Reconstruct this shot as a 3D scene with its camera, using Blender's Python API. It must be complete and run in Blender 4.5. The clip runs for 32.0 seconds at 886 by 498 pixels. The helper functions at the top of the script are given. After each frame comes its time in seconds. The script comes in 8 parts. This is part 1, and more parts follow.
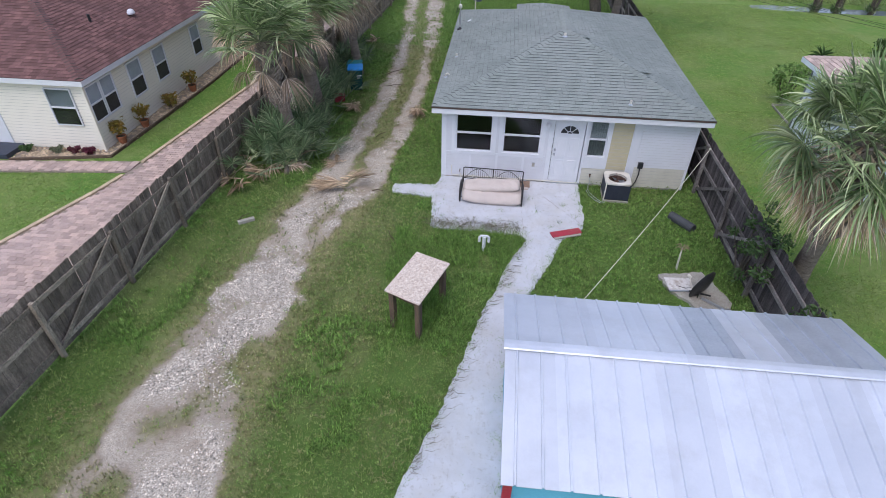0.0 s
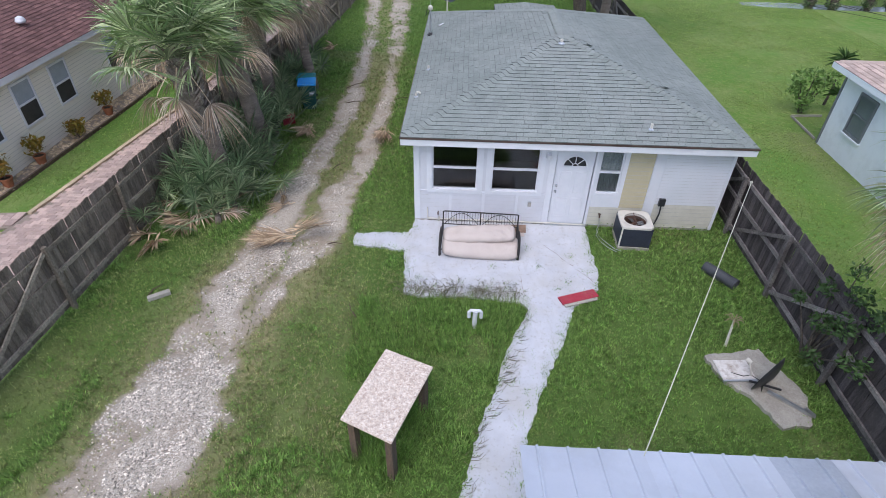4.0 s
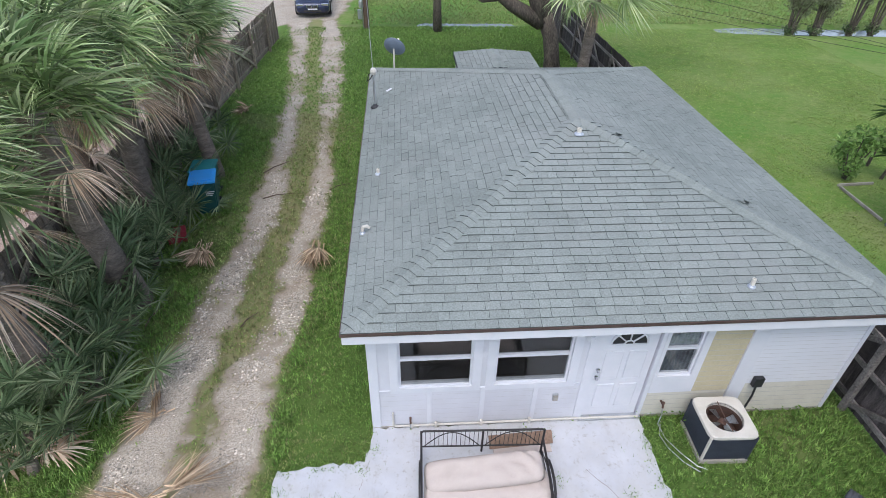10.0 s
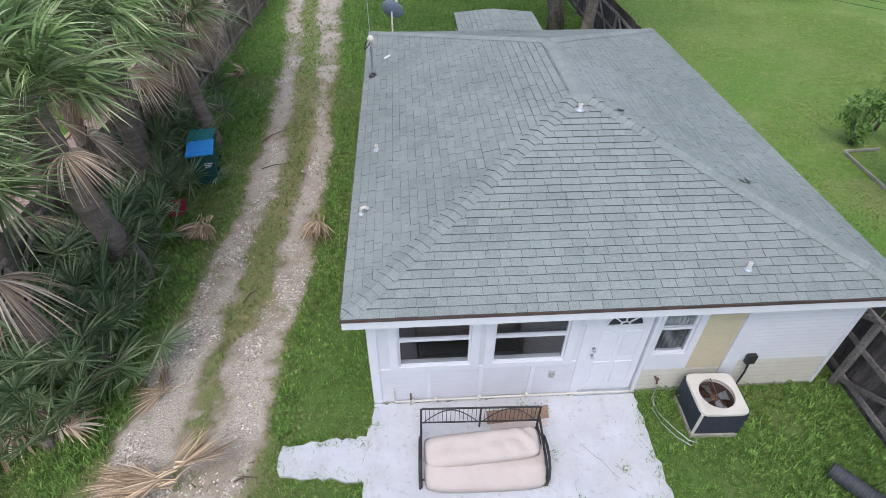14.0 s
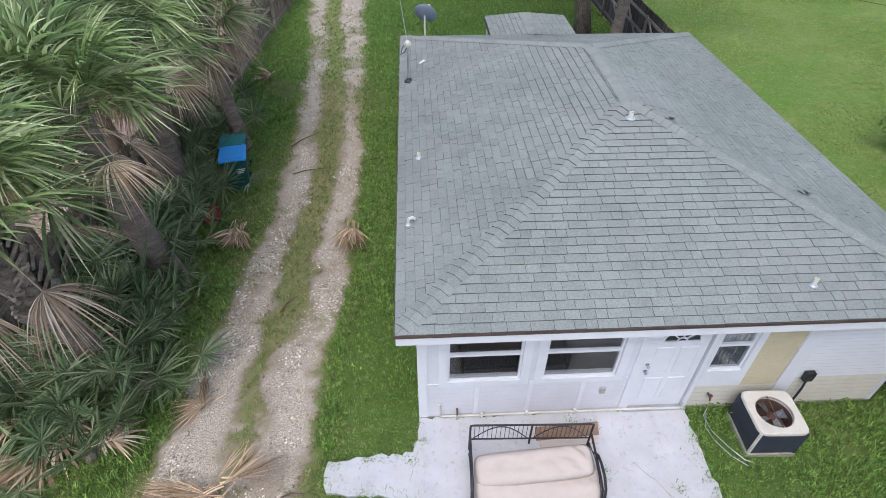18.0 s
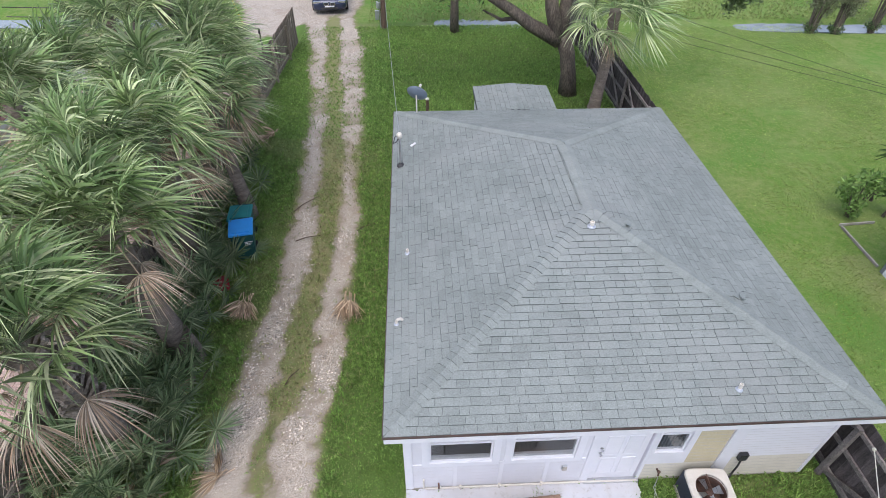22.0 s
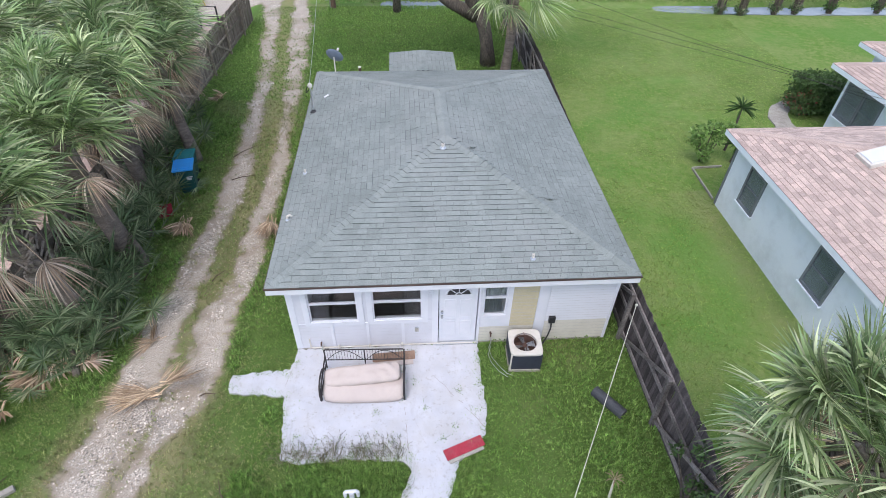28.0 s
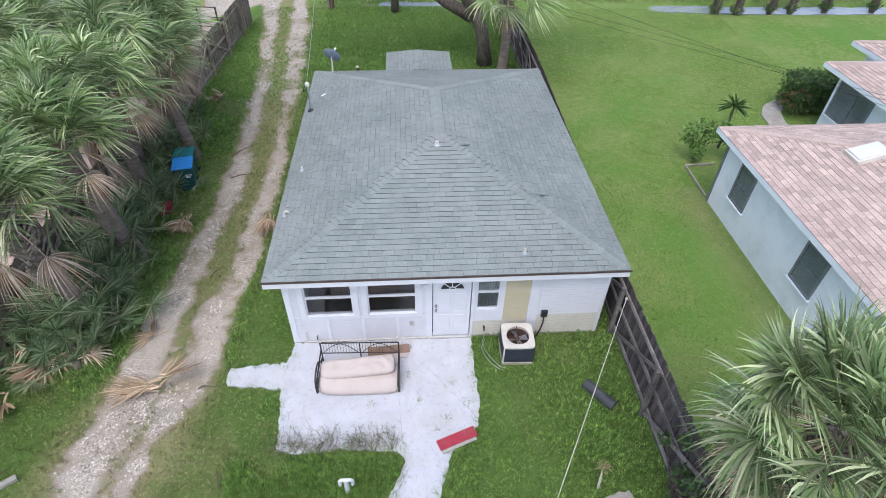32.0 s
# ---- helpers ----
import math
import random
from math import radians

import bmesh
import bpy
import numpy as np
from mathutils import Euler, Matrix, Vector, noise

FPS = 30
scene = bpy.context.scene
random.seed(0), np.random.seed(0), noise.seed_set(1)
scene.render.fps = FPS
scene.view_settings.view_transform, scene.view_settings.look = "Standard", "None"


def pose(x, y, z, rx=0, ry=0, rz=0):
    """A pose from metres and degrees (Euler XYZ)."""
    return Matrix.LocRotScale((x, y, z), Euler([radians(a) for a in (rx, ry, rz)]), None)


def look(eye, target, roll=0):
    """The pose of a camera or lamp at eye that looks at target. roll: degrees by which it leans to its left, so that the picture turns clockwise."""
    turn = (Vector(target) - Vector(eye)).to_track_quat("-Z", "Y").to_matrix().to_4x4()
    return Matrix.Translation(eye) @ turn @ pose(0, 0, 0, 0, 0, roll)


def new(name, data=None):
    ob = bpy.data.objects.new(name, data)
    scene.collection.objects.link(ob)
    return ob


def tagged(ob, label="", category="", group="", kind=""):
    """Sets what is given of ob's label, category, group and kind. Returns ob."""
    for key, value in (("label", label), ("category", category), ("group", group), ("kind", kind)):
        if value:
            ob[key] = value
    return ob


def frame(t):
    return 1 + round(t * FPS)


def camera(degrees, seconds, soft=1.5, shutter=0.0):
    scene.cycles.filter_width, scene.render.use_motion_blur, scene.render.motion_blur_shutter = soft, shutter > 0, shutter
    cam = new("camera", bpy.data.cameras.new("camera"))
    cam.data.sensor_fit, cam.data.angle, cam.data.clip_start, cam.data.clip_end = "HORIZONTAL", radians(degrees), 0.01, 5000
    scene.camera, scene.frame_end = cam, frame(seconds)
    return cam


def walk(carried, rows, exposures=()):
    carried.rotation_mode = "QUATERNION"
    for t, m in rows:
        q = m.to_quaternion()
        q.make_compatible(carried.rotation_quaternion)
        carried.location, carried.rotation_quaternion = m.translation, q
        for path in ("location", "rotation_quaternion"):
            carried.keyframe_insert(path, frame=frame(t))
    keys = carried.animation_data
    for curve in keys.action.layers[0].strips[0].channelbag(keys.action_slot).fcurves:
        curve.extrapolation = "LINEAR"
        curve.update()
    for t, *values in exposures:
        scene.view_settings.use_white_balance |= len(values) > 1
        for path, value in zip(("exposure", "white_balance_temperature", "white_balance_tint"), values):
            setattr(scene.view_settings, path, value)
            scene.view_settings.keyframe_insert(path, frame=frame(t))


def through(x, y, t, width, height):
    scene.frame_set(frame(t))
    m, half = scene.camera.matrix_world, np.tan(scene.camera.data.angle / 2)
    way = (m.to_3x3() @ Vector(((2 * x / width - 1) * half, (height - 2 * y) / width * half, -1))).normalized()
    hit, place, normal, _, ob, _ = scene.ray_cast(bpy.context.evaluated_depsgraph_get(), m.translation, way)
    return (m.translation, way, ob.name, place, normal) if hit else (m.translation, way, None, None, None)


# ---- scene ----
cam = camera(78.0, 32.0, 0.4)
PATH = [
    (0, (1.535, -15.229, 8.901), (1.386, -13.655, 7.675), 0.87),
    (0.5, (1.585, -15.268, 8.860), (1.432, -13.696, 7.632), 0.78),
    (1, (1.618, -15.233, 8.797), (1.462, -13.663, 7.567), 0.69),
    (1.5, (1.670, -14.981, 8.711), (1.510, -13.411, 7.482), 0.64),
    (2, (1.677, -14.447, 8.568), (1.515, -12.877, 7.340), 0.67),
    (2.5, (1.582, -13.787, 8.417), (1.416, -12.218, 7.189), 0.69),
    (3, (1.390, -12.968, 8.254), (1.223, -11.400, 7.023), 0.88),
    (3.5, (1.247, -12.186, 8.125), (1.092, -10.615, 6.897), 0.97),
    (4, (1.116, -11.535, 8.007), (1.064, -9.953, 6.784), 1.06),
    (4.5, (1.068, -11.362, 7.963), (1.133, -9.781, 6.739), 0.94),
    (6.5, (1.044, -11.404, 7.853), (1.162, -9.823, 6.633), 0.72),
    (7, (1.006, -10.765, 7.825), (1.125, -9.183, 6.608), 0.76),
    (7.5, (1.003, -9.862, 7.813), (1.120, -8.280, 6.595), 0.71),
    (8, (0.942, -8.660, 7.728), (1.063, -7.074, 6.515), 0.84),
    (8.5, (0.858, -7.423, 7.598), (0.989, -5.825, 6.404), 1.05),
    (9, (0.751, -6.180, 7.562), (0.886, -4.579, 6.371), 1.24),
    (9.5, (0.688, -5.581, 7.523), (0.816, -3.976, 6.337), 1.22),
    (10, (0.607, -5.409, 7.489), (0.740, -3.800, 6.309), 1.29),
    (10.5, (0.619, -5.460, 7.541), (0.753, -3.826, 6.396), 0.92),
    (11, (0.623, -5.361, 7.666), (0.762, -3.690, 6.574), 0.97),
    (11.5, (0.678, -5.449, 7.602), (0.815, -3.699, 6.644), 0.94),
    (12, (0.668, -5.293, 7.645), (0.806, -3.537, 6.699), 1.04),
    (12.5, (0.675, -5.201, 7.678), (0.815, -3.462, 6.699), 1.20),
    (13, (0.719, -5.134, 7.776), (0.836, -3.627, 6.466), 0.85),
    (13.5, (0.699, -5.138, 7.827), (0.817, -3.634, 6.513), 0.92),
    (15.5, (0.581, -5.286, 7.961), (0.689, -3.783, 6.646), 0.88),
    (16, (0.438, -5.279, 8.043), (0.535, -3.776, 6.727), 0.70),
    (16.5, (0.339, -5.257, 8.072), (0.424, -3.754, 6.756), 0.43),
    (17, (0.197, -4.952, 8.034), (0.278, -3.449, 6.716), 0.21),
    (17.5, (0.083, -4.821, 7.934), (0.170, -3.317, 6.619), 0.49),
    (18, (0.069, -4.868, 7.843), (0.158, -3.362, 6.531), 0.56),
    (18.5, (0.106, -4.945, 7.756), (0.197, -3.440, 6.443), 0.88),
    (19, (0.161, -4.923, 7.792), (0.255, -3.420, 6.477), 0.68),
    (19.5, (0.090, -4.879, 8.245), (0.193, -3.380, 6.924), 0.97),
    (20, (0.051, -4.936, 8.925), (0.149, -3.434, 7.608), 0.78),
    (20.5, (0.006, -5.022, 9.426), (0.101, -3.517, 8.111), 0.69),
    (21, (-0.068, -5.066, 9.712), (0.029, -3.561, 8.399), 0.91),
    (21.5, (-0.033, -4.952, 9.879), (0.063, -3.449, 8.562), 0.92),
    (22, (0.350, -4.714, 10.030), (0.439, -3.211, 8.713), 0.71),
    (22.5, (0.925, -4.383, 10.113), (1.009, -2.881, 8.795), 0.63),
    (23, (1.631, -3.953, 10.166), (1.722, -2.453, 8.846), 0.96),
    (23.5, (2.047, -3.603, 10.186), (2.136, -2.103, 8.867), 0.79),
    (24, (2.177, -3.442, 10.167), (2.262, -1.938, 8.851), 0.65),
    (24.5, (2.200, -3.505, 10.155), (2.296, -2.004, 8.837), 0.79),
    (25, (2.208, -3.885, 10.156), (2.311, -2.385, 8.837), 1.20),
    (25.5, (2.245, -4.438, 10.194), (2.364, -2.943, 8.871), 1.26),
    (26, (2.349, -5.270, 10.221), (2.480, -3.778, 8.896), 1.52),
    (26.5, (2.486, -6.211, 10.263), (2.617, -4.717, 8.938), 1.60),
    (28.5, (2.830, -8.567, 10.711), (2.948, -7.085, 9.373), 1.32),
    (29, (2.932, -8.513, 10.644), (3.046, -7.025, 9.313), 1.23),
    (29.5, (2.977, -8.527, 10.590), (3.096, -7.040, 9.258), 1.34),
    (30, (3.042, -8.641, 10.556), (3.161, -7.154, 9.224), 1.34),
    (30.5, (2.992, -8.696, 10.602), (3.115, -7.212, 9.267), 1.43),
    (31, (2.931, -8.709, 10.647), (3.053, -7.222, 9.314), 1.31),
    (31.5, (2.889, -8.688, 10.697), (3.014, -7.203, 9.363), 1.40),
    (32, (2.883, -8.646, 10.722), (3.003, -7.161, 9.388), 1.29),
]
walk(cam, [(t, look(eye, target, roll)) for t, eye, target, roll in PATH], exposures=[(0, 0.60, 6350, 14), (2, 0.60, 6350, 14), (4, 0.75, 6400, 13), (9, 0.85, 6520, 10), (15, 0.86, 6600, 11), (19, 0.86, 6700, 11), (24, 1.0, 6650, 15), (30, 0.98, 6500, 12), (32, 0.98, 6500, 12)])

# ---------------------------------------------------------------- overcast daylight
SUN_UP, SUN_ROUND = 62.0, 200.0
world = bpy.data.worlds.new("overcast_sky")
scene.world = world
world.use_nodes = True
wn, wl = world.node_tree.nodes, world.node_tree.links
sky = wn.new("ShaderNodeTexSky")
sky.sky_type, sky.sun_disc = "NISHITA", False
sky.sun_elevation, sky.sun_rotation = radians(SUN_UP), radians(SUN_ROUND)
sky.air_density, sky.dust_density = 1.0, 2.0
veil = wn.new("ShaderNodeHueSaturation")
veil.inputs["Saturation"].default_value = 0.78
wl.new(sky.outputs[0], veil.inputs["Color"])
wl.new(veil.outputs[0], wn["Background"].inputs["Color"])
wn["Background"].inputs["Strength"].default_value = 0.15
sun = new("sun", bpy.data.lights.new("sun", "SUN"))
sun.data.energy, sun.data.angle, sun.data.color = 0.6, radians(40), (1.0, 0.98, 0.96)
sun.matrix_world = look((0, 0, 30), Vector((0, 0, 30)) - Vector((math.sin(radians(SUN_ROUND)) * math.cos(radians(SUN_UP)), math.cos(radians(SUN_ROUND)) * math.cos(radians(SUN_UP)), math.sin(radians(SUN_UP)))))

# ---------------------------------------------------------------- materials
def rgb(c):
    return (c[0], c[1], c[2], 1.0)


class Nodes:
    """A short way to write a material's nodes."""
    def __init__(self, name, rough=0.8, metal=0.0, spec=0.5):
        self.m = bpy.data.materials.new(name)
        self.m.use_nodes = True
        self.n, self.l = self.m.node_tree.nodes, self.m.node_tree.links
        self.b = self.n["Principled BSDF"]
        self.b.inputs["Roughness"].default_value = rough
        self.b.inputs["Metallic"].default_value = metal
        self.b.inputs["Specular IOR Level"].default_value = spec
        self.geo = self.n.new("ShaderNodeNewGeometry")

    def noise(self, scale, detail=4.0, rough=0.6, stretch=None, lo=0.0, hi=1.0, off=0.0):
        t = self.n.new("ShaderNodeTexNoise")
        t.inputs["Scale"].default_value, t.inputs["Detail"].default_value, t.inputs["Roughness"].default_value = scale, detail, rough
        mp = self.n.new("ShaderNodeMapping")
        mp.inputs["Scale"].default_value = stretch or (1, 1, 1)
        mp.inputs["Location"].default_value = (off, off * 0.7, off * 1.3)
        self.l.new(self.geo.outputs["Position"], mp.inputs[0])
        self.l.new(mp.outputs[0], t.inputs["Vector"])
        return self.span(t.outputs[0], lo, hi)

    def span(self, value, lo, hi, a=0.0, b=1.0):
        r = self.n.new("ShaderNodeMapRange")
        r.inputs[1].default_value, r.inputs[2].default_value, r.inputs[3].default_value, r.inputs[4].default_value = lo, hi, a, b
        self.l.new(value, r.inputs[0])
        return r.outputs[0]

    def mix(self, f, a, b, mode="MIX"):
        x = self.n.new("ShaderNodeMix")
        x.data_type, x.blend_type = "RGBA", mode
        for sock, v in ((x.inputs[0], f), (x.inputs[6], a), (x.inputs[7], b)):
            if isinstance(v, bpy.types.NodeSocket):
                self.l.new(v, sock)
            elif isinstance(v, (int, float)):
                sock.default_value = v
            else:
                sock.default_value = rgb(v)
        return x.outputs[2]

    def math(self, op, a, b=0.0):
        x = self.n.new("ShaderNodeMath")
        x.operation = op
        for sock, v in ((x.inputs[0], a), (x.inputs[1], b)):
            if isinstance(v, bpy.types.NodeSocket):
                self.l.new(v, sock)
            else:
                sock.default_value = v
        return x.outputs[0]

    def attr(self, name):
        a = self.n.new("ShaderNodeAttribute")
        a.attribute_name = name
        s = self.n.new("ShaderNodeSeparateColor")
        self.l.new(a.outputs["Color"], s.inputs[0])
        return s.outputs

    def by_object(self):
        return self.n.new("ShaderNodeObjectInfo").outputs["Random"]

    def by_island(self):
        return self.geo.outputs["Random Per Island"]

    def bump(self, h, strength, dist=0.01):
        x = self.n.new("ShaderNodeBump")
        x.inputs["Strength"].default_value, x.inputs["Distance"].default_value = strength, dist
        self.l.new(h, x.inputs["Height"])
        self.l.new(x.outputs[0], self.b.inputs["Normal"])

    def out(self, color, rough=None):
        if isinstance(color, bpy.types.NodeSocket):
            self.l.new(color, self.b.inputs["Base Color"])
        else:
            self.b.inputs["Base Color"].default_value = rgb(color)
        if rough is not None:
            self.l.new(rough, self.b.inputs["Roughness"])
        return self.m


def surface(name, a, b, big=1.5, fine=40.0, rough=0.8, metal=0.0, spread=0.0, how="", bump=0.25, dist=0.004, stretch=None, grain=0.25, spec=0.4, dirt=None, dirt_scale=0.8, dirt_amount=0.5):
    """Two tones in large blotches, fine grain, a change from piece to piece and, if given, dirt."""
    k = Nodes(name, rough, metal, spec)
    col = k.mix(k.noise(big, 4, 0.6, stretch, 0.35, 0.65), a, b)
    g = k.noise(fine, 3, 0.6, stretch, 0.25, 0.75, 3.0)
    col = k.mix(grain, col, k.mix(g, (0, 0, 0), (1, 1, 1)), "OVERLAY")
    if how:
        r = k.by_object() if how == "object" else k.by_island()
        v = k.span(r, 0, 1, 1 - spread, 1 + spread)
        hsv = k.n.new("ShaderNodeHueSaturation")
        k.l.new(v, hsv.inputs["Value"])
        k.l.new(col, hsv.inputs["Color"])
        col = hsv.outputs[0]
    if dirt:
        col = k.mix(k.math("MULTIPLY", k.noise(dirt_scale, 6, 0.7, None, 0.48, 0.72, 9.0), dirt_amount), col, dirt)
    if bump:
        k.bump(g, bump, dist)
    return k.out(col)


M_ = {}
M_["white_paint"] = surface("white_paint", (0.66, 0.67, 0.725), (0.61, 0.62, 0.675), 2.0, 60, 0.55, grain=0.08, bump=0.1, dirt=(0.5, 0.5, 0.5), dirt_scale=1.6, dirt_amount=0.25)
M_["white_trim"] = surface("white_trim", (0.71, 0.72, 0.775), (0.66, 0.68, 0.735), 3.0, 80, 0.5, grain=0.06, bump=0.05)
M_["white_metal"] = surface("white_metal_panel", (0.70, 0.71, 0.76), (0.65, 0.67, 0.72), 1.0, 60, 0.4, grain=0.05, bump=0.03)
M_["cream_siding"] = surface("cream_siding", (0.62, 0.60, 0.53), (0.55, 0.53, 0.46), 2.0, 60, 0.6, grain=0.1, bump=0.08, dirt=(0.35, 0.33, 0.28), dirt_amount=0.3)
M_["yellow_siding"] = surface("yellow_siding", (0.54, 0.48, 0.33), (0.48, 0.43, 0.29), 2.0, 50, 0.6, grain=0.12, bump=0.08)
M_["ivory_vinyl"] = surface("ivory_vinyl", (0.80, 0.76, 0.685), (0.76, 0.72, 0.645), 1.2, 60, 0.5, grain=0.06, bump=0.04)
M_["pale_blue"] = surface("pale_blue_render", (0.82, 0.88, 0.95), (0.78, 0.85, 0.93), 0.8, 50, 0.8, grain=0.15, bump=0.3, dirt=(0.42, 0.46, 0.48), dirt_scale=1.2, dirt_amount=0.3)
M_["shingle"] = surface("green_grey_shingle", (0.256, 0.286, 0.276), (0.212, 0.240, 0.231), 0.6, 45, 0.92, spread=0.07, how="island", grain=0.28, bump=0.35, spec=0.2, dirt=(0.30, 0.315, 0.31), dirt_scale=0.5, dirt_amount=0.5)
M_["shingle_piece"] = surface("green_grey_shingle_piece", (0.256, 0.286, 0.276), (0.212, 0.240, 0.231), 0.6, 45, 0.92, spread=0.07, how="object", grain=0.28, bump=0.35, spec=0.2, dirt=(0.30, 0.315, 0.31), dirt_scale=0.5, dirt_amount=0.5)
# underlay and cut edges; also the lip strips that paint shade at shingle butts
M_["felt_and_butt_shade"] = surface("felt_and_butt_shade", (0.118, 0.135, 0.133), (0.095, 0.110, 0.108), 3, 80, 0.95, spec=0.2)
M_["red_shingle"] = surface("red_brown_shingle", (0.20, 0.108, 0.102), (0.135, 0.075, 0.073), 1.4, 60, 0.9, spread=0.25, how="island", grain=0.45, bump=0.4, spec=0.2)
M_["red_felt"] = surface("red_brown_underlay", (0.115, 0.062, 0.058), (0.085, 0.05, 0.047), 2, 60, 0.95, spec=0.2)
M_["tan_shingle"] = surface("pink_tan_shingle", (0.56, 0.445, 0.395), (0.47, 0.37, 0.33), 1.4, 60, 0.9, spread=0.2, how="island", grain=0.4, bump=0.4, spec=0.2)
M_["tan_felt"] = surface("pink_tan_underlay", (0.33, 0.25, 0.22), (0.28, 0.21, 0.18), 2, 60, 0.95, spec=0.2)
M_["brown_metal"] = surface("brown_drip_edge", (0.07, 0.045, 0.04), (0.10, 0.07, 0.06), 4, 60, 0.5, grain=0.1)
M_["fence_wood"] = surface("weathered_fence_wood", (0.275, 0.225, 0.185), (0.175, 0.143, 0.118), 3.0, 30, 0.95, spread=0.32, how="object", stretch=(6, 6, 0.7), grain=0.7, bump=0.5, spec=0.15, dirt=(0.05, 0.043, 0.037), dirt_scale=1.5, dirt_amount=0.6)
M_["fence_rail"] = surface("weathered_rail_wood", (0.35, 0.295, 0.24), (0.22, 0.185, 0.15), 2.0, 30, 0.95, spread=0.3, how="object", grain=0.6, bump=0.5, spec=0.15)
M_["dark_fence"] = surface("dark_weathered_wood", (0.115, 0.10, 0.10), (0.07, 0.062, 0.064), 3.0, 30, 0.95, spread=0.35, how="object", stretch=(6, 6, 0.7), grain=0.6, bump=0.5, spec=0.15, dirt=(0.03, 0.028, 0.028), dirt_scale=1.5, dirt_amount=0.5)
M_["dark_rail"] = surface("grey_weathered_rail", (0.27, 0.25, 0.24), (0.15, 0.135, 0.13), 2.0, 30, 0.95, spread=0.35, how="object", grain=0.5, bump=0.5, spec=0.15)
M_["galvanised"] = surface("galvanised_roof", (0.68, 0.715, 0.80), (0.60, 0.64, 0.73), 0.9, 30, 0.42, 0.35, spread=0.09, how="object", grain=0.03, bump=0.03, dirt=(0.46, 0.48, 0.52), dirt_scale=1.2, dirt_amount=0.45)
M_["dull_zinc"] = surface("dull_zinc_roof", (0.50, 0.54, 0.62), (0.43, 0.47, 0.54), 1.5, 25, 0.45, 0.4, grain=0.08, bump=0.03)
M_["teal_paint"] = surface("teal_wall_paint", (0.15, 0.48, 0.68), (0.12, 0.42, 0.61), 1.0, 40, 0.6, grain=0.1)
M_["red_paint"] = surface("red_paint", (0.40, 0.035, 0.06), (0.32, 0.03, 0.05), 2.0, 40, 0.6, grain=0.2, dirt=(0.35, 0.2, 0.18), dirt_scale=5, dirt_amount=0.3)
M_["concrete"] = surface("grey_concrete", (0.42, 0.40, 0.36), (0.32, 0.30, 0.27), 2.0, 50, 0.9, grain=0.3, dirt=(0.2, 0.18, 0.15), dirt_scale=2.5, dirt_amount=0.6)
M_["asphalt"] = surface("worn_asphalt", (0.25, 0.26, 0.28), (0.21, 0.22, 0.24), 0.2, 20, 0.9, grain=0.2, spec=0.2)
M_["pale_road"] = surface("pale_worn_road", (0.66, 0.62, 0.57), (0.60, 0.57, 0.53), 0.15, 12, 0.9, grain=0.12, spec=0.2)
M_["line_paint"] = surface("road_line_paint", (0.75, 0.75, 0.72), (0.62, 0.62, 0.6), 2, 30, 0.7, grain=0.15)
M_["yellow_line"] = surface("yellow_line_paint", (0.65, 0.48, 0.08), (0.55, 0.4, 0.08), 2, 30, 0.7, grain=0.15)
M_["paver"] = surface("pink_grey_paver", (0.52, 0.39, 0.34), (0.44, 0.34, 0.31), 0.7, 40, 0.9, spread=0.22, how="island", grain=0.25)
M_["paver_piece"] = surface("pink_grey_paver_piece", (0.52, 0.39, 0.34), (0.44, 0.34, 0.31), 0.7, 40, 0.9, spread=0.22, how="object", grain=0.25)
M_["paver_edge"] = surface("sandy_edge_paver", (0.58, 0.46, 0.33), (0.5, 0.4, 0.29), 1.2, 40, 0.9, spread=0.15, how="object", grain=0.25)
M_["joint_sand"] = surface("joint_sand", (0.30, 0.24, 0.20), (0.24, 0.2, 0.17), 3, 60, 0.95, grain=0.3)
M_["black_iron"] = surface("black_iron", (0.035, 0.035, 0.038), (0.055, 0.05, 0.05), 8, 80, 0.5, 0.3, grain=0.2)
M_["dark_plastic"] = surface("dark_plastic", (0.025, 0.026, 0.03), (0.04, 0.04, 0.045), 4, 60, 0.45, grain=0.1)
M_["navy_metal"] = surface("navy_grille", (0.055, 0.065, 0.095), (0.045, 0.05, 0.075), 3, 60, 0.5, 0.2, grain=0.15)
M_["off_white"] = surface("off_white_steel", (0.68, 0.65, 0.60), (0.60, 0.57, 0.52), 3, 60, 0.45, grain=0.08, dirt=(0.4, 0.36, 0.3), dirt_scale=4, dirt_amount=0.3)
M_["cushion"] = surface("beige_cushion", (0.58, 0.51, 0.475), (0.53, 0.46, 0.43), 1.5, 70, 0.95, grain=0.06, bump=0.15, dirt=(0.36, 0.30, 0.265), dirt_scale=2, dirt_amount=0.3, spec=0.2)
M_["rust"] = surface("rusty_brown", (0.15, 0.085, 0.065), (0.10, 0.06, 0.05), 6, 60, 0.8, 0.2, grain=0.4)
M_["osb"] = surface("speckled_board", (0.78, 0.69, 0.61), (0.55, 0.44, 0.37), 26, 60, 0.8, grain=0.6, bump=0.15, dirt=(0.33, 0.24, 0.20), dirt_scale=18, dirt_amount=0.8)
M_["old_wood"] = surface("old_brown_wood", (0.15, 0.10, 0.07), (0.09, 0.065, 0.05), 4, 40, 0.9, stretch=(4, 4, 0.6), grain=0.4)
M_["brown_board"] = surface("tan_brown_board", (0.30, 0.20, 0.15), (0.22, 0.15, 0.11), 4, 40, 0.9, grain=0.3)
M_["bark"] = surface("grey_bark", (0.17, 0.145, 0.12), (0.10, 0.085, 0.075), 5, 30, 0.95, stretch=(1, 1, 0.35), grain=0.6, bump=0.9, dist=0.02, spec=0.15)
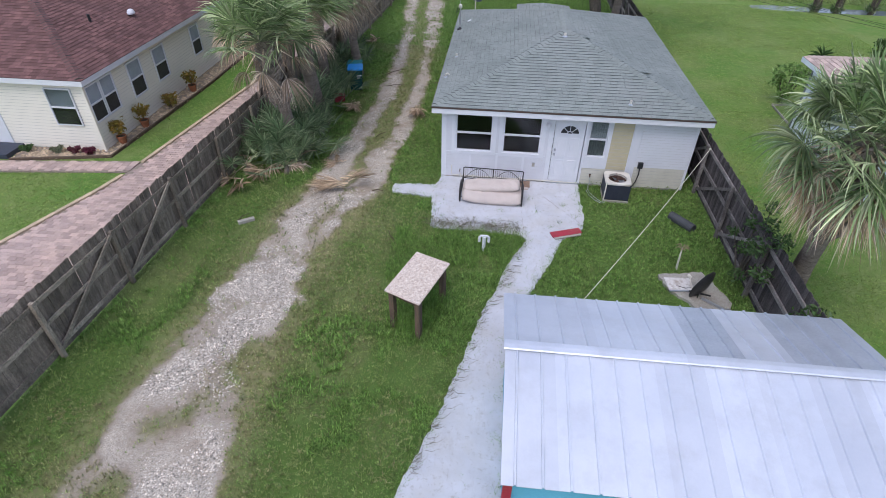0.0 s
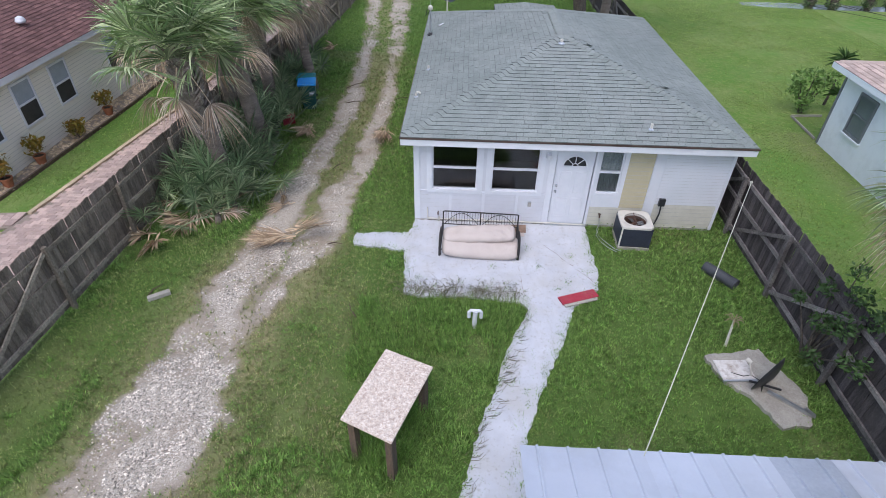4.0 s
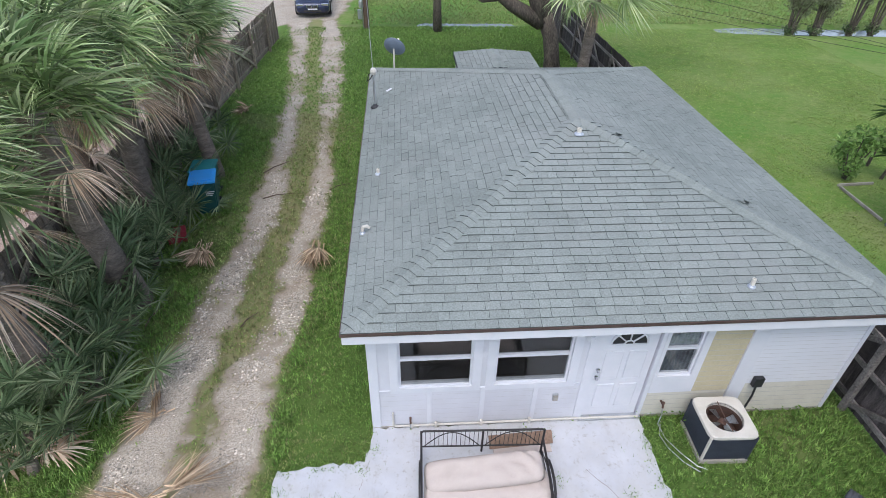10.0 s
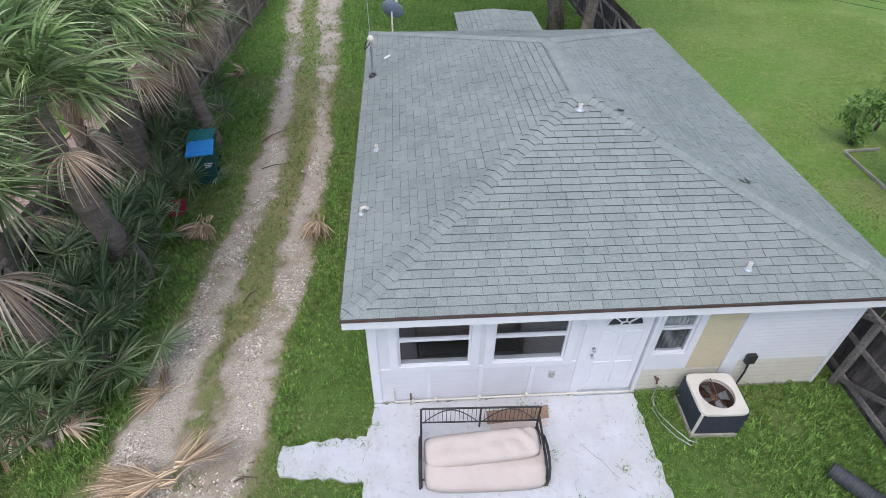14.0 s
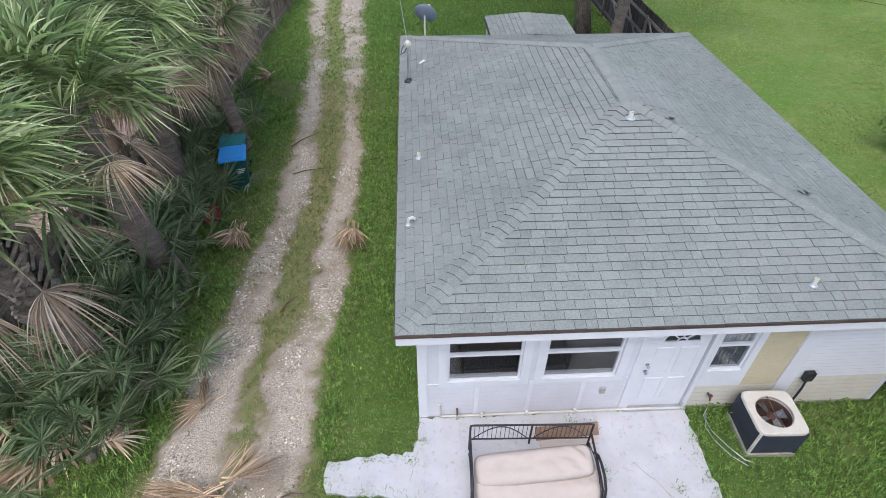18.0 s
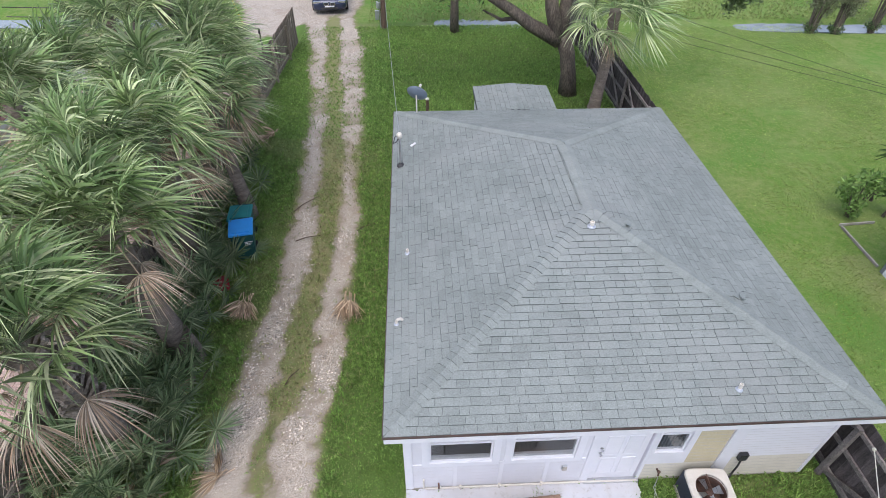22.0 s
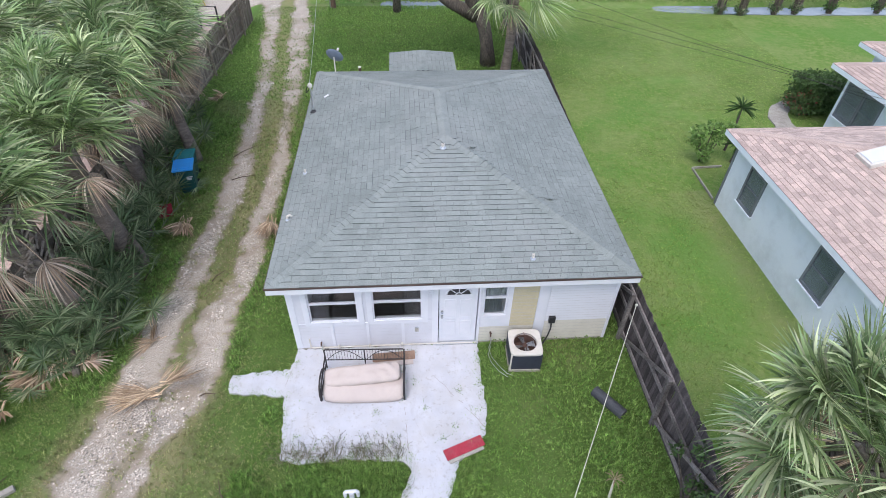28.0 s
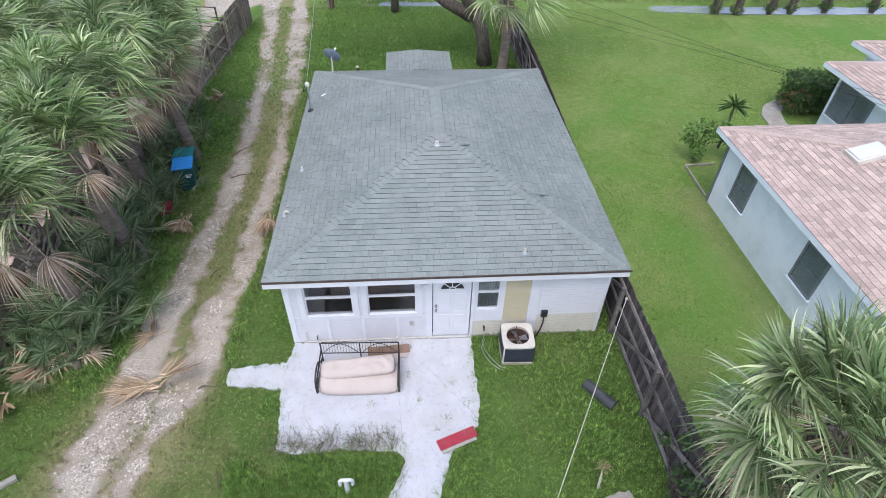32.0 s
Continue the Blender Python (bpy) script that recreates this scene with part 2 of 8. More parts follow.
M_["palm_bark"] = surface("ringed_palm_bark", (0.27, 0.225, 0.19), (0.17, 0.14, 0.12), 3, 22, 0.95, stretch=(1, 1, 4.0), grain=0.5, bump=0.7, dist=0.015, spec=0.15)
M_["palm_boot"] = surface("grey_palm_boot", (0.30, 0.26, 0.23), (0.16, 0.135, 0.12), 6, 40, 0.95, spread=0.3, how="object", grain=0.4, bump=0.5, spec=0.15)
M_["bin_blue"] = surface("blue_bin_plastic", (0.03, 0.32, 0.80), (0.03, 0.28, 0.70), 3, 50, 0.45, grain=0.08)
M_["bin_green"] = surface("dark_teal_bin_plastic", (0.015, 0.085, 0.085), (0.012, 0.07, 0.07), 3, 50, 0.5, grain=0.1)
M_["bin_teal"] = surface("teal_bin_plastic", (0.02, 0.22, 0.22), (0.018, 0.18, 0.19), 3, 50, 0.5, grain=0.1)
M_["car_paint"] = surface("dark_blue_car_paint", (0.03, 0.042, 0.09), (0.025, 0.035, 0.075), 2, 60, 0.12, 0.3, grain=0.02, bump=0, spec=0.8)
M_["rubber"] = surface("black_rubber", (0.02, 0.02, 0.02), (0.03, 0.03, 0.03), 6, 60, 0.85, grain=0.1)
M_["chrome"] = surface("chrome", (0.65, 0.66, 0.68), (0.6, 0.6, 0.62), 4, 60, 0.2, 1.0, grain=0.02, bump=0)
M_["alu"] = surface("dull_aluminium", (0.55, 0.57, 0.6), (0.45, 0.47, 0.5), 5, 60, 0.4, 0.8, grain=0.1)
M_["dish_grey"] = surface("grey_dish_paint", (0.20, 0.25, 0.32), (0.16, 0.20, 0.26), 3, 50, 0.5, grain=0.1)
M_["window_frame"] = surface("grey_window_frame", (0.20, 0.22, 0.25), (0.15, 0.17, 0.19), 3, 50, 0.5, grain=0.2)
M_["interior"] = surface("dim_interior_wall", (0.14, 0.13, 0.12), (0.11, 0.10, 0.09), 1, 20, 0.9)
M_["cloth_white"] = surface("white_curtain", (0.70, 0.72, 0.74), (0.5, 0.53, 0.55), 7, 30, 0.9, grain=0.2)
M_["pot"] = surface("terracotta_pot", (0.36, 0.14, 0.07), (0.28, 0.1, 0.05), 5, 50, 0.8, grain=0.15)
M_["soil"] = surface("dark_soil", (0.06, 0.045, 0.035), (0.04, 0.03, 0.025), 8, 60, 0.95, grain=0.4)
M_["water"] = surface("ditch_water", (0.22, 0.25, 0.27), (0.26, 0.29, 0.31), 2, 20, 0.03, grain=0.02, bump=0.02, spec=1.0)
# tone of the painted shade line at each siding lap
M_["lap_shade"] = surface("siding_lap_shade", (0.50, 0.49, 0.47), (0.42, 0.41, 0.39), 3, 50, 0.8, grain=0.2)
M_["blind"] = surface("pale_window_blind", (0.36, 0.40, 0.46), (0.30, 0.34, 0.39), 3, 50, 0.7, grain=0.15)
M_["grey_pipe"] = surface("sun_greyed_black_pipe", (0.055, 0.06, 0.07), (0.075, 0.08, 0.09), 5, 60, 0.55, grain=0.15)
M_["rope"] = surface("pale_rope", (0.62, 0.62, 0.52), (0.5, 0.5, 0.42), 20, 90, 0.8, grain=0.1)
M_["cable"] = surface("black_cable", (0.02, 0.02, 0.02), (0.03, 0.03, 0.03), 20, 90, 0.6, grain=0.1)
M_["stone"] = surface("tan_bed_stone", (0.50, 0.40, 0.28), (0.38, 0.29, 0.2), 6, 50, 0.85, spread=0.4, how="island", grain=0.25)
M_["stained_panel"] = surface("stained_white_panel", (0.70, 0.68, 0.67), (0.60, 0.57, 0.55), 6, 50, 0.8, grain=0.2, dirt=(0.24, 0.17, 0.12), dirt_scale=9, dirt_amount=0.85)
M_["pebble"] = surface("drive_pebble", (0.60, 0.555, 0.495), (0.40, 0.365, 0.32), 5, 50, 0.9, spread=0.65, how="island", grain=0.25, spec=0.2)


def glass(name, tint=(0.02, 0.025, 0.03), rough=0.03):
    k = Nodes(name, rough, 0.0, 0.35)
    k.b.inputs["Transmission Weight"].default_value = 1.0
    k.b.inputs["IOR"].default_value = 1.45
    k.bump(k.noise(2.0, 2, 0.5), 0.02, 0.01)
    return k.out(tint)


M_["pane"] = glass("window_glass", (0.62, 0.66, 0.68))
M_["car_glass"] = glass("car_glass", (0.25, 0.3, 0.32))


def leafy(name, a, b, c, spread=0.3, rough=0.5, how="island", through=0.25, power=1.0, most=0.6, clump=0.0, each=0.0):
    """Foliage: hue drifts in patches, changes leaf by leaf, and lets some light through."""
    k = Nodes(name, rough, 0.0, 0.35)
    col = k.mix(k.noise(0.9, 3, 0.6, None, 0.35, 0.65), a, b)
    r = k.by_object() if how == "object" else k.by_island()
    col = k.mix(k.math("MULTIPLY", k.math("POWER", r, power), most), col, c)
    hsv = k.n.new("ShaderNodeHueSaturation")
    value = k.span(k.math("FRACT", k.math("MULTIPLY", r, 7.31)), 0, 1, 1 - spread, 1 + spread)
    if clump:
        value = k.math("MULTIPLY", value, k.noise(11.0, 3, 0.7, None, 0.32, 0.68, 5.0))
        value = k.math("ADD", k.math("MULTIPLY", value, 2 * clump), k.math("MULTIPLY", k.span(k.noise(1.7, 4, 0.7, None, 0.35, 0.65, 8.0), 0, 1, 0.8, 1.2), 1 - clump))
    if each:
        value = k.math("MULTIPLY", value, k.span(k.by_object(), 0, 1, 1 - each, 1 + each))
    k.l.new(value, hsv.inputs["Value"])
    k.l.new(col, hsv.inputs["Color"])
    k.out(hsv.outputs[0])
    tr = k.n.new("ShaderNodeBsdfTranslucent")
    k.l.new(hsv.outputs[0], tr.inputs[0])
    mx = k.n.new("ShaderNodeMixShader")
    mx.inputs[0].default_value = through
    k.l.new(k.b.outputs[0], mx.inputs[1])
    k.l.new(tr.outputs[0], mx.inputs[2])
    k.l.new(mx.outputs[0], k.n["Material Output"].inputs[0])
    return k.m


# third tone: random pale leaflets paint the gloss highlights into the colour
M_["frond"] = leafy("palm_frond_green", (0.205, 0.300, 0.112), (0.155, 0.250, 0.108), (0.72, 0.77, 0.50), 0.45, 0.28, "island", 0.2, 2.2, 0.78, each=0.45)
M_["frond_dead"] = leafy("palm_frond_dead", (0.46, 0.32, 0.215), (0.34, 0.23, 0.16), (0.84, 0.71, 0.58), 0.5, 0.7, "island", 0.15, 2.0, 0.85, each=0.3)
M_["frond_old"] = leafy("palm_frond_dry", (0.40, 0.28, 0.18), (0.30, 0.20, 0.125), (0.74, 0.60, 0.43), 0.5, 0.8, "island", 0.1, 1.6, 0.8)
M_["palmetto"] = leafy("palmetto_green", (0.110, 0.178, 0.082), (0.130, 0.200, 0.096), (0.46, 0.52, 0.32), 0.45, 0.45, "island", 0.2, 2.4, 0.7, each=0.35)
M_["oak_leaf"] = leafy("oak_leaf", (0.075, 0.120, 0.045), (0.095, 0.145, 0.06), (0.20, 0.26, 0.13), 0.45, 0.45)
M_["bush_leaf"] = leafy("bush_leaf", (0.05, 0.10, 0.03), (0.07, 0.14, 0.04), (0.12, 0.20, 0.07), 0.35, 0.5)
M_["far_leaf"] = leafy("far_wood_leaf", (0.04, 0.075, 0.025), (0.06, 0.10, 0.035), (0.09, 0.13, 0.05), 0.35, 0.6)
M_["grey_leaf"] = leafy("grey_green_leaf", (0.22, 0.25, 0.15), (0.27, 0.27, 0.19), (0.18, 0.23, 0.11), 0.35, 0.6)
M_["blade"] = leafy("yard_grass_blade", (0.165, 0.270, 0.055), (0.215, 0.285, 0.085), (0.47, 0.48, 0.24), 0.55, 0.6, through=0.25, clump=0.6)
M_["lush"] = leafy("lush_grass_blade", (0.120, 0.285, 0.046), (0.155, 0.295, 0.060), (0.36, 0.47, 0.16), 0.55, 0.6, through=0.25, clump=0.6)
M_["weed"] = leafy("weed_leaf", (0.10, 0.215, 0.04), (0.135, 0.25, 0.05), (0.26, 0.36, 0.10), 0.5, 0.6, through=0.25)
M_["straw"] = leafy("dry_straw", (0.30, 0.25, 0.15), (0.24, 0.2, 0.12), (0.38, 0.32, 0.2), 0.3, 0.8)
M_["croton"] = leafy("croton_leaf", (0.30, 0.26, 0.04), (0.12, 0.13, 0.03), (0.36, 0.14, 0.04), 0.35, 0.5)
M_["magenta_leaf"] = leafy("magenta_leaf", (0.16, 0.03, 0.06), (0.10, 0.05, 0.04), (0.2, 0.05, 0.08), 0.3, 0.6)
M_["lawn_blade"] = leafy("lawn_grass_blade", (0.185, 0.315, 0.065), (0.245, 0.345, 0.085), (0.40, 0.46, 0.17), 0.45, 0.6, through=0.25, clump=0.6)
M_["runner"] = leafy("grass_runner", (0.20, 0.18, 0.12), (0.15, 0.14, 0.09), (0.28, 0.25, 0.17), 0.35, 0.8)
M_["light_leaf"] = leafy("light_bush_leaf", (0.13, 0.25, 0.06), (0.16, 0.29, 0.075), (0.28, 0.40, 0.14), 0.45, 0.5, through=0.3)
M_["dry_blade"] = leafy("yellowed_grass_blade", (0.27, 0.28, 0.115), (0.31, 0.275, 0.145), (0.52, 0.47, 0.29), 0.45, 0.7, through=0.25, clump=0.6)

# ---------------------------------------------------------------- shape tools
def thing(name, label, category, at=(0, 0, 0), group="", turn=0.0, kind=""):
    ob = new(name)
    ob.empty_display_size = 0.2
    ob.matrix_world = pose(*at, 0, 0, turn)
    return tagged(ob, label, category, group, kind)


def mesh_of(bm, name, material, smooth=False):
    me = bpy.data.meshes.new(name)
    bm.to_mesh(me)
    bm.free()
    for m in (material if isinstance(material, (list, tuple)) else [material]):
        me.materials.append(m)
    if smooth:
        me.polygons.foreach_set("use_smooth", [True] * len(me.polygons))
    return me


def part(name, bm, material, parent=None, label="", m=None, smooth=False):
    """Links a bmesh (or a ready mesh) as one object under a thing or a part."""
    me = bm if isinstance(bm, bpy.types.Mesh) else mesh_of(bm, name, material, smooth)
    ob = new(name, me)
    if parent is not None:
        ob.parent = parent
    if m is not None:
        ob.matrix_local = m
    if label:
        ob["label"] = label
    return ob


def box(x0, x1, y0, y1, z0, z1, bm=None, bevel=0.0):
    b = bm or bmesh.new()
    v = [b.verts.new(p) for p in ((x0, y0, z0), (x1, y0, z0), (x1, y1, z0), (x0, y1, z0), (x0, y0, z1), (x1, y0, z1), (x1, y1, z1), (x0, y1, z1))]
    fs = [b.faces.new([v[i] for i in f]) for f in ((0, 3, 2, 1), (4, 5, 6, 7), (0, 1, 5, 4), (1, 2, 6, 5), (2, 3, 7, 6), (3, 0, 4, 7))]
    if bevel:
        bmesh.ops.bevel(b, geom=list({e for f in fs for e in f.edges}), offset=bevel, segments=2, affect="EDGES", profile=0.6)
    return b


def beam(a, b_, w, h, bm=None, up=(0, 0, 1)):
    """A straight timber of section w x h from a to b_."""
    b = bm or bmesh.new()
    a, c = Vector(a), Vector(b_)
    d = (c - a).normalized()
    s = d.cross(Vector(up))
    s = s.normalized() if s.length > 1e-4 else Vector((1, 0, 0))
    u = s.cross(d).normalized()
    v = [b.verts.new(p + s * (i * w / 2) + u * (j * h / 2)) for p in (a, c) for i, j in ((-1, -1), (1, -1), (1, 1), (-1, 1))]
    for f in ((0, 1, 2, 3), (7, 6, 5, 4), (0, 4, 5, 1), (1, 5, 6, 2), (2, 6, 7, 3), (3, 7, 4, 0)):
        b.faces.new([v[i] for i in f])
    bmesh.ops.recalc_face_normals(b, faces=b.faces)
    return b


def tube(points, radii, sides=8, bm=None, caps=True):
    """A tapered tube along points."""
    b = bm or bmesh.new()
    pts = [Vector(p) for p in points]
    if isinstance(radii, (int, float)):
        radii = [radii] * len(pts)
    rings, side = [], None
    for i, p in enumerate(pts):
        d = (pts[min(i + 1, len(pts) - 1)] - pts[max(i - 1, 0)]).normalized()
        if side is None:
            side = d.cross(Vector((0.3, 0.9, 0.31)))
        side = (side - d * side.dot(d)).normalized()
        up = d.cross(side)
        rings.append([b.verts.new(p + (side * math.cos(a) + up * math.sin(a)) * radii[i]) for a in [2 * math.pi * k / sides for k in range(sides)]])
    for r, s in zip(rings, rings[1:]):
        for k in range(sides):
            b.faces.new((r[k], r[(k + 1) % sides], s[(k + 1) % sides], s[k]))
    if caps:
        b.faces.new(rings[0][::-1])
        b.faces.new(rings[-1])
    return b


def lathe(profile, sides=20, bm=None):
    """A turned shape from (radius, height) pairs."""
    b = bm or bmesh.new()
    rings = [[b.verts.new((r * math.cos(2 * math.pi * k / sides), r * math.sin(2 * math.pi * k / sides), z)) for k in range(sides)] for r, z in profile]
    for r, s in zip(rings, rings[1:]):
        for k in range(sides):
            b.faces.new((r[k], r[(k + 1) % sides], s[(k + 1) % sides], s[k]))
    b.faces.new(rings[0][::-1])
    b.faces.new(rings[-1])
    return b


def slab(outline, z0, z1, bm=None):
    """A flat plate with the given outline."""
    b = bm or bmesh.new()
    lo, hi = [b.verts.new((x, y, z0)) for x, y in outline], [b.verts.new((x, y, z1)) for x, y in outline]
    b.faces.new(hi)
    b.faces.new(lo[::-1])
    n = len(outline)
    for i in range(n):
        b.faces.new((lo[i], lo[(i + 1) % n], hi[(i + 1) % n], hi[i]))
    bmesh.ops.recalc_face_normals(b, faces=b.faces)
    return b


def raw_mesh(name, verts, faces, material, smooth=False):
    """A mesh from numpy arrays, all faces with the same number of corners."""
    me = bpy.data.meshes.new(name)
    verts, faces = np.asarray(verts, dtype=np.float32), np.asarray(faces, dtype=np.int32)
    n, k = faces.shape
    me.vertices.add(len(verts))
    me.vertices.foreach_set("co", verts.ravel())
    me.loops.add(n * k)
    me.loops.foreach_set("vertex_index", faces.ravel())
    me.polygons.add(n)
    me.polygons.foreach_set("loop_start", np.arange(0, n * k, k, dtype=np.int32))
    me.polygons.foreach_set("loop_total", np.full(n, k, dtype=np.int32))
    if smooth:
        me.polygons.foreach_set("use_smooth", np.ones(n, dtype=bool))
    me.update(calc_edges=True)
    me.materials.append(material)
    return me


def hash01(ix, iy, seed):
    v = np.sin(ix * 127.1 + iy * 311.7 + seed * 74.7) * 43758.5453
    return v - np.floor(v)


def value_noise(x, y, scale, seed=0):
    x, y = np.asarray(x) * scale, np.asarray(y) * scale
    ix, iy = np.floor(x), np.floor(y)
    fx, fy = x - ix, y - iy
    fx, fy = fx * fx * (3 - 2 * fx), fy * fy * (3 - 2 * fy)
    a, b = hash01(ix, iy, seed), hash01(ix + 1, iy, seed)
    c, d = hash01(ix, iy + 1, seed), hash01(ix + 1, iy + 1, seed)
    return (a * (1 - fx) + b * fx) * (1 - fy) + (c * (1 - fx) + d * fx) * fy


def fbm(x, y, scale, seed=0):
    return 0.55 * value_noise(x, y, scale, seed) + 0.3 * value_noise(x, y, scale * 2.1, seed + 3) + 0.15 * value_noise(x, y, scale * 4.3, seed + 7)


def step01(v, lo, hi):
    t = np.clip((v - lo) / (hi - lo), 0, 1)
    return t * t * (3 - 2 * t)

# ---------------------------------------------------------------- ground, drive, paving
DRIVE_Y = [-14, -11, -9, -7, -4.4, -2.2, -1.2, 0.1, 1.0, 2.4, 3.7, 5.7, 8.0, 10.3, 14, 21, 26, 30]
LEFT_A = [-5.5, -5.25, -5.07, -4.79, -4.46, -4.1, -3.98, -3.7, -3.8, -3.65, -3.52, -3.3, -3.3, -3.45, -3.57, -4.45, -5.3, -6.0]
LEFT_B = [-2.6, -2.73, -2.95, -2.95, -2.85, -2.9, -2.95, -3.0, -2.9, -2.95, -2.9, -2.68, -2.7, -2.85, -2.9, -3.75, -4.3, -4.6]
RIGHT_A = [-4.0, -4.0, -4.0, -3.8, -3.4, -2.9, -2.75, -2.5, -2.5, -2.2, -2.1, -1.95, -1.9, -2.0, -2.3, -3.0, -3.5, -4.0]
RIGHT_B = [-2.6, -2.73, -2.95, -2.95, -2.85, -2.42, -1.9, -1.74, -1.72, -1.6, -1.5, -1.38, -1.42, -1.6, -1.65, -2.1, -2.8, -3.0]


def band(x, a, b, soft):
    return step01(x, a - soft, a + soft) * (1 - step01(x, b - soft, b + soft))


def gravel_at(x, y):
    """How bare the drive is, 0 to 1."""
    wob = (fbm(x, y, 1.1, 5) - 0.5) * 0.5 + (fbm(x, y, 5.0, 9) - 0.5) * 0.35
    l = band(x + wob, np.interp(y, DRIVE_Y, LEFT_A), np.interp(y, DRIVE_Y, LEFT_B), 0.26)
    r = band(x + wob, np.interp(y, DRIVE_Y, RIGHT_A), np.interp(y, DRIVE_Y, RIGHT_B), 0.26)
    g = np.maximum(l, r)
    thin = np.where(y > 8.0, 0.52, np.where(y > 2.0, 0.40, 0.42)) + np.where(y > 8.0, 0.48, np.where(y > 2.0, 0.60, 0.58)) * step01(fbm(x, y, 0.9, 21), 0.32, 0.52)
    for cx_, cy_, w_ in ((-4.38, -9.8, 0.5), (-3.3, -7.8, 0.35), (-3.25, -8.3, 0.3), (-3.85, -9.45, 0.35), (-3.2, -3.3, 0.3), (-3.1, -7.85, 0.42), (-4.4, -11.2, 0.4)):
        thin = thin * (1 - 0.8 * np.exp(-((x - cx_) ** 2 + (y - cy_) ** 2 * 0.6) / (w_ * w_)))
    fade = np.interp(y, [1, 6, 9, 19, 22], [1.0, 0.85, 0.68, 0.68, 1.0])
    g = g * thin * fade * (y < 32)
    edge = np.interp(y, [21.5, 23.2, 24.7, 27.3, 30.3, 34.0], [-9.0, -8.6, -8.4, -8.8, -10.8, -12.5])
    near = np.interp(x, [-9.0, -6.2, -5.6, -4.6, -2.9], [21.0, 23.0, 24.4, 25.2, 26.6])
    mouth = step01(y + wob * 2, near, near + 1.3) * band(x + wob * 1.5, edge, np.interp(y, [25, 30, 34], [-2.6, -2.7, -0.6]), 0.5) * (y < 34.0)
    return np.clip(np.maximum(g, mouth), 0, 1)


def middle_at(x, y):
    """The thin, dry strip between and beside the ruts."""
    a, b = np.interp(y, DRIVE_Y, LEFT_A), np.interp(y, DRIVE_Y, RIGHT_B)
    reach = np.interp(y, [-2.5, 0.5], [0.48, 0.02])
    return band(x, a - reach, b + reach, np.interp(y, [-2.5, 0.5], [0.45, 0.25])) * (y < 26)


PATIO = [(0.0, -0.02), (4.34, -0.02), (4.3, -1.0), (4.34, -1.8), (4.24, -2.45), (3.95, -2.75), (3.62, -3.02), (3.45, -3.5), (3.3, -4.0), (3.02, -4.6), (2.72, -5.3), (2.42, -6.1), (2.28, -7.0), (2.2, -8.4), (2.15, -11.5), (0.1, -11.5), (0.55, -10.0), (0.95, -8.8), (1.2, -7.7), (1.4, -6.9), (1.62, -6.0), (1.85, -5.4), (2.1, -4.5), (2.35, -3.8), (2.66, -3.2), (2.5, -2.98), (1.4, -2.85), (0.5, -2.9), (0.0, -2.8), (-0.05, -2.0), (-0.12, -1.32), (-0.8, -1.22), (-1.36, -1.16), (-1.42, -0.9), (-1.38, -0.68), (-0.7, -0.62), (-0.1, -0.6)]


def inside(x, y, outline):
    hit = np.zeros(np.shape(x), dtype=bool)
    for (ax, ay), (bx, by) in zip(outline, outline[1:] + outline[:1]):
        if ay != by:
            hit ^= ((ay > y) != (by > y)) & (x < (bx - ax) * (y - ay) / (by - ay) + ax)
    return hit


def ragged(outline, step, amount, seed):
    """The outline again with many small bends."""
    rng, out = random.Random(seed), []
    for (ax, ay), (bx, by) in zip(outline, outline[1:] + outline[:1]):
        n = max(1, int(math.hypot(bx - ax, by - ay) / step))
        for i in range(n):
            t = i / n
            j = amount if i else 0.0
            out.append((ax + (bx - ax) * t + rng.uniform(-j, j), ay + (by - ay) * t + rng.uniform(-j, j)))
    return out


def fence_left_x(y):
    return -7.18 + (y + 9.0) * 0.0625


def fence_right_x(y):
    return np.interp(y, [-14, -6, 0, 12, 24], [8.0, 7.95, 7.95, 8.3, 8.3])


def spread(lo, hi, fine_lo, fine_hi, d):
    fine = np.arange(fine_lo, fine_hi + 1e-6, d)
    out = [fine]
    for sign, start, end in ((-1, fine_lo, lo), (1, fine_hi, hi)):
        s, p, pts = d, start, []
        while abs(p - start) < abs(end - start):
            s *= 1.28
            p += sign * s
            pts.append(p)
        out.insert(0 if sign < 0 else 2, np.array(pts[::-1] if sign < 0 else pts))
    return np.concatenate(out)


gx, gy = spread(-1500, 1500, -9, 9.5, 0.10), spread(-1500, 1500, -13, 27.5, 0.10)
GX, GY = np.meshgrid(gx, gy)
GZ = (fbm(GX, GY, 0.6, 2) - 0.5) * 0.05 * (np.hypot(GX, GY) < 60) - 0.02
GZ -= 0.025 * gravel_at(GX, GY)
DITCH_X, DITCH_Y = [-60, -16, -12, -10.5, 1, 6.5, 18, 26, 60], [25.9, 25.8, 25.5, 26.2, 25.3, 25.2, 24.4, 23.9, 23.8]
ditch = np.exp(-((GY - np.interp(GX, DITCH_X, DITCH_Y)) / 0.9) ** 2) * np.clip(np.where(GX > 10, GX - 17.3, np.where(GX > -5, np.minimum(GX - 1.0, 7.3 - GX), -10.0 - GX)) * 0.9, 0, 0.85)
GZ -= 0.42 * ditch
nx, ny = len(gx), len(gy)
idx = np.arange(nx * ny).reshape(ny, nx)
faces = np.stack([idx[:-1, :-1], idx[:-1, 1:], idx[1:, 1:], idx[1:, :-1]], -1).reshape(-1, 4)

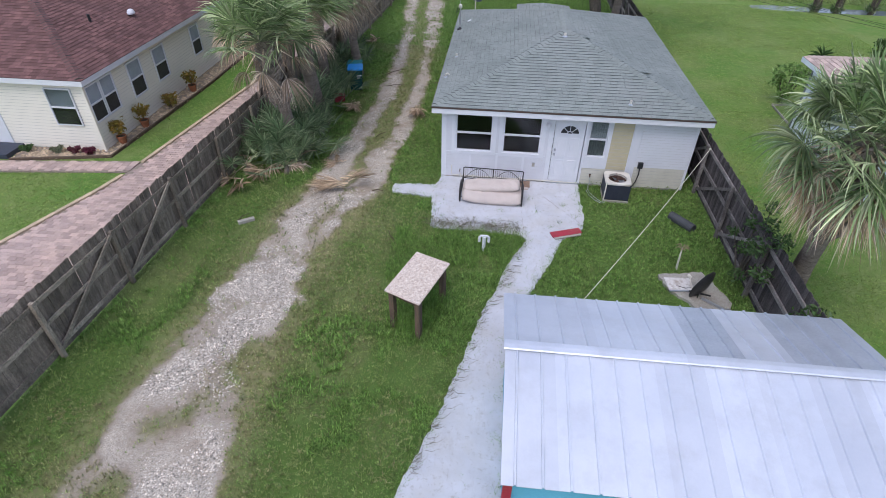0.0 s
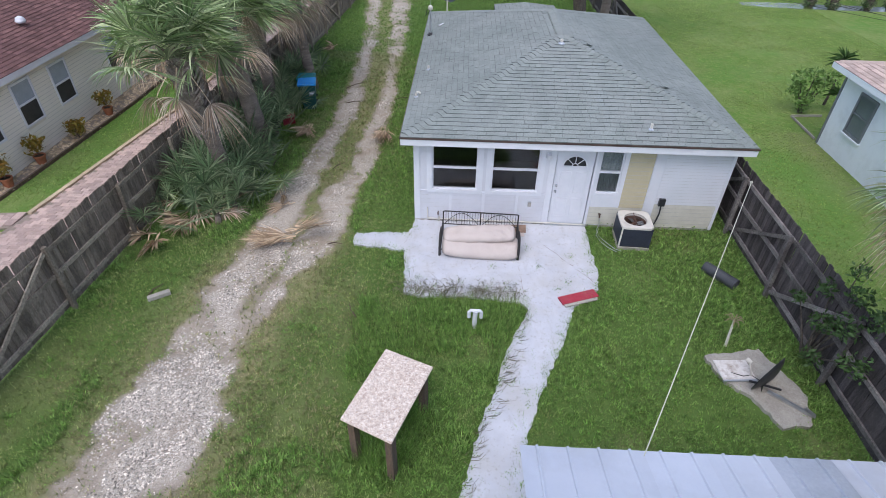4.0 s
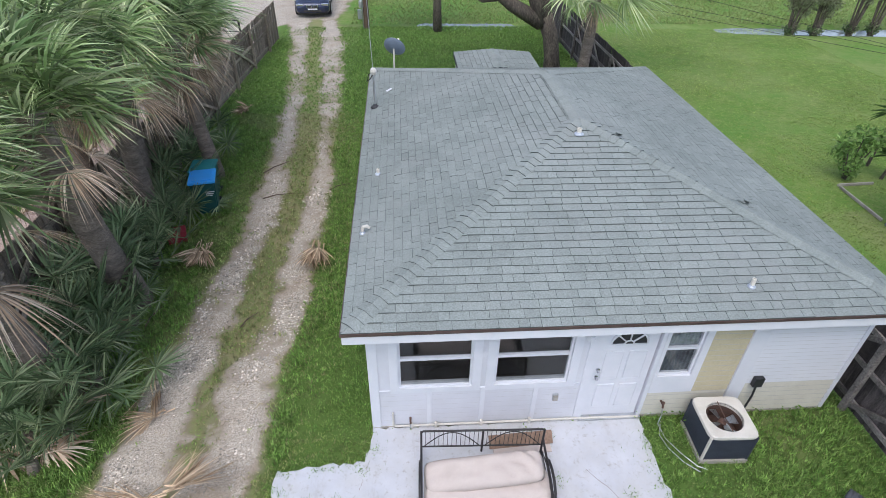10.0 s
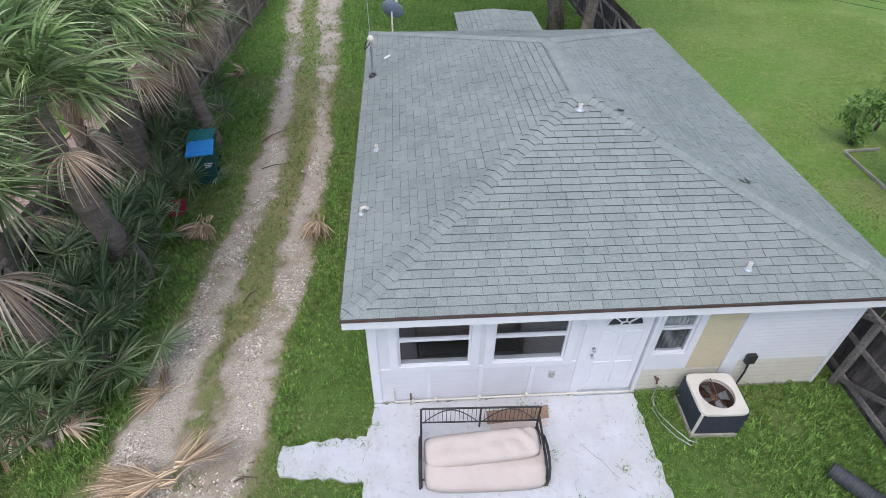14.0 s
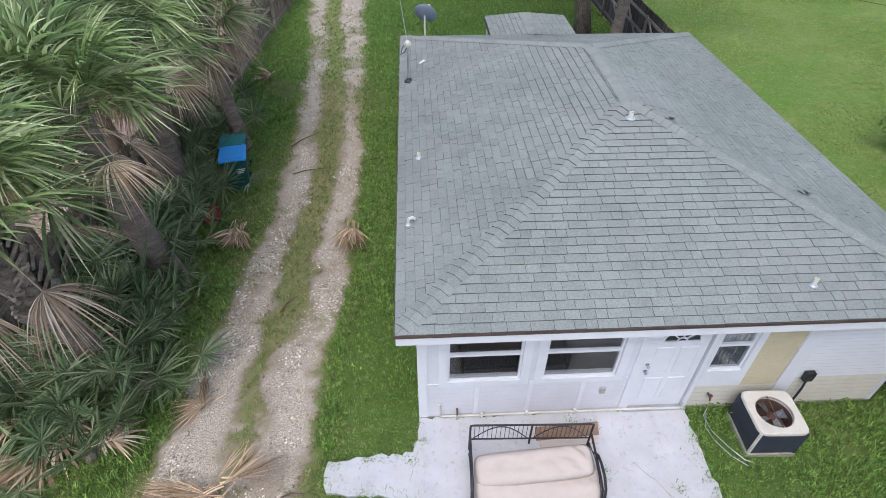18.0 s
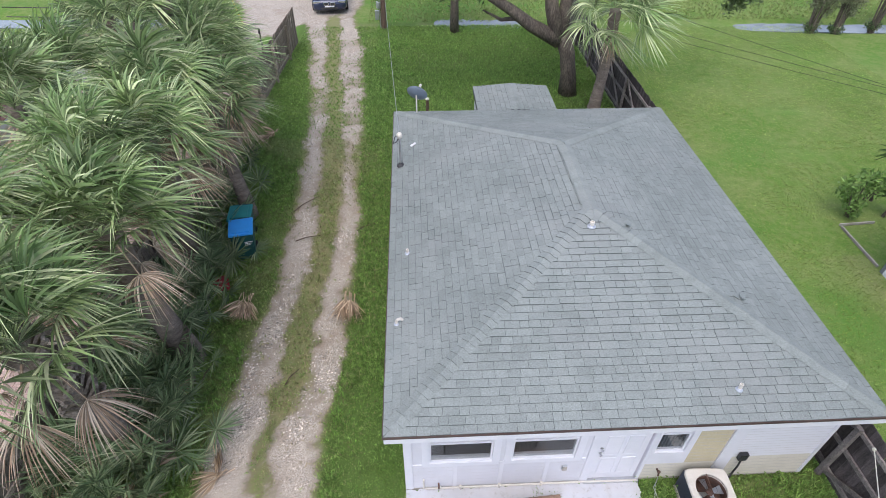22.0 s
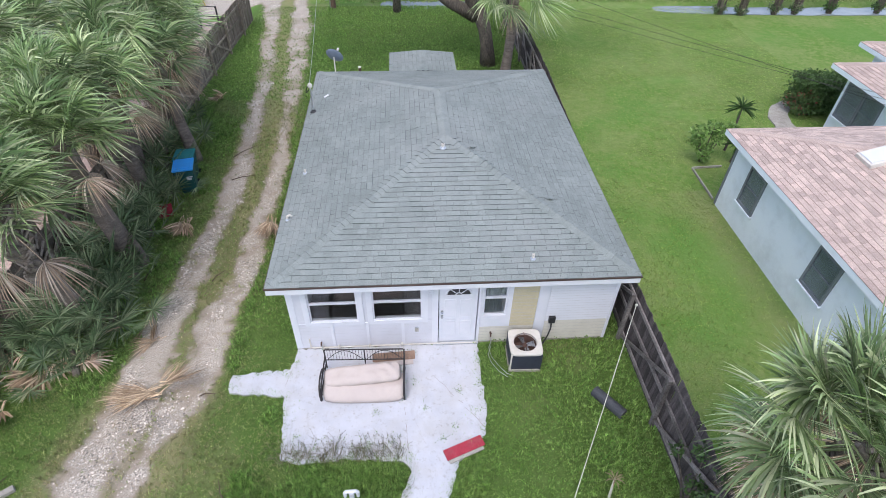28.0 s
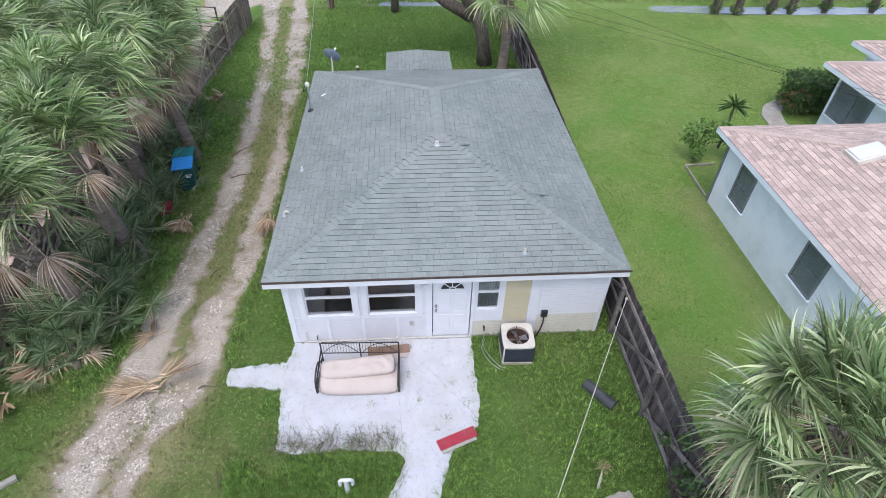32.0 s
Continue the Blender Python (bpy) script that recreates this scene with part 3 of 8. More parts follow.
k = Nodes("ground_cover", 0.95, 0.0, 0.2)
cov = k.attr("cover")
green = k.mix(k.noise(0.5, 5, 0.6, None, 0.3, 0.7), (0.088, 0.165, 0.034), (0.112, 0.175, 0.046))
green = k.mix(k.math("MULTIPLY", k.noise(9, 5, 0.7, None, 0.35, 0.7, 4), 0.35), green, (0.055, 0.10, 0.025))
lawn = k.mix(k.noise(0.35, 5, 0.65, None, 0.40, 0.60), (0.125, 0.235, 0.042), (0.190, 0.268, 0.078))
lawn = k.mix(k.math("MULTIPLY", k.noise(16, 6, 0.85, None, 0.42, 0.62, 2), 0.6), lawn, (0.075, 0.145, 0.028))
lawn = k.mix(k.math("MULTIPLY", k.noise(3.2, 6, 0.8, None, 0.45, 0.62, 12), 0.6), lawn, (0.25, 0.29, 0.11))
lawn = k.mix(k.math("MULTIPLY", k.noise(0.16, 4, 0.6, None, 0.52, 0.62, 27), 0.55), lawn, (0.085, 0.22, 0.035))
green = k.mix(cov[2], green, lawn)
dry = k.mix(k.noise(4, 5, 0.7, None, 0.3, 0.7), (0.29, 0.25, 0.145), (0.20, 0.23, 0.09))
col = k.mix(cov[1], green, dry)
stone = k.mix(k.noise(1.3, 5, 0.65, None, 0.35, 0.65), (0.68, 0.605, 0.51), (0.55, 0.48, 0.40))
stone = k.mix(k.noise(30, 4, 0.7, None, 0.35, 0.65, 7), stone, (0.40, 0.355, 0.305))
stone = k.mix(k.math("MULTIPLY", k.noise(38, 3, 0.6, None, 0.56, 0.62, 5), 0.8), stone, (0.68, 0.64, 0.58))
stone = k.mix(k.math("MULTIPLY", k.noise(34, 3, 0.6, None, 0.57, 0.63, 15), 0.5), stone, (0.20, 0.18, 0.155))
stone = k.mix(k.math("MULTIPLY", k.noise(0.8, 5, 0.7, None, 0.52, 0.68, 19), 0.65), stone, (0.36, 0.28, 0.21))
worn = k.span(k.math("ADD", cov[0], k.math("MULTIPLY", k.math("SUBTRACT", k.noise(7, 6, 0.75, None, 0.2, 0.8, 33), 0.5), 0.45)), 0.24, 0.80)
bare = k.mix(k.noise(3.5, 5, 0.7, None, 0.35, 0.65, 17), (0.25, 0.20, 0.15), (0.34, 0.29, 0.235))
col = k.mix(k.span(cov[0], 0.08, 0.42), col, bare)
col = k.mix(worn, col, stone)
gritty = k.math("MULTIPLY", k.math("MULTIPLY", worn, k.noise(55, 3, 0.6, None, 0.52, 0.60, 41)), 0.75)
col = k.mix(gritty, col, (0.15, 0.132, 0.112))
k.bump(k.noise(25, 5, 0.7, None, 0.2, 0.8, 1), 0.5, 0.02)
M_["ground"] = k.out(col)

me = raw_mesh("ground", np.stack([GX, GY, GZ], -1).reshape(-1, 3), faces, M_["ground"], True)
R = gravel_at(GX, GY)
right = np.where(GY > 12, fence_right_x(GY), fence_right_x(GY))
mown = np.maximum(step01(GX, right - 0.1, right + 0.25), step01(-GX, -fence_left_x(GY) + 0.1, -fence_left_x(GY) + 0.6))
mown = np.maximum(mown, step01(GY, 24.6, 25.4))
mown = np.maximum(mown, step01(-GY, 13, 15))
shade_dirt = np.exp(-((GX - 12.2) / 0.5) ** 2) * (GY < 6) * (GY > -6) * 0.5
G_ = np.clip(0.85 * middle_at(GX, GY) * (1 - R) + 0.35 * step01(fbm(GX, GY, 0.45, 31), 0.52, 0.68) * (1 - mown) + shade_dirt, 0, 1)
B_ = mown
att = me.color_attributes.new("cover", "FLOAT_COLOR", "POINT")
att.data.foreach_set("color", np.stack([R, G_, B_, np.ones_like(R)], -1).astype(np.float32).ravel())
tagged(new("ground", me), "grassy yard ground with a bare shell driveway", "ground", kind="structure")

# white-painted patio slab with the worn path that leads off it
k = Nodes("worn_white_concrete", 0.75, 0.0, 0.3)
c1 = k.mix(k.noise(1.6, 5, 0.65, None, 0.35, 0.65), (0.585, 0.60, 0.65), (0.50, 0.515, 0.56))
c1 = k.mix(k.math("MULTIPLY", k.noise(0.9, 6, 0.7, None, 0.45, 0.68, 6), 0.7), c1, (0.50, 0.49, 0.48))
c1 = k.mix(k.math("MULTIPLY", k.noise(12, 5, 0.75, None, 0.56, 0.70, 2), 0.6), c1, (0.30, 0.28, 0.25))
c1 = k.mix(k.math("MULTIPLY", k.noise(3.2, 6, 0.8, (1, 0.35, 1), 0.56, 0.72, 22), 0.45), c1, (0.36, 0.34, 0.33))
k.bump(k.noise(40, 4, 0.6), 0.2, 0.004)
M_["patio"] = k.out(c1)
patio = part("patio", slab(ragged(PATIO, 0.10, 0.035, 3), -0.05, 0.035), M_["patio"])
tagged(patio, "white-painted worn concrete patio and garden path", "patio", kind="structure")

# road beyond the drive: pale carriageway, verge, second carriageway
tilt = 0.048
def strip(name, y0, y1, z, material, label, cat="road"):
    b = bmesh.new()
    xs = np.linspace(-140, 160, 41)
    lo = [b.verts.new((x, y0 + tilt * x, z)) for x in xs]
    hi = [b.verts.new((x, y1 + tilt * x, z)) for x in xs]
    for i in range(40):
        b.faces.new((lo[i], lo[i + 1], hi[i + 1], hi[i]))
    return tagged(part(name, b, material), label, cat, kind="structure")
strip("road", 32.4, 42.3, 0.03, M_["pale_road"], "pale sun-bleached concrete carriageway")
strip("road", 48.3, 55.0, 0.03, M_["asphalt"], "grey asphalt carriageway beyond the verge")
for y, w, mt in ((33.6, 0.16, "line_paint"), (41.7, 0.14, "yellow_line"), (48.7, 0.14, "yellow_line"), (54.4, 0.16, "line_paint")):
    strip("road_line", y, y + w, 0.036, M_[mt], "painted edge line on the road", "road line")
for y in (37.6, 51.6):
    b = bmesh.new()
    for i in range(-16, 18):
        x = i * 9.0
        v = [b.verts.new(p) for p in ((x, y + tilt * x, 0.036), (x + 3, y + tilt * (x + 3), 0.036), (x + 3, y + 0.14 + tilt * (x + 3), 0.036), (x, y + 0.14 + tilt * x, 0.036))]
        b.faces.new(v)
    tagged(part("road_line", b, M_["line_paint"]), "dashed white lane line", "road line", kind="structure")
lot = part("parking_lot", slab([(-70, 72.5), (12, 76.5), (12, 110), (-70, 100)], -0.02, 0.02), M_["asphalt"])
tagged(lot, "grey dealer's lot across the road", "parking lot", kind="structure")
lot = part("parking_lot", slab([(25, 58.5), (62, 66), (62, 76), (30, 76)], -0.02, 0.02), M_["pale_road"])
tagged(lot, "pale gravel apron across the road", "parking lot", kind="structure")
for xs in ((1.4, 7.2), (17.6, 60.0), (-60.0, -10.2)):
    wob = [(xs[0] + (xs[1] - xs[0]) * i / 60) for i in range(61)]
    rng = random.Random(int(xs[0]))
    mid_y = [float(np.interp(x, DITCH_X, DITCH_Y)) for x in wob]
    up = [(x, y + 0.62 + rng.uniform(-0.10, 0.10)) for x, y in zip(wob, mid_y)]
    dn = [(x, y - 0.62 + rng.uniform(-0.10, 0.10)) for x, y in zip(wob, mid_y)]
    w = part("water", slab(dn + up[::-1], -0.40, -0.20), M_["water"])
    tagged(w, "still ditch water reflecting the sky", "water", kind="structure")

# joints and cracks in the slab
rng = random.Random(8)
b = bmesh.new()
for a, c in (((2.44, -0.1), (2.62, -2.95)), ((3.2, -0.9), (4.25, -2.3)), ((-0.05, -0.7), (-0.2, -1.2)), ((0.1, -1.9), (0.25, -2.6))):
    pts = [(a[0] + (c[0] - a[0]) * i / 14 + rng.uniform(-0.02, 0.02), a[1] + (c[1] - a[1]) * i / 14 + rng.uniform(-0.02, 0.02)) for i in range(15)]
    for i in range(14):
        if rng.random() < 0.72:
            beam((*pts[i], 0.036), (*pts[i + 1], 0.036), rng.uniform(0.003, 0.007), 0.004, b)
tagged(part("slab_crack", b, M_["joint_sand"]), "dark dirt-filled joints in the white slab", "crack", kind="structure")

# ---------------------------------------------------------------- the house with the green-grey roof
EX0, EX1, EY0, EY1, EZ = -0.26, 7.69, -0.36, 10.05, 2.475
RX, RY0, RY1, RZ = 3.72, 3.65, 6.12, 3.66


def clip(poly, edge):
    """Keeps the part of a flat polygon to the left of a directed edge."""
    (ax, ay), (bx, by) = edge
    side = lambda p: (bx - ax) * (p[1] - ay) - (by - ay) * (p[0] - ax)
    out = []
    for p, q in zip(poly, poly[1:] + poly[:1]):
        sp, sq = side(p), side(q)
        if sp >= 0:
            out.append(p)
        if (sp >= 0) != (sq >= 0):
            t = sp / (sp - sq)
            out.append((p[0] + (q[0] - p[0]) * t, p[1] + (q[1] - p[1]) * t))
    return out


def shingle_face(corners, tab, course, seed, lift=0.004, thick=0.011, keep=None):
    """Shingle tabs over a flat roof face. corners: eave left, eave right, then the upper ones, counter-clockwise.
    Gives the joined rest as verts and faces, and the matrices of whole tabs that keep(u, v) chooses."""
    c = [Vector(p) for p in corners]
    X = (c[1] - c[0]).normalized()
    N = X.cross(c[-1] - c[0]).normalized()
    Y = N.cross(X)
    flat = [((p - c[0]).dot(X), (p - c[0]).dot(Y)) for p in c]
    edges = list(zip(flat, flat[1:] + flat[:1]))
    top = max(p[1] for p in flat)
    wide = max(p[0] for p in flat)
    rng, verts, faces, whole, dark = random.Random(seed), [], [], [], set()
    v, row = 0.0, 0
    while v < top:
        u = -tab * rng.random()
        while u < wide:
            gap, drop = 0.0024, rng.uniform(0, 0.006)
            kind = rng.choice((0, 0, 1, 1, 2, 3))
            tab_w = tab * (1.0, 0.86, 0.5, 0.68)[kind]
            quad = [(u + gap, v - drop), (u + tab_w - gap, v - drop), (u + tab_w - gap, v + course + 0.02), (u + gap, v + course + 0.02)]
            poly = quad
            for e in edges:
                poly = clip(poly, e)
                if len(poly) < 3:
                    break
            lifted = rng.uniform(0, 0.004)
            if len(poly) >= 3:
                if keep and len(poly) == 4 and all(abs(a[0] - b[0]) + abs(a[1] - b[1]) < 1e-6 for a, b in zip(sorted(poly), sorted(quad))) and keep(u, v):
                    o = c[0] + X * (u + gap) + Y * (v - drop) + N * (lift + lifted)
                    whole.append((kind, Matrix(((X.x, Y.x, N.x, o.x), (X.y, Y.y, N.y, o.y), (X.z, Y.z, N.z, o.z), (0, 0, 0, 1)))))
                else:
                    h = lambda p: lift + lifted + thick * max(0.0, 1 - (p[1] - v + drop) / (course * 1.15))
                    i0, n = len(verts), len(poly)
                    verts += [c[0] + X * p[0] + Y * p[1] + N * h(p) for p in poly] + [c[0] + X * p[0] + Y * p[1] - N * 0.002 for p in poly]
                    faces.append([i0 + i for i in range(n)])
                    faces += [[i0 + i, i0 + n + i, i0 + n + (i + 1) % n, i0 + (i + 1) % n] for i in range(n)]
                    # dark strip on the lip paints the butt's shade line into the colour
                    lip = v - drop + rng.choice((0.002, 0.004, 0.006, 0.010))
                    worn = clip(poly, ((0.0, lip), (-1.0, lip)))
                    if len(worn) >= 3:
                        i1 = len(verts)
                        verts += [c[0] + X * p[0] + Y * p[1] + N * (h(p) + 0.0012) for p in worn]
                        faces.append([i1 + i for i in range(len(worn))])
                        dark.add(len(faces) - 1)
            u += tab_w
        v += course
        row += 1
    return verts, (faces, dark), whole


def tab_mesh(name, tab, course, thick, material):
    b = bmesh.new()
    w, d = tab - 0.0048, course + 0.02
    v = [b.verts.new(p) for p in ((0, 0, -0.003), (w, 0, -0.003), (w, d, -0.003), (0, d, -0.003), (0, 0, thick), (w, 0, thick), (w, d, 0.0005), (0, d, 0.0005))]
    # narrow top face at the butt takes the dark colour as painted shade
    e = 0.005
    v += [b.verts.new(p) for p in ((0, e, thick * (1 - e / d)), (w, e, thick * (1 - e / d)))]
    for f in ((8, 9, 6, 7), (4, 5, 9, 8), (0, 1, 5, 4), (1, 2, 6, 9, 5), (2, 3, 7, 6), (3, 0, 4, 8, 7)):
        b.faces.new([v[i] for i in f])
    me = mesh_of(b, name, [material, M_["felt_and_butt_shade"]])
    for p in me.polygons:
        p.material_index = 0 if p.index == 0 else 1
    return me


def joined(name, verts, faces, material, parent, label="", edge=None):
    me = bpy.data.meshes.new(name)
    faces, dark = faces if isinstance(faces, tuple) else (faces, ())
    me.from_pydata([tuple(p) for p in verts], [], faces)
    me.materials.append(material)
    # edge colours the cut sides and the painted shade strips
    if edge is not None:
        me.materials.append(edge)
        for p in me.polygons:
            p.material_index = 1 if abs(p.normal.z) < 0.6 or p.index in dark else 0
    ob = part(name, me, material, parent, label)
    ob["kind"] = "stuff"
    return ob


def cap_run(a, b_, parent, material, name, size=0.30, every=0.145, left=None, right=None):
    """Bent cap shingles laid along a hip or ridge from a up to b_."""
    a, c = Vector(a), Vector(b_)
    d = (c - a).normalized()
    b = bmesh.new()
    w, drop = size / 2, 0.05
    rows = [(0.0, 0.024), (every + 0.09, 0.006)]
    vs = [[b.verts.new((x, y, z + h)) for x, z in ((-w, -drop), (0, 0), (w, -drop))] for y, h in rows]
    lo = [b.verts.new((x, 0, z)) for x, z in ((-w, -drop), (0, 0), (w, -drop))]
    for i in (0, 1):
        b.faces.new((vs[0][i], vs[0][i + 1], vs[1][i + 1], vs[1][i]))
        b.faces.new((lo[i], lo[i + 1], vs[0][i + 1], vs[0][i]))
    me = mesh_of(b, name, [material, M_["felt_and_butt_shade"]])
    for p in me.polygons:
        p.material_index = p.index % 2
    n = int((c - a).length / every)
    s = d.cross(Vector((0, 0, 1))).normalized()
    u = s.cross(d)
    rng = random.Random(n)
    for i in range(1, n):
        o = a + d * (i * every) + u * (0.022 + rng.uniform(0, 0.005)) + s * rng.uniform(-0.008, 0.008)
        part(name, me, material, parent, m=Matrix(((s.x, d.x, u.x, o.x), (s.y, d.y, u.y, o.y), (s.z, d.z, u.z, o.z), (0, 0, 0, 1))))


def wall_with_holes(x0, x1, z0, z1, y0, y1, holes):
    """A wall along x with rectangular holes (hx0, hx1, hz0, hz1), as butting boxes."""
    b = bmesh.new()
    cuts = sorted({x0, x1, *[h[0] for h in holes], *[h[1] for h in holes]})
    for a, c in zip(cuts, cuts[1:]):
        mids = [h for h in holes if h[0] <= a + 1e-6 and h[1] >= c - 1e-6]
        z = z0
        for h in sorted(mids, key=lambda q: q[2]):
            if h[2] > z:
                box(a, c, y0, y1, z, h[2], b)
            z = h[3]
        if z < z1:
            box(a, c, y0, y1, z, z1, b)
    bmesh.ops.remove_doubles(b, verts=b.verts, dist=1e-5)
    return b


def lap_boards(x0, x1, z0, z1, course, y, parent, material, name="siding_board", proud=0.014, holes=(), grime=0.008):
    """Overlapping horizontal boards on a wall that faces -y; each course is a piece, cut at the holes."""
    z = z0
    while z < z1 - 0.01:
        t = min(z + course, z1)
        spans = [(x0, x1)]
        for h in holes:
            if h[2] < t - 0.002 and h[3] > z + 0.002:
                spans = [q for s in spans for q in ((s[0], min(s[1], h[0])), (max(s[0], h[1]), s[1])) if q[1] - q[0] > 0.01]
        for a, c in spans:
            b = bmesh.new()
            v = [b.verts.new(p) for p in ((a, y - proud, z), (c, y - proud, z), (c, y - 0.003, t), (a, y - 0.003, t), (a, y, z), (c, y, z), (c, y, t), (a, y, t))]
            for f in ((0, 1, 2, 3), (5, 4, 7, 6), (4, 5, 1, 0), (1, 5, 6, 2), (2, 6, 7, 3), (3, 7, 4, 0)):
                b.faces.new([v[i] for i in f])
            # darker strip along the lap's bottom paints its shade line
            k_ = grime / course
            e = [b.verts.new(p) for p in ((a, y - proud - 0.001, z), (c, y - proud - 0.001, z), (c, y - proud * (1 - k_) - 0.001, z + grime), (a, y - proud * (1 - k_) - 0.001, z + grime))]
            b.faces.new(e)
            me = mesh_of(b, name, [material, M_["lap_shade"]])
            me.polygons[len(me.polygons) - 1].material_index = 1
            part(name, me, None, parent)
        z = t


house = thing("house", "small white single-storey house with a green-grey shingle hip roof", "house")
WX1, WY1, WZ = 7.47, 9.9, 2.40
wins = [(0.44, 1.53, 0.96, 2.14), (1.87, 2.99, 0.96, 2.14), (4.40, 4.94, 0.99, 2.14)]
door_hole = (3.36, 4.28, 0.06, 2.10)
front = part("wall_front", wall_with_holes(0, WX1, 0.0, WZ, 0.0, 0.14, wins + [door_hole]), M_["white_paint"], house)
part("wall_back", box(0, WX1, WY1 - 0.14, WY1, 0, WZ), M_["cream_siding"], house)
part("wall_side", box(0, 0.14, 0.14, WY1 - 0.14, 0, WZ), M_["white_paint"], house)
part("wall_side", box(WX1 - 0.14, WX1, 0.14, WY1 - 0.14, 0, WZ), M_["cream_siding"], house)
part("room_floor", box(0.14, WX1 - 0.14, 0.14, WY1 - 0.14, 0, 0.05), M_["interior"], house)
part("room_ceiling", box(0.14, WX1 - 0.14, 0.14, WY1 - 0.14, 2.3, 2.38), M_["interior"], house)
part("room_wall", box(0.14, WX1 - 0.14, 3.2, 3.3, 0.05, 2.3), M_["interior"], house)
# roof body
roof = bmesh.new()
P = [roof.verts.new(p) for p in ((EX0, EY0, EZ), (EX1, EY0, EZ), (EX1, EY1, EZ), (EX0, EY1, EZ), (RX, RY0, RZ), (RX, RY1, RZ))]
for f in ((0, 1, 4), (1, 2, 5, 4), (2, 3, 5), (3, 0, 4, 5), (3, 2, 1, 0)):
    roof.faces.new([P[i] for i in f])
roof = part("roof", roof, M_["felt_and_butt_shade"], house, "green-grey asphalt shingle hip roof")
A, B, C, D, E, F = [(EX0, EY0, EZ), (EX1, EY0, EZ), (EX1, EY1, EZ), (EX0, EY1, EZ), (RX, RY0, RZ), (RX, RY1, RZ)]
TAB, COURSE = 0.305, 0.142
tabs = [tab_mesh("shingle", TAB * q, COURSE, 0.0135, M_["shingle_piece"]) for q in (1.0, 0.86, 0.5, 0.68)]
for i, (face, keep) in enumerate((((A, B, E), lambda u, v: v < 1.15 and 1.0 < u < 7.2), ((B, C, F, E), None), ((C, D, F), None), ((D, A, E, F), lambda u, v: v < 0.7 and 5.5 < u < 10.0))):
    vs, fs, whole = shingle_face(face, TAB, COURSE, 10 + i, thick=0.0135, keep=keep)
    joined("shingle_course", vs, fs, M_["shingle"], roof, "rows of green-grey asphalt shingles", M_["felt_and_butt_shade"])
    for kind, m in whole:
        part("shingle", tabs[kind], None, roof, m=m)
for a, b_ in ((A, E), (B, E), (C, F), (D, F), (F, E)):
    cap_run(a, b_, roof, M_["shingle_piece"], "hip_cap")
# eaves
for nm, bx in (("fascia", (EX0, EX1, EY0, EY0 + 0.03, EZ - 0.19, EZ - 0.035)), ("fascia", (EX0, EX1, EY1 - 0.03, EY1, EZ - 0.19, EZ - 0.035)), ("fascia", (EX0, EX0 + 0.03, EY0 + 0.03, EY1 - 0.03, EZ - 0.19, EZ - 0.035)), ("fascia", (EX1 - 0.03, EX1, EY0 + 0.03, EY1 - 0.03, EZ - 0.19, EZ - 0.035))):
    part(nm, box(*bx), M_["white_trim"], house)
for bx in ((EX0 - 0.02, EX1 + 0.02, EY0 - 0.02, EY0 + 0.05, EZ - 0.035, EZ + 0.004), (EX0 - 0.02, EX1 + 0.02, EY1 - 0.05, EY1 + 0.02, EZ - 0.035, EZ + 0.004), (EX0 - 0.02, EX0 + 0.05, EY0 + 0.05, EY1 - 0.05, EZ - 0.035, EZ + 0.004), (EX1 - 0.05, EX1 + 0.02, EY0 + 0.05, EY1 - 0.05, EZ - 0.035, EZ + 0.004)):
    part("drip_edge", box(*bx), M_["brown_metal"], house, "dark brown metal drip edge")
part("soffit", box(EX0 + 0.03, EX1 - 0.03, EY0 + 0.03, EY1 - 0.03, EZ - 0.10, EZ - 0.05), M_["white_trim"], house)


def sash_window(x0, x1, z0, z1, parent, y=0.02, depth=0.06, frame=0.032, mat="white_trim", rail=0.5, name="window", label="white single-hung window"):
    """A single-hung window that faces -y: frame, meeting rail, two panes."""
    w = part(name, box(x0, x0 + frame, y, y + depth, z0, z1), M_[mat], parent, label)
    b = bmesh.new()
    box(x1 - frame, x1, y, y + depth, z0, z1, b)
    box(x0 + frame, x1 - frame, y, y + depth, z1 - frame, z1, b)
    box(x0 + frame, x1 - frame, y, y + depth, z0, z0 + frame, b)
    part("frame", b, M_[mat], w)
    zm = z0 + (z1 - z0) * rail
    part("meeting_rail", box(x0 + frame, x1 - frame, y - 0.008, y + depth - 0.01, zm - 0.025, zm + 0.025), M_[mat], w)
    for a, c, yy in ((z0 + frame, zm - 0.025, y + 0.018), (zm + 0.025, z1 - frame, y + 0.035)):
        part("pane", box(x0 + frame, x1 - frame, yy, yy + 0.006, a, c), M_["pane"], w)
    return w


for i, h in enumerate(wins):
    sash_window(*h, house)
    x0, x1, z0, z1 = h
    t = 0.13 if i < 2 else 0.11
    sillz = z0 - (0.10 if i < 2 else 0.38)
    part("casing", box(x0 - (t if i < 2 else 0.055), x0, -0.022, 0.0, sillz, z1 + 0.05), M_["white_trim"], house)
    part("casing", box(x1, x1 + t, -0.022, 0.0, sillz, z1 + 0.05), M_["white_trim"], house)
    part("casing", box(x0, x1, -0.022, 0.0, sillz, z0), M_["white_trim"], house)
    part("casing", box(x0, x1, -0.022, 0.0, z1, z1 + 0.05), M_["white_trim"], house)

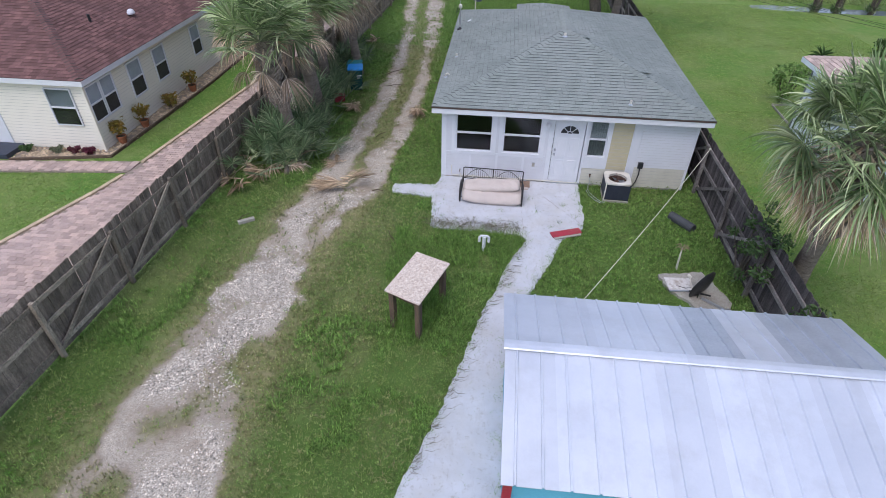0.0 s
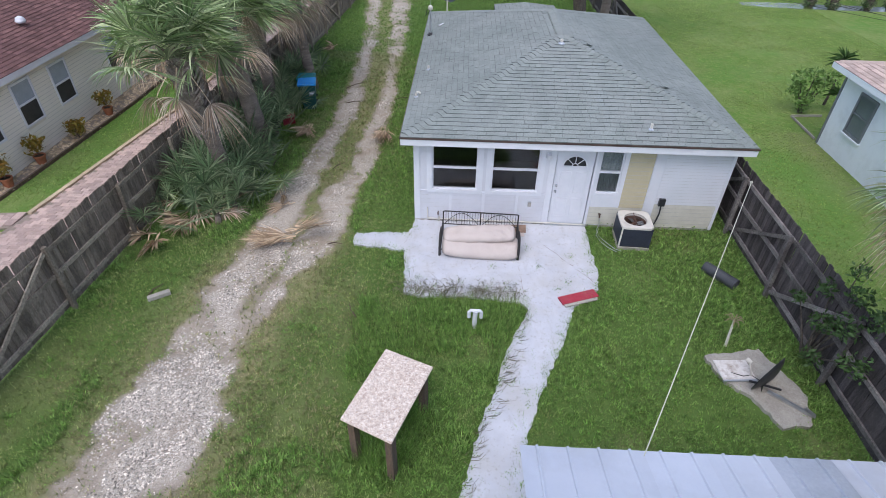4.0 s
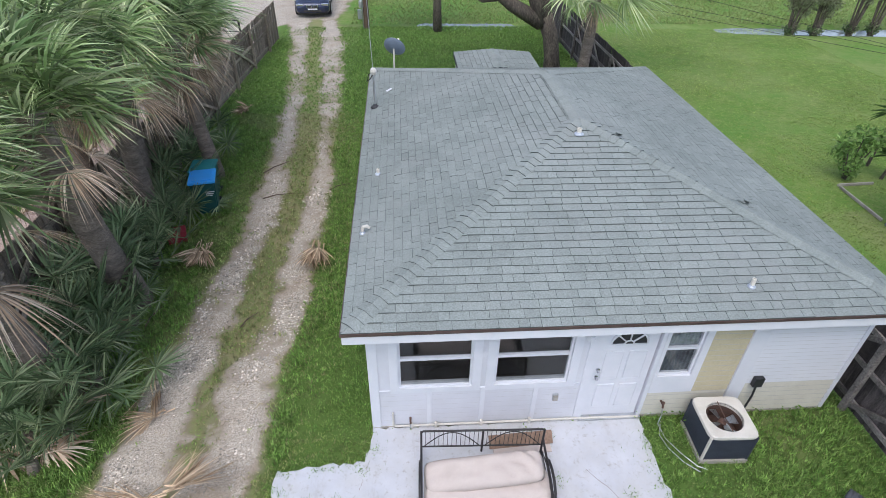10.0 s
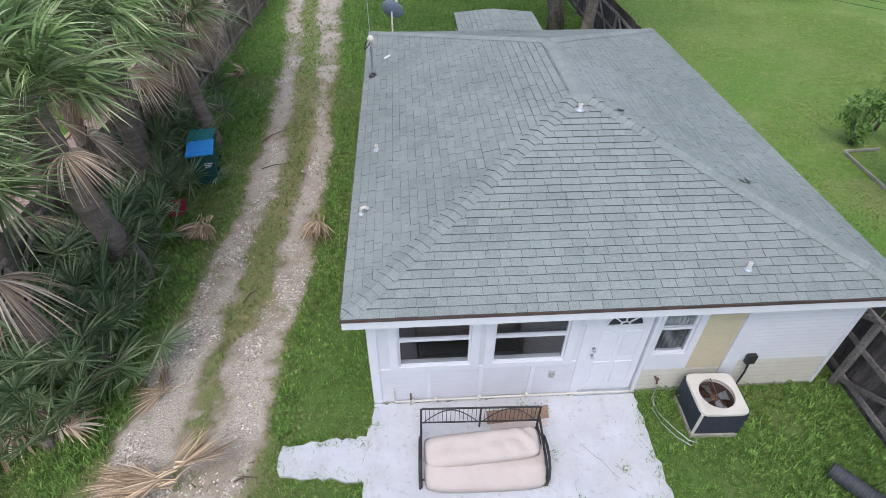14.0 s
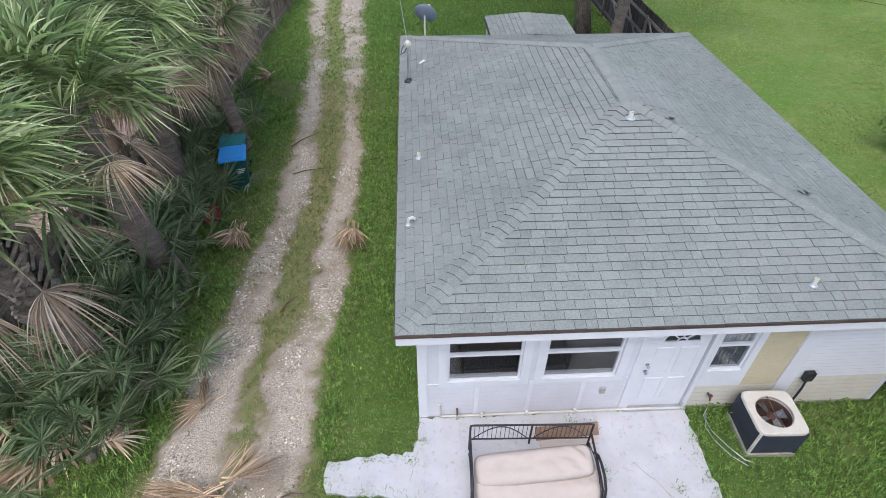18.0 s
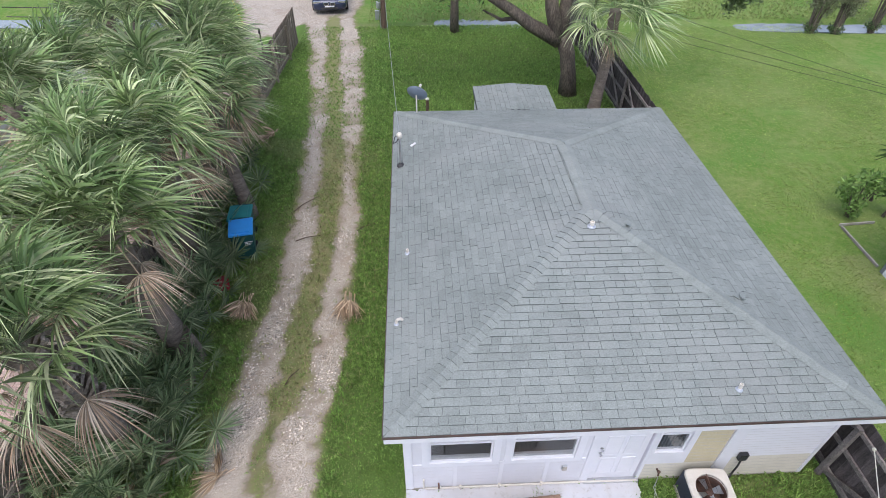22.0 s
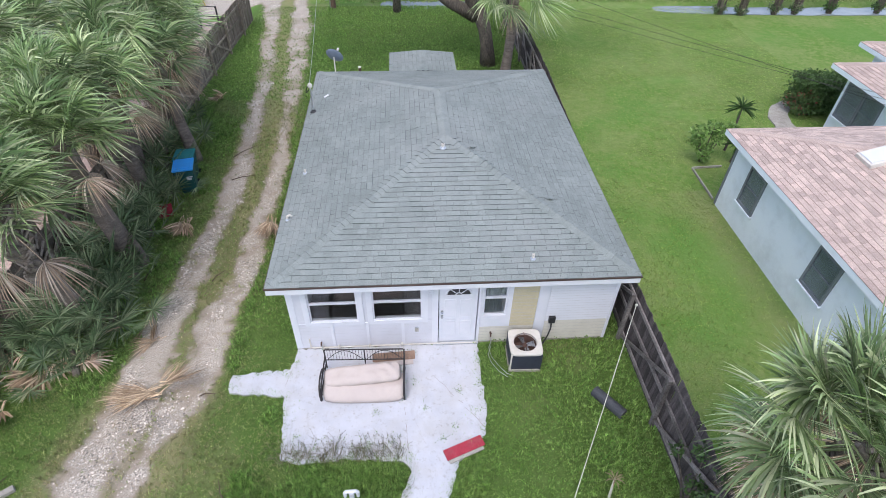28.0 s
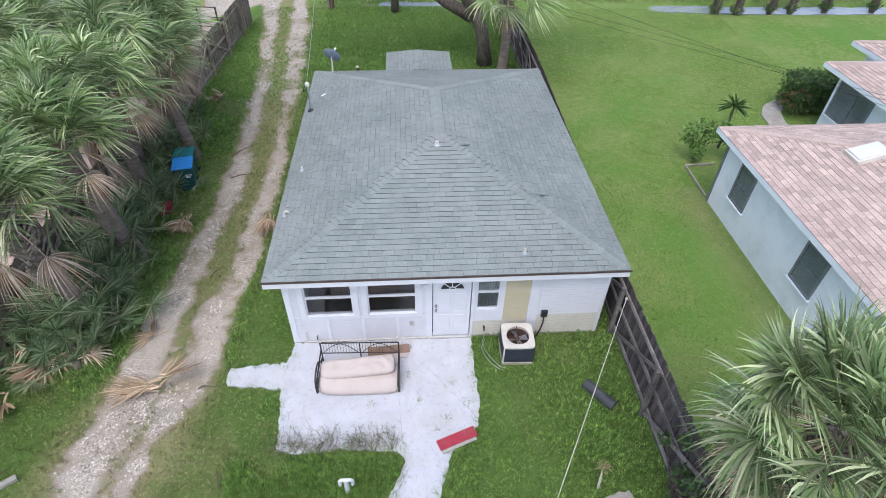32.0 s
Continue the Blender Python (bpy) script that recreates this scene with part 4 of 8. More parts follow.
# ---------------------------------------------------------------- fences
def picket_mesh(seed, h, material):
    rng = random.Random(seed)
    b = bmesh.new()
    w, t, e = 0.0690, 0.009, 0.016
    out = [(-w, 0), (w, 0), (w, h - e), (w - e, h), (-w + e, h), (-w, h - e)]
    lean = rng.uniform(-0.008, 0.008)
    fr = [b.verts.new((x + lean * z, -t, z)) for x, z in out]
    bk = [b.verts.new((x + lean * z, t, z)) for x, z in out]
    b.faces.new(fr)
    b.faces.new(bk[::-1])
    for i in range(6):
        b.faces.new((fr[i], bk[i], bk[(i + 1) % 6], fr[(i + 1) % 6]))
    return mesh_of(b, "picket", material)


def board_fence(name, label, where, y0, y1, height, side, wood, rail, seed):
    """A picket fence along y; posts, rails and braces stand on the side (+1: towards +x)."""
    f = thing(name, label, "fence", (float(where(y0)), y0, 0))
    inv = Matrix.Translation((-float(where(y0)), -y0, 0))
    rng = random.Random(seed)
    kinds = [picket_mesh(seed + i, height + d, wood) for i, d in enumerate((0, 0.006, -0.008, 0.01, -0.014))]
    y = y0
    while y < y1:
        x = float(where(y))
        part("picket", kinds[rng.randrange(5)], wood, f, m=inv @ pose(x + rng.uniform(-0.006, 0.006), y, 0.03, rng.uniform(-0.5, 0.5), rng.uniform(-0.4, 0.4), 90 + rng.uniform(-2, 2)))
        y += 0.1355
    posts = np.arange(y0 + 0.05, y1 + 0.1, 2.38)
    for i, p in enumerate(posts):
        x = float(where(p)) + side * 0.10
        part("post", box(-0.045, 0.045, -0.045, 0.045, -0.1, height - 0.12, bevel=0.006), rail, f, m=inv @ pose(x, p, 0, rng.uniform(-1.5, 1.5), rng.uniform(-1.5, 1.5), 0))
        if i + 1 < len(posts):
            q = posts[i + 1]
            xq = float(where(q)) + side * 0.10
            for z in (0.22, height * 0.52, height - 0.25):
                a, b_ = Vector((x - side * 0.065, p, z + rng.uniform(-0.02, 0.02))), Vector((xq - side * 0.065, q, z + rng.uniform(-0.02, 0.02)))
                part("rail", beam(inv @ a, inv @ b_, 0.04, 0.09), rail, f)
            if rng.random() < 0.75:
                up = rng.random() < 0.5
                a, b_ = Vector((x - side * 0.01, p + 0.06, 0.18 if up else height - 0.2)), Vector((xq - side * 0.01, q - 0.06, height - 0.2 if up else 0.18))
                part("brace", beam(inv @ a, inv @ b_, 0.035, 0.085), rail, f)
    return f


board_fence("fence", "weathered brown picket fence with posts and diagonal braces", fence_left_x, -13.2, 22.2, 1.66, 1, M_["fence_wood"], M_["fence_rail"], 40)
board_fence("fence", "dark weathered picket fence with grey rails at the lawn's edge", lambda y: float(fence_right_x(y)), -9.6, 23.6, 1.72, -1, M_["dark_fence"], M_["dark_rail"], 60)

# ---------------------------------------------------------------- metal-roofed shed
SX0, SX1, SY0, SY1, SE, SR, SYR = 1.97, 7.80, -11.45, -7.76, 2.18, 2.62, -9.42
shed = thing("shed", "teal shed with a ribbed galvanised metal roof and red corner posts", "shed")
part("wall_front", box(SX0 + 0.15, SX1 - 0.1, SY0 + 0.12, SY0 + 0.2, 0, SE - 0.06), M_["teal_paint"], shed)
part("wall_back", box(SX0 + 0.15, SX1 - 0.1, SY1 - 0.25, SY1 - 0.17, 0, SE - 0.06), M_["teal_paint"], shed)
part("wall_side", box(SX0 + 0.15, SX0 + 0.23, SY0 + 0.2, SY1 - 0.25, 0, SE - 0.06), M_["teal_paint"], shed)
part("wall_side", box(SX1 - 0.18, SX1 - 0.1, SY0 + 0.2, SY1 - 0.25, 0, SE - 0.06), M_["teal_paint"], shed)
for x in (SX0 + 0.10, SX1 - 0.12):
    part("corner_post", box(x - 0.06, x + 0.06, SY0 + 0.05, SY0 + 0.118, 0, SE - 0.06), M_["red_paint"], shed, "red corner post")


def rib_panel(width, run, rise, ribs, lap):
    """A roof sheet with raised ribs; runs up along +y from the eave."""
    b = bmesh.new()
    prof, n = [(0.0, 0.0)], ribs
    for i in range(n):
        c = (i + 0.5) * width / n
        hgt = 0.03
        prof += [(c - 0.022, 0.0), (c - 0.012, hgt), (c + 0.012, hgt), (c + 0.022, 0.0)]
    prof.append((width + lap, 0.003))
    rows = [[b.verts.new((x, t * run, t * rise + z)) for x, z in prof] for t in (0.0, 1.0)]
    rows2 = [[b.verts.new((x, t * run, t * rise + z - 0.012)) for x, z in prof] for t in (0.0, 1.0)]
    for i in range(len(prof) - 1):
        b.faces.new((rows[0][i], rows[0][i + 1], rows[1][i + 1], rows[1][i]))
        b.faces.new((rows2[0][i + 1], rows2[0][i], rows2[1][i], rows2[1][i + 1]))
        b.faces.new((rows2[0][i], rows2[0][i + 1], rows[0][i + 1], rows[0][i]))
    return b


n_sheets = 8
sw = (SX1 - SX0) / n_sheets
pan_f = mesh_of(rib_panel(sw, SYR - SY0, SR - SE, 2, 0.02), "roof_sheet", M_["galvanised"])
pan_b = mesh_of(rib_panel(sw, SY1 - SYR, SR - SE, 2, 0.02), "roof_sheet", M_["galvanised"])
pan_d = mesh_of(rib_panel(sw, SY1 - SYR, SR - SE, 2, 0.02), "roof_sheet", M_["dull_zinc"])
for i in range(n_sheets):
    part("roof_sheet", pan_f, None, shed, m=pose(SX0 + i * sw, SY0, SE + 0.002 * (i % 2)))
    part("roof_sheet", pan_d if i in (4, 6, 7) else pan_b, None, shed, "dull stained roof sheet" if i in (4, 6, 7) else "", m=pose(SX0 + (i + 1) * sw, SY1, SE + 0.002 * (i % 2), 0, 0, 180))
for a, b_ in ((SX0 - 0.02, SX0 + 2.72), (SX0 + 2.70, SX1 + 0.02)):
    b = bmesh.new()
    sec = [(-0.105, -0.004), (-0.085, 0.012), (0, 0.022), (0.085, 0.012), (0.105, -0.004)]
    r0, r1 = [[b.verts.new((x, SYR + y, SR + z)) for y, z in sec] for x in (a, b_)]
    for i in range(4):
        b.faces.new((r0[i], r1[i], r1[i + 1], r0[i + 1]))
    part("ridge_cap", b, M_["galvanised"], shed, m=pose(0, 0, 0.012 if a < 2 else 0.016))
part("gable", slab([(SY0 + 0.1, SE - 0.06), (SY1 - 0.15, SE - 0.06), (SYR, SR - 0.04)], 0, 0.03), M_["teal_paint"], shed, m=Matrix(((0, 0, 1, SX0 + 0.12), (1, 0, 0, 0), (0, 1, 0, 0), (0, 0, 0, 1))))

# ---------------------------------------------------------------- neighbours' houses
def hip_house(name, label, x0, x1, y0, y1, wall_h, over, pitch, wall_mat, roof_mat, felt, tab=0.3, course=0.14, skip=()):
    """A plain house body with a shingled hip roof; gives the thing and the roof's corners."""
    h = thing(name, label, "house")
    ex0, ex1, ey0, ey1, z = x0 - over, x1 + over, y0 - over, y1 + over, wall_h + 0.1
    half = min(ex1 - ex0, ey1 - ey0) / 2
    top = z + half * pitch
    if ey1 - ey0 >= ex1 - ex0:
        e, f = ((ex0 + ex1) / 2, ey0 + half, top), ((ex0 + ex1) / 2, ey1 - half, top)
        order = lambda A, B, C, D: ((A, B, e), (B, C, f, e), (C, D, f), (D, A, e, f))
        hips = lambda A, B, C, D: ((A, e), (B, e), (C, f), (D, f), (f, e))
    else:
        e, f = (ex0 + half, (ey0 + ey1) / 2, top), (ex1 - half, (ey0 + ey1) / 2, top)
        order = lambda A, B, C, D: ((A, B, f, e), (B, C, f), (C, D, e, f), (D, A, e))
        hips = lambda A, B, C, D: ((A, e), (D, e), (B, f), (C, f), (f, e))
    A, B, C, D = (ex0, ey0, z), (ex1, ey0, z), (ex1, ey1, z), (ex0, ey1, z)
    body = bmesh.new()
    for face in order(A, B, C, D):
        body.faces.new([body.verts.new(p) for p in face])
    body.faces.new([body.verts.new(p) for p in (D, C, B, A)])
    bmesh.ops.remove_doubles(body, verts=body.verts, dist=1e-5)
    rf = part("roof", body, felt, h)
    for i, face in enumerate(order(A, B, C, D)):
        if i in skip:
            continue
        vs, fs, _ = shingle_face(face, tab, course, 70 + i)
        joined("shingle_course", vs, fs, roof_mat, rf, "", felt)
    for a, b_ in hips(A, B, C, D):
        cap_run(a, b_, rf, roof_mat, "hip_cap", every=0.16)
    for bx in ((ex0, ex1, ey0, ey0 + 0.03), (ex0, ex1, ey1 - 0.03, ey1), (ex0, ex0 + 0.03, ey0 + 0.03, ey1 - 0.03), (ex1 - 0.03, ex1, ey0 + 0.03, ey1 - 0.03)):
        part("fascia", box(*bx, z - 0.17, z - 0.004), M_["white_trim"] if wall_mat != M_["pale_blue"] else M_["pale_blue"], h)
    part("soffit", box(ex0 + 0.03, ex1 - 0.03, ey0 + 0.03, ey1 - 0.03, z - 0.12, z - 0.07), M_["white_trim"], h)
    return h


left_house = hip_house("house", "ivory vinyl-sided house with a red-brown shingle hip roof", -20.5, -11.4, 0.2, 15.0, 2.42, 0.22, 0.42, M_["ivory_vinyl"], M_["red_shingle"], M_["red_felt"], skip=(2, 3))
right_house = hip_house("house", "pale blue rendered house with a pink-tan shingle roof", 12.72, 24.0, -3.6, 5.3, 2.42, 0.36, 0.32, M_["pale_blue"], M_["tan_shingle"], M_["tan_felt"], skip=(1,))
part("wall", box(12.72, 24.0, -3.6, 5.3, -0.1, 2.42), M_["pale_blue"], right_house)
part("wall", box(-20.5, -11.43, 0.23, 15.0, -0.1, 2.42), M_["ivory_vinyl"], left_house)

# ---------------------------------------------------------------- palms
WIND = Vector((0.55, -0.25, 0.0))


def fan_leaf(rng, top, heading, rise, size, blades=34, stalk=0.95, length=0.95, droop=0.5, wind=0.35, spread_deg=270, roll=0.0, stiff=0.42, width=0.55, mess=0.10):
    """A fan leaf in its palm's own space: a bent stalk, then narrow leaflets that hang and blow. Gives verts and quads."""
    turn = Matrix.Rotation(radians(heading), 3, "Z") @ Matrix.Rotation(radians(rise), 3, "X") @ Matrix.Rotation(radians(roll), 3, "Y")
    T = np.array(turn)
    top, wd = np.array(top, dtype=float), np.array(WIND)
    verts, faces = [], []

    def strips(c, half):
        """c: n x m x 3 centre lines, half: n x m x 3 half widths."""
        n, m = c.shape[:2]
        base = sum(len(v) for v in verts)
        verts.append(np.stack([c - half, c + half], 2).reshape(-1, 3))
        i = np.arange(n)[:, None] * (2 * m) + 2 * np.arange(m - 1)[None, :]
        i = (i + base).reshape(-1)
        faces.append(np.stack([i, i + 1, i + 3, i + 2], -1))

    t = np.linspace(0, 1, 7)
    st = np.stack([0 * t, stalk * t, 0 * t], -1) * size @ T.T + top
    st = st + (np.array([0, 0, -0.22]) + wd * 0.18 * wind)[None, :] * (t ** 2)[:, None] * stalk * size
    side = np.array([1.0, 0, 0]) @ T.T
    upv = np.array([0, 0, 1.0]) @ T.T
    for o in (side, upv):
        strips(st[None], (o * 0.016 * size)[None, None, :] * np.linspace(1.5, 0.7, 7)[None, :, None])
    tip = st[-1]
    a = np.radians(-spread_deg / 2 + spread_deg * (np.arange(blades) + 0.5) / blades)
    ra = np.array([rng.uniform(0.86, 1.1) for _ in range(blades)])
    rb = np.array([rng.uniform(0.6, 1.5) for _ in range(blades)])
    rc = np.array([rng.uniform(-mess, mess) for _ in range(blades)])
    L = length * size * (0.58 + 0.42 * np.cos(a * 0.5)) * ra
    d = np.stack([np.sin(a + rc), np.cos(a + rc), 0.18 * np.cos(a)], -1) @ T.T
    s = np.stack([np.cos(a), -np.sin(a), 0 * a], -1) @ T.T
    ts = np.array([0.0, 0.22, 0.42, 0.62, 0.82, 1.0])
    c = tip + d[:, None, :] * (L[:, None] * ts)[:, :, None]
    bend = np.clip((ts - 0.25) / 0.75, 0, 1) ** 1.7
    c = c + np.array([0, 0, -1.0]) * (droop * rb * L)[:, None, None] * bend[None, :, None]
    c = c + wd * (wind * rb * L)[:, None, None] * bend[None, :, None]
    w = np.radians(spread_deg) / blades * width
    ws = np.minimum(ts * w, stiff * w) * np.clip((1.03 - ts) / (1.03 - stiff), 0.05, 1.0)
    half = s[:, None, :] * (L[:, None] * ws)[:, :, None] + (upv * 0.3)[None, None, :] * (L[:, None] * ws)[:, :, None] * np.where(np.arange(blades) % 2, 1, -1)[:, None, None]
    strips(c, half)
    return np.concatenate(verts), np.concatenate(faces)


def frond(name, parent, material, rng, label="", **kw):
    v, f = fan_leaf(rng, **kw)
    return part(name, raw_mesh(name, v, f, material), None, parent, label)


def cabbage_palm(label, base, top, radius, leaves, dry, seed, size=1.0, boots=False, low=-6, droop=0.42, nb=40):
    """A palm with a trunk from base to top and a round head of fan leaves."""
    rng = random.Random(seed)
    p = thing("palm_tree", label, "palm tree", base, "cabbage palms")
    b0, t0 = Vector((0, 0, 0)), Vector(top) - Vector(base)
    pts, rad, n = [], [], 22
    for i in range(n + 1):
        t = i / n
        q = b0.lerp(t0, t) + Vector((0.12 * math.sin(t * 3 + seed), 0.1 * math.sin(t * 2.4 + seed * 2), 0)) * t * (1 - t) * 2.4
        pts.append(q - Vector((0, 0, 0.12 if i == 0 else 0)))
        rad.append(radius * (1.35 - 0.4 * min(1, t * 3) + 0.035 * (i % 2) + rng.uniform(-0.015, 0.015)))
    part("trunk", tube(pts, rad, 14), M_["palm_bark"], p, smooth=True)
    if boots:
        b = bmesh.new()
        w = 0.055
        v = [b.verts.new(q) for q in ((-w * 1.3, 0, 0), (w * 1.3, 0, 0), (w * 0.6, 0.02, 0.34), (-w * 0.6, 0.02, 0.34), (-w * 1.1, 0.04, 0), (w * 1.1, 0.04, 0), (w * 0.45, 0.07, 0.32), (-w * 0.45, 0.07, 0.32))]
        for f in ((0, 3, 2, 1), (4, 5, 6, 7), (0, 1, 5, 4), (1, 2, 6, 5), (2, 3, 7, 6), (3, 0, 4, 7)):
            b.faces.new([v[i] for i in f])
        me = mesh_of(b, "boot", M_["palm_boot"])
        for k_ in range(110):
            t = 0.44 + 0.54 * k_ / 110
            part("boot", me, None, p, m=Matrix.Translation(b0.lerp(t0, t)) @ Matrix.Rotation(radians(k_ * 137.5), 4, "Z") @ Matrix.Translation((0, radius * 0.93, 0)) @ Matrix.Rotation(radians(-20), 4, "X") @ Matrix.Rotation(radians(30 if k_ % 2 else -30), 4, "Y"))
    leaves = int(leaves * 0.8)
    for i in range(leaves):
        t = (i + 0.5) / leaves
        frond("frond", p, M_["frond"], rng, top=t0 + Vector((0, 0, 0.12 - 0.4 * t)), heading=i * 137.5 + rng.uniform(-14, 14), rise=84 + (low - 84) * t + rng.uniform(-9, 9), size=size * rng.uniform(0.88, 1.15), roll=rng.uniform(-30, 30), droop=droop * rng.uniform(0.4, 1.1), blades=rng.randint(nb - 12, nb - 4), width=0.5, wind=rng.uniform(0.15, 0.6), length=1.0, stalk=0.85, spread_deg=rng.uniform(200, 245), stiff=0.42)
    for i in range(dry):
        frond("dry_frond", p, M_["frond_dead"], rng, "dead brown hanging frond", top=t0 + Vector((0, 0, -0.25)), heading=i * 360 / max(1, dry) + rng.uniform(-20, 20), rise=rng.uniform(-55, -10), size=size * rng.uniform(0.75, 1.0), roll=rng.uniform(-40, 40), droop=0.55, blades=44, spread_deg=150, length=0.72, stalk=0.88, wind=0.22)
    return p


cabbage_palm("cabbage palm with a cross-hatched booted trunk beside the fence", (-5.05, 0.85, 0), (-5.35, 0.55, 4.0), 0.19, 44, 6, 1, 1.12, True, low=16, droop=0.30, nb=46)
cabbage_palm("cabbage palm with a smooth grey leaning trunk and dead skirt", (-4.85, 3.25, 0), (-5.05, 2.9, 4.2), 0.25, 40, 7, 2, 0.98, low=24, droop=0.32)
cabbage_palm("cabbage palm with a bare leaning trunk beside the bins", (-4.63, 8.53, 0), (-4.86, 8.6, 3.9), 0.18, 32, 14, 3, 0.95, low=0)
cabbage_palm("cabbage palm with a rough leaning trunk under dead fronds", (-5.37, 6.19, 0), (-5.35, 5.8, 4.1), 0.2, 36, 15, 4, 1.0, low=0)
for i, (bx, by, tx, ty, tz) in enumerate(((-6.0, 7.4, -5.6, 7.4, 4.5), (-6.2, 11.6, -5.5, 11.0, 4.2), (-7.3, 10.0, -6.9, 10.0, 5.1), (-6.6, 2.6, -6.5, 2.3, 4.4), (-7.6, 5.8, -7.5, 5.6, 5.0), (-6.3, 4.5, -5.75, 4.4, 4.5), (-7.8, 8.2, -7.8, 8.0, 4.6), (-8.3, 11.8, -8.2, 11.6, 4.7), (-5.8, 10.2, -5.2, 10.0, 4.2))):
    cabbage_palm("tall cabbage palm in the row along the fence", (bx, by, 0), (tx, ty, tz), 0.17, 30, 14, 10 + i, 1.0, low=6, nb=44)
cabbage_palm("cabbage palm leaning over the dark fence", (8.75, -4.9, 0), (8.35, -5.4, 4.65), 0.2, 84, 34, 30, 1.12, True, low=-18, droop=0.42, nb=52)
cabbage_palm("cabbage palm standing behind the house by the oak", (7.05, 13.95, 0), (7.15, 14.0, 4.3), 0.2, 46, 2, 31, 1.05, low=-22, nb=46)
tall = thing("palm_tree", "very tall cabbage palm, only its bare trunk in sight", "palm tree", (-5.8, 10.3, 0), "cabbage palms")
part("trunk", tube([(0, 0, -0.1), (-0.03, 0.02, 2.5), (-0.10, 0.05, 4.5), (-0.42, 0.2, 6.0), (-0.75, 0.3, 8.0), (-0.95, 0.4, 11.5)], [0.26, 0.24, 0.22, 0.21, 0.2, 0.17], 14), M_["palm_bark"], tall, smooth=True)
rng = random.Random(99)
for i in range(24):
    frond("frond", tall, M_["frond"], rng, top=(-0.95, 0.4, 11.5), heading=i * 137.5, rise=80 - 5 * i, size=1.0, roll=rng.uniform(-25, 25))

# low palmettos under the row
def palmetto(at, leaves, seed, size, dry=0):
    rng = random.Random(seed)
    p = thing("palmetto_bush", "low dark green palmetto with stiff fan leaves", "palm bush", at, "palmettos under the palms")
    part("stem", tube([(0, 0, -0.05), (0.03, 0.02, 0.14), (0.02, 0.05, 0.28)], [0.09, 0.08, 0.06], 8), M_["palm_bark"], p)
    for i in range(leaves):
        frond("frond", p, M_["palmetto"], rng, top=(0, 0, 0.22), heading=i * 137.5 + rng.uniform(-20, 20), rise=rng.uniform(12, 70), size=size * 1.25 * rng.uniform(0.8, 1.15), roll=rng.uniform(-25, 25), droop=0.07, wind=0.03, blades=36, spread_deg=300, length=0.52, stalk=0.78, width=0.44, stiff=0.45)
    for i in range(dry):
        frond("dry_frond", p, M_["frond_dead"], rng, "dead brown frond", top=(0, 0, 0.25), heading=rng.uniform(0, 360), rise=rng.uniform(-20, 10), size=size, roll=rng.uniform(-30, 30), droop=0.5, wind=0.0, blades=18, spread_deg=150, length=0.7, stalk=0.45)
    return p


for i, (x, y, n, sz, dr) in enumerate(((-5.75, 0.2, 9, 1.0, 2), (-4.95, 0.75, 8, 0.9, 1), (-5.9, 1.5, 9, 1.1, 0), (-5.1, 1.9, 9, 1.0, 1), (-4.65, 2.6, 7, 0.8, 0), (-5.9, 2.9, 8, 1.1, 1), (-5.7, 4.6, 9, 1.1, 0), (-5.25, 4.3, 8, 0.9, 1), (-5.3, 5.6, 8, 1.05, 0), (-5.2, 6.2, 6, 0.8, 0), (-5.6, 6.8, 8, 1.1, 0), (-5.4, 7.9, 8, 1.0, 1), (-4.9, 8.9, 6, 0.95, 0), (-5.8, 9.0, 8, 1.0, 0), (-5.7, 10.4, 7, 0.9, 0), (-6.2, -0.5, 6, 0.85, 2), (-5.2, 0.0, 6, 0.75, 1), (-5.45, 0.9, 12, 1.15, 0), (-5.05, 1.3, 11, 1.1, 0), (-5.5, 2.3, 12, 1.2, 1), (-4.85, 2.2, 8, 0.9, 0), (-5.25, 3.1, 10, 1.15, 0), (-4.85, 4.4, 9, 1.0, 0), (-5.0, 5.1, 9, 1.0, 1), (-4.9, 6.5, 8, 1.0, 0), (-6.2, 1.2, 10, 1.1, 0), (-4.7, 0.1, 9, 0.95, 1), (-4.6, 1.0, 8, 0.9, 0), (-4.95, -0.45, 7, 0.8, 1))):
    palmetto((x, y, 0), n, 200 + i, sz, dr)

# fallen dead fronds
def fallen(at, n, seed, turn, size, label, fan=60, roll=60, spread=(70, 130), lie=0.10, also=()):
    rng = random.Random(seed)
    p = thing("dead_frond_pile", label, "dead fronds", at, "fallen palm fronds")
    for i, way in enumerate([turn] * n + list(also)):
        lying = frond("dry_frond", p, M_["frond_old"], rng, top=(rng.uniform(-0.15, 0.15), rng.uniform(-0.12, 0.12), lie + 0.02 * i), heading=way + rng.uniform(-fan, fan), rise=rng.uniform(-4, 8), size=size * rng.uniform(0.85, 1.1), roll=rng.uniform(-roll, roll), droop=0.10, wind=0.0, blades=16, spread_deg=rng.uniform(*spread), length=0.85, stalk=0.3, width=0.85, mess=0.28)
        lying["kind"] = "stuff"
    return p


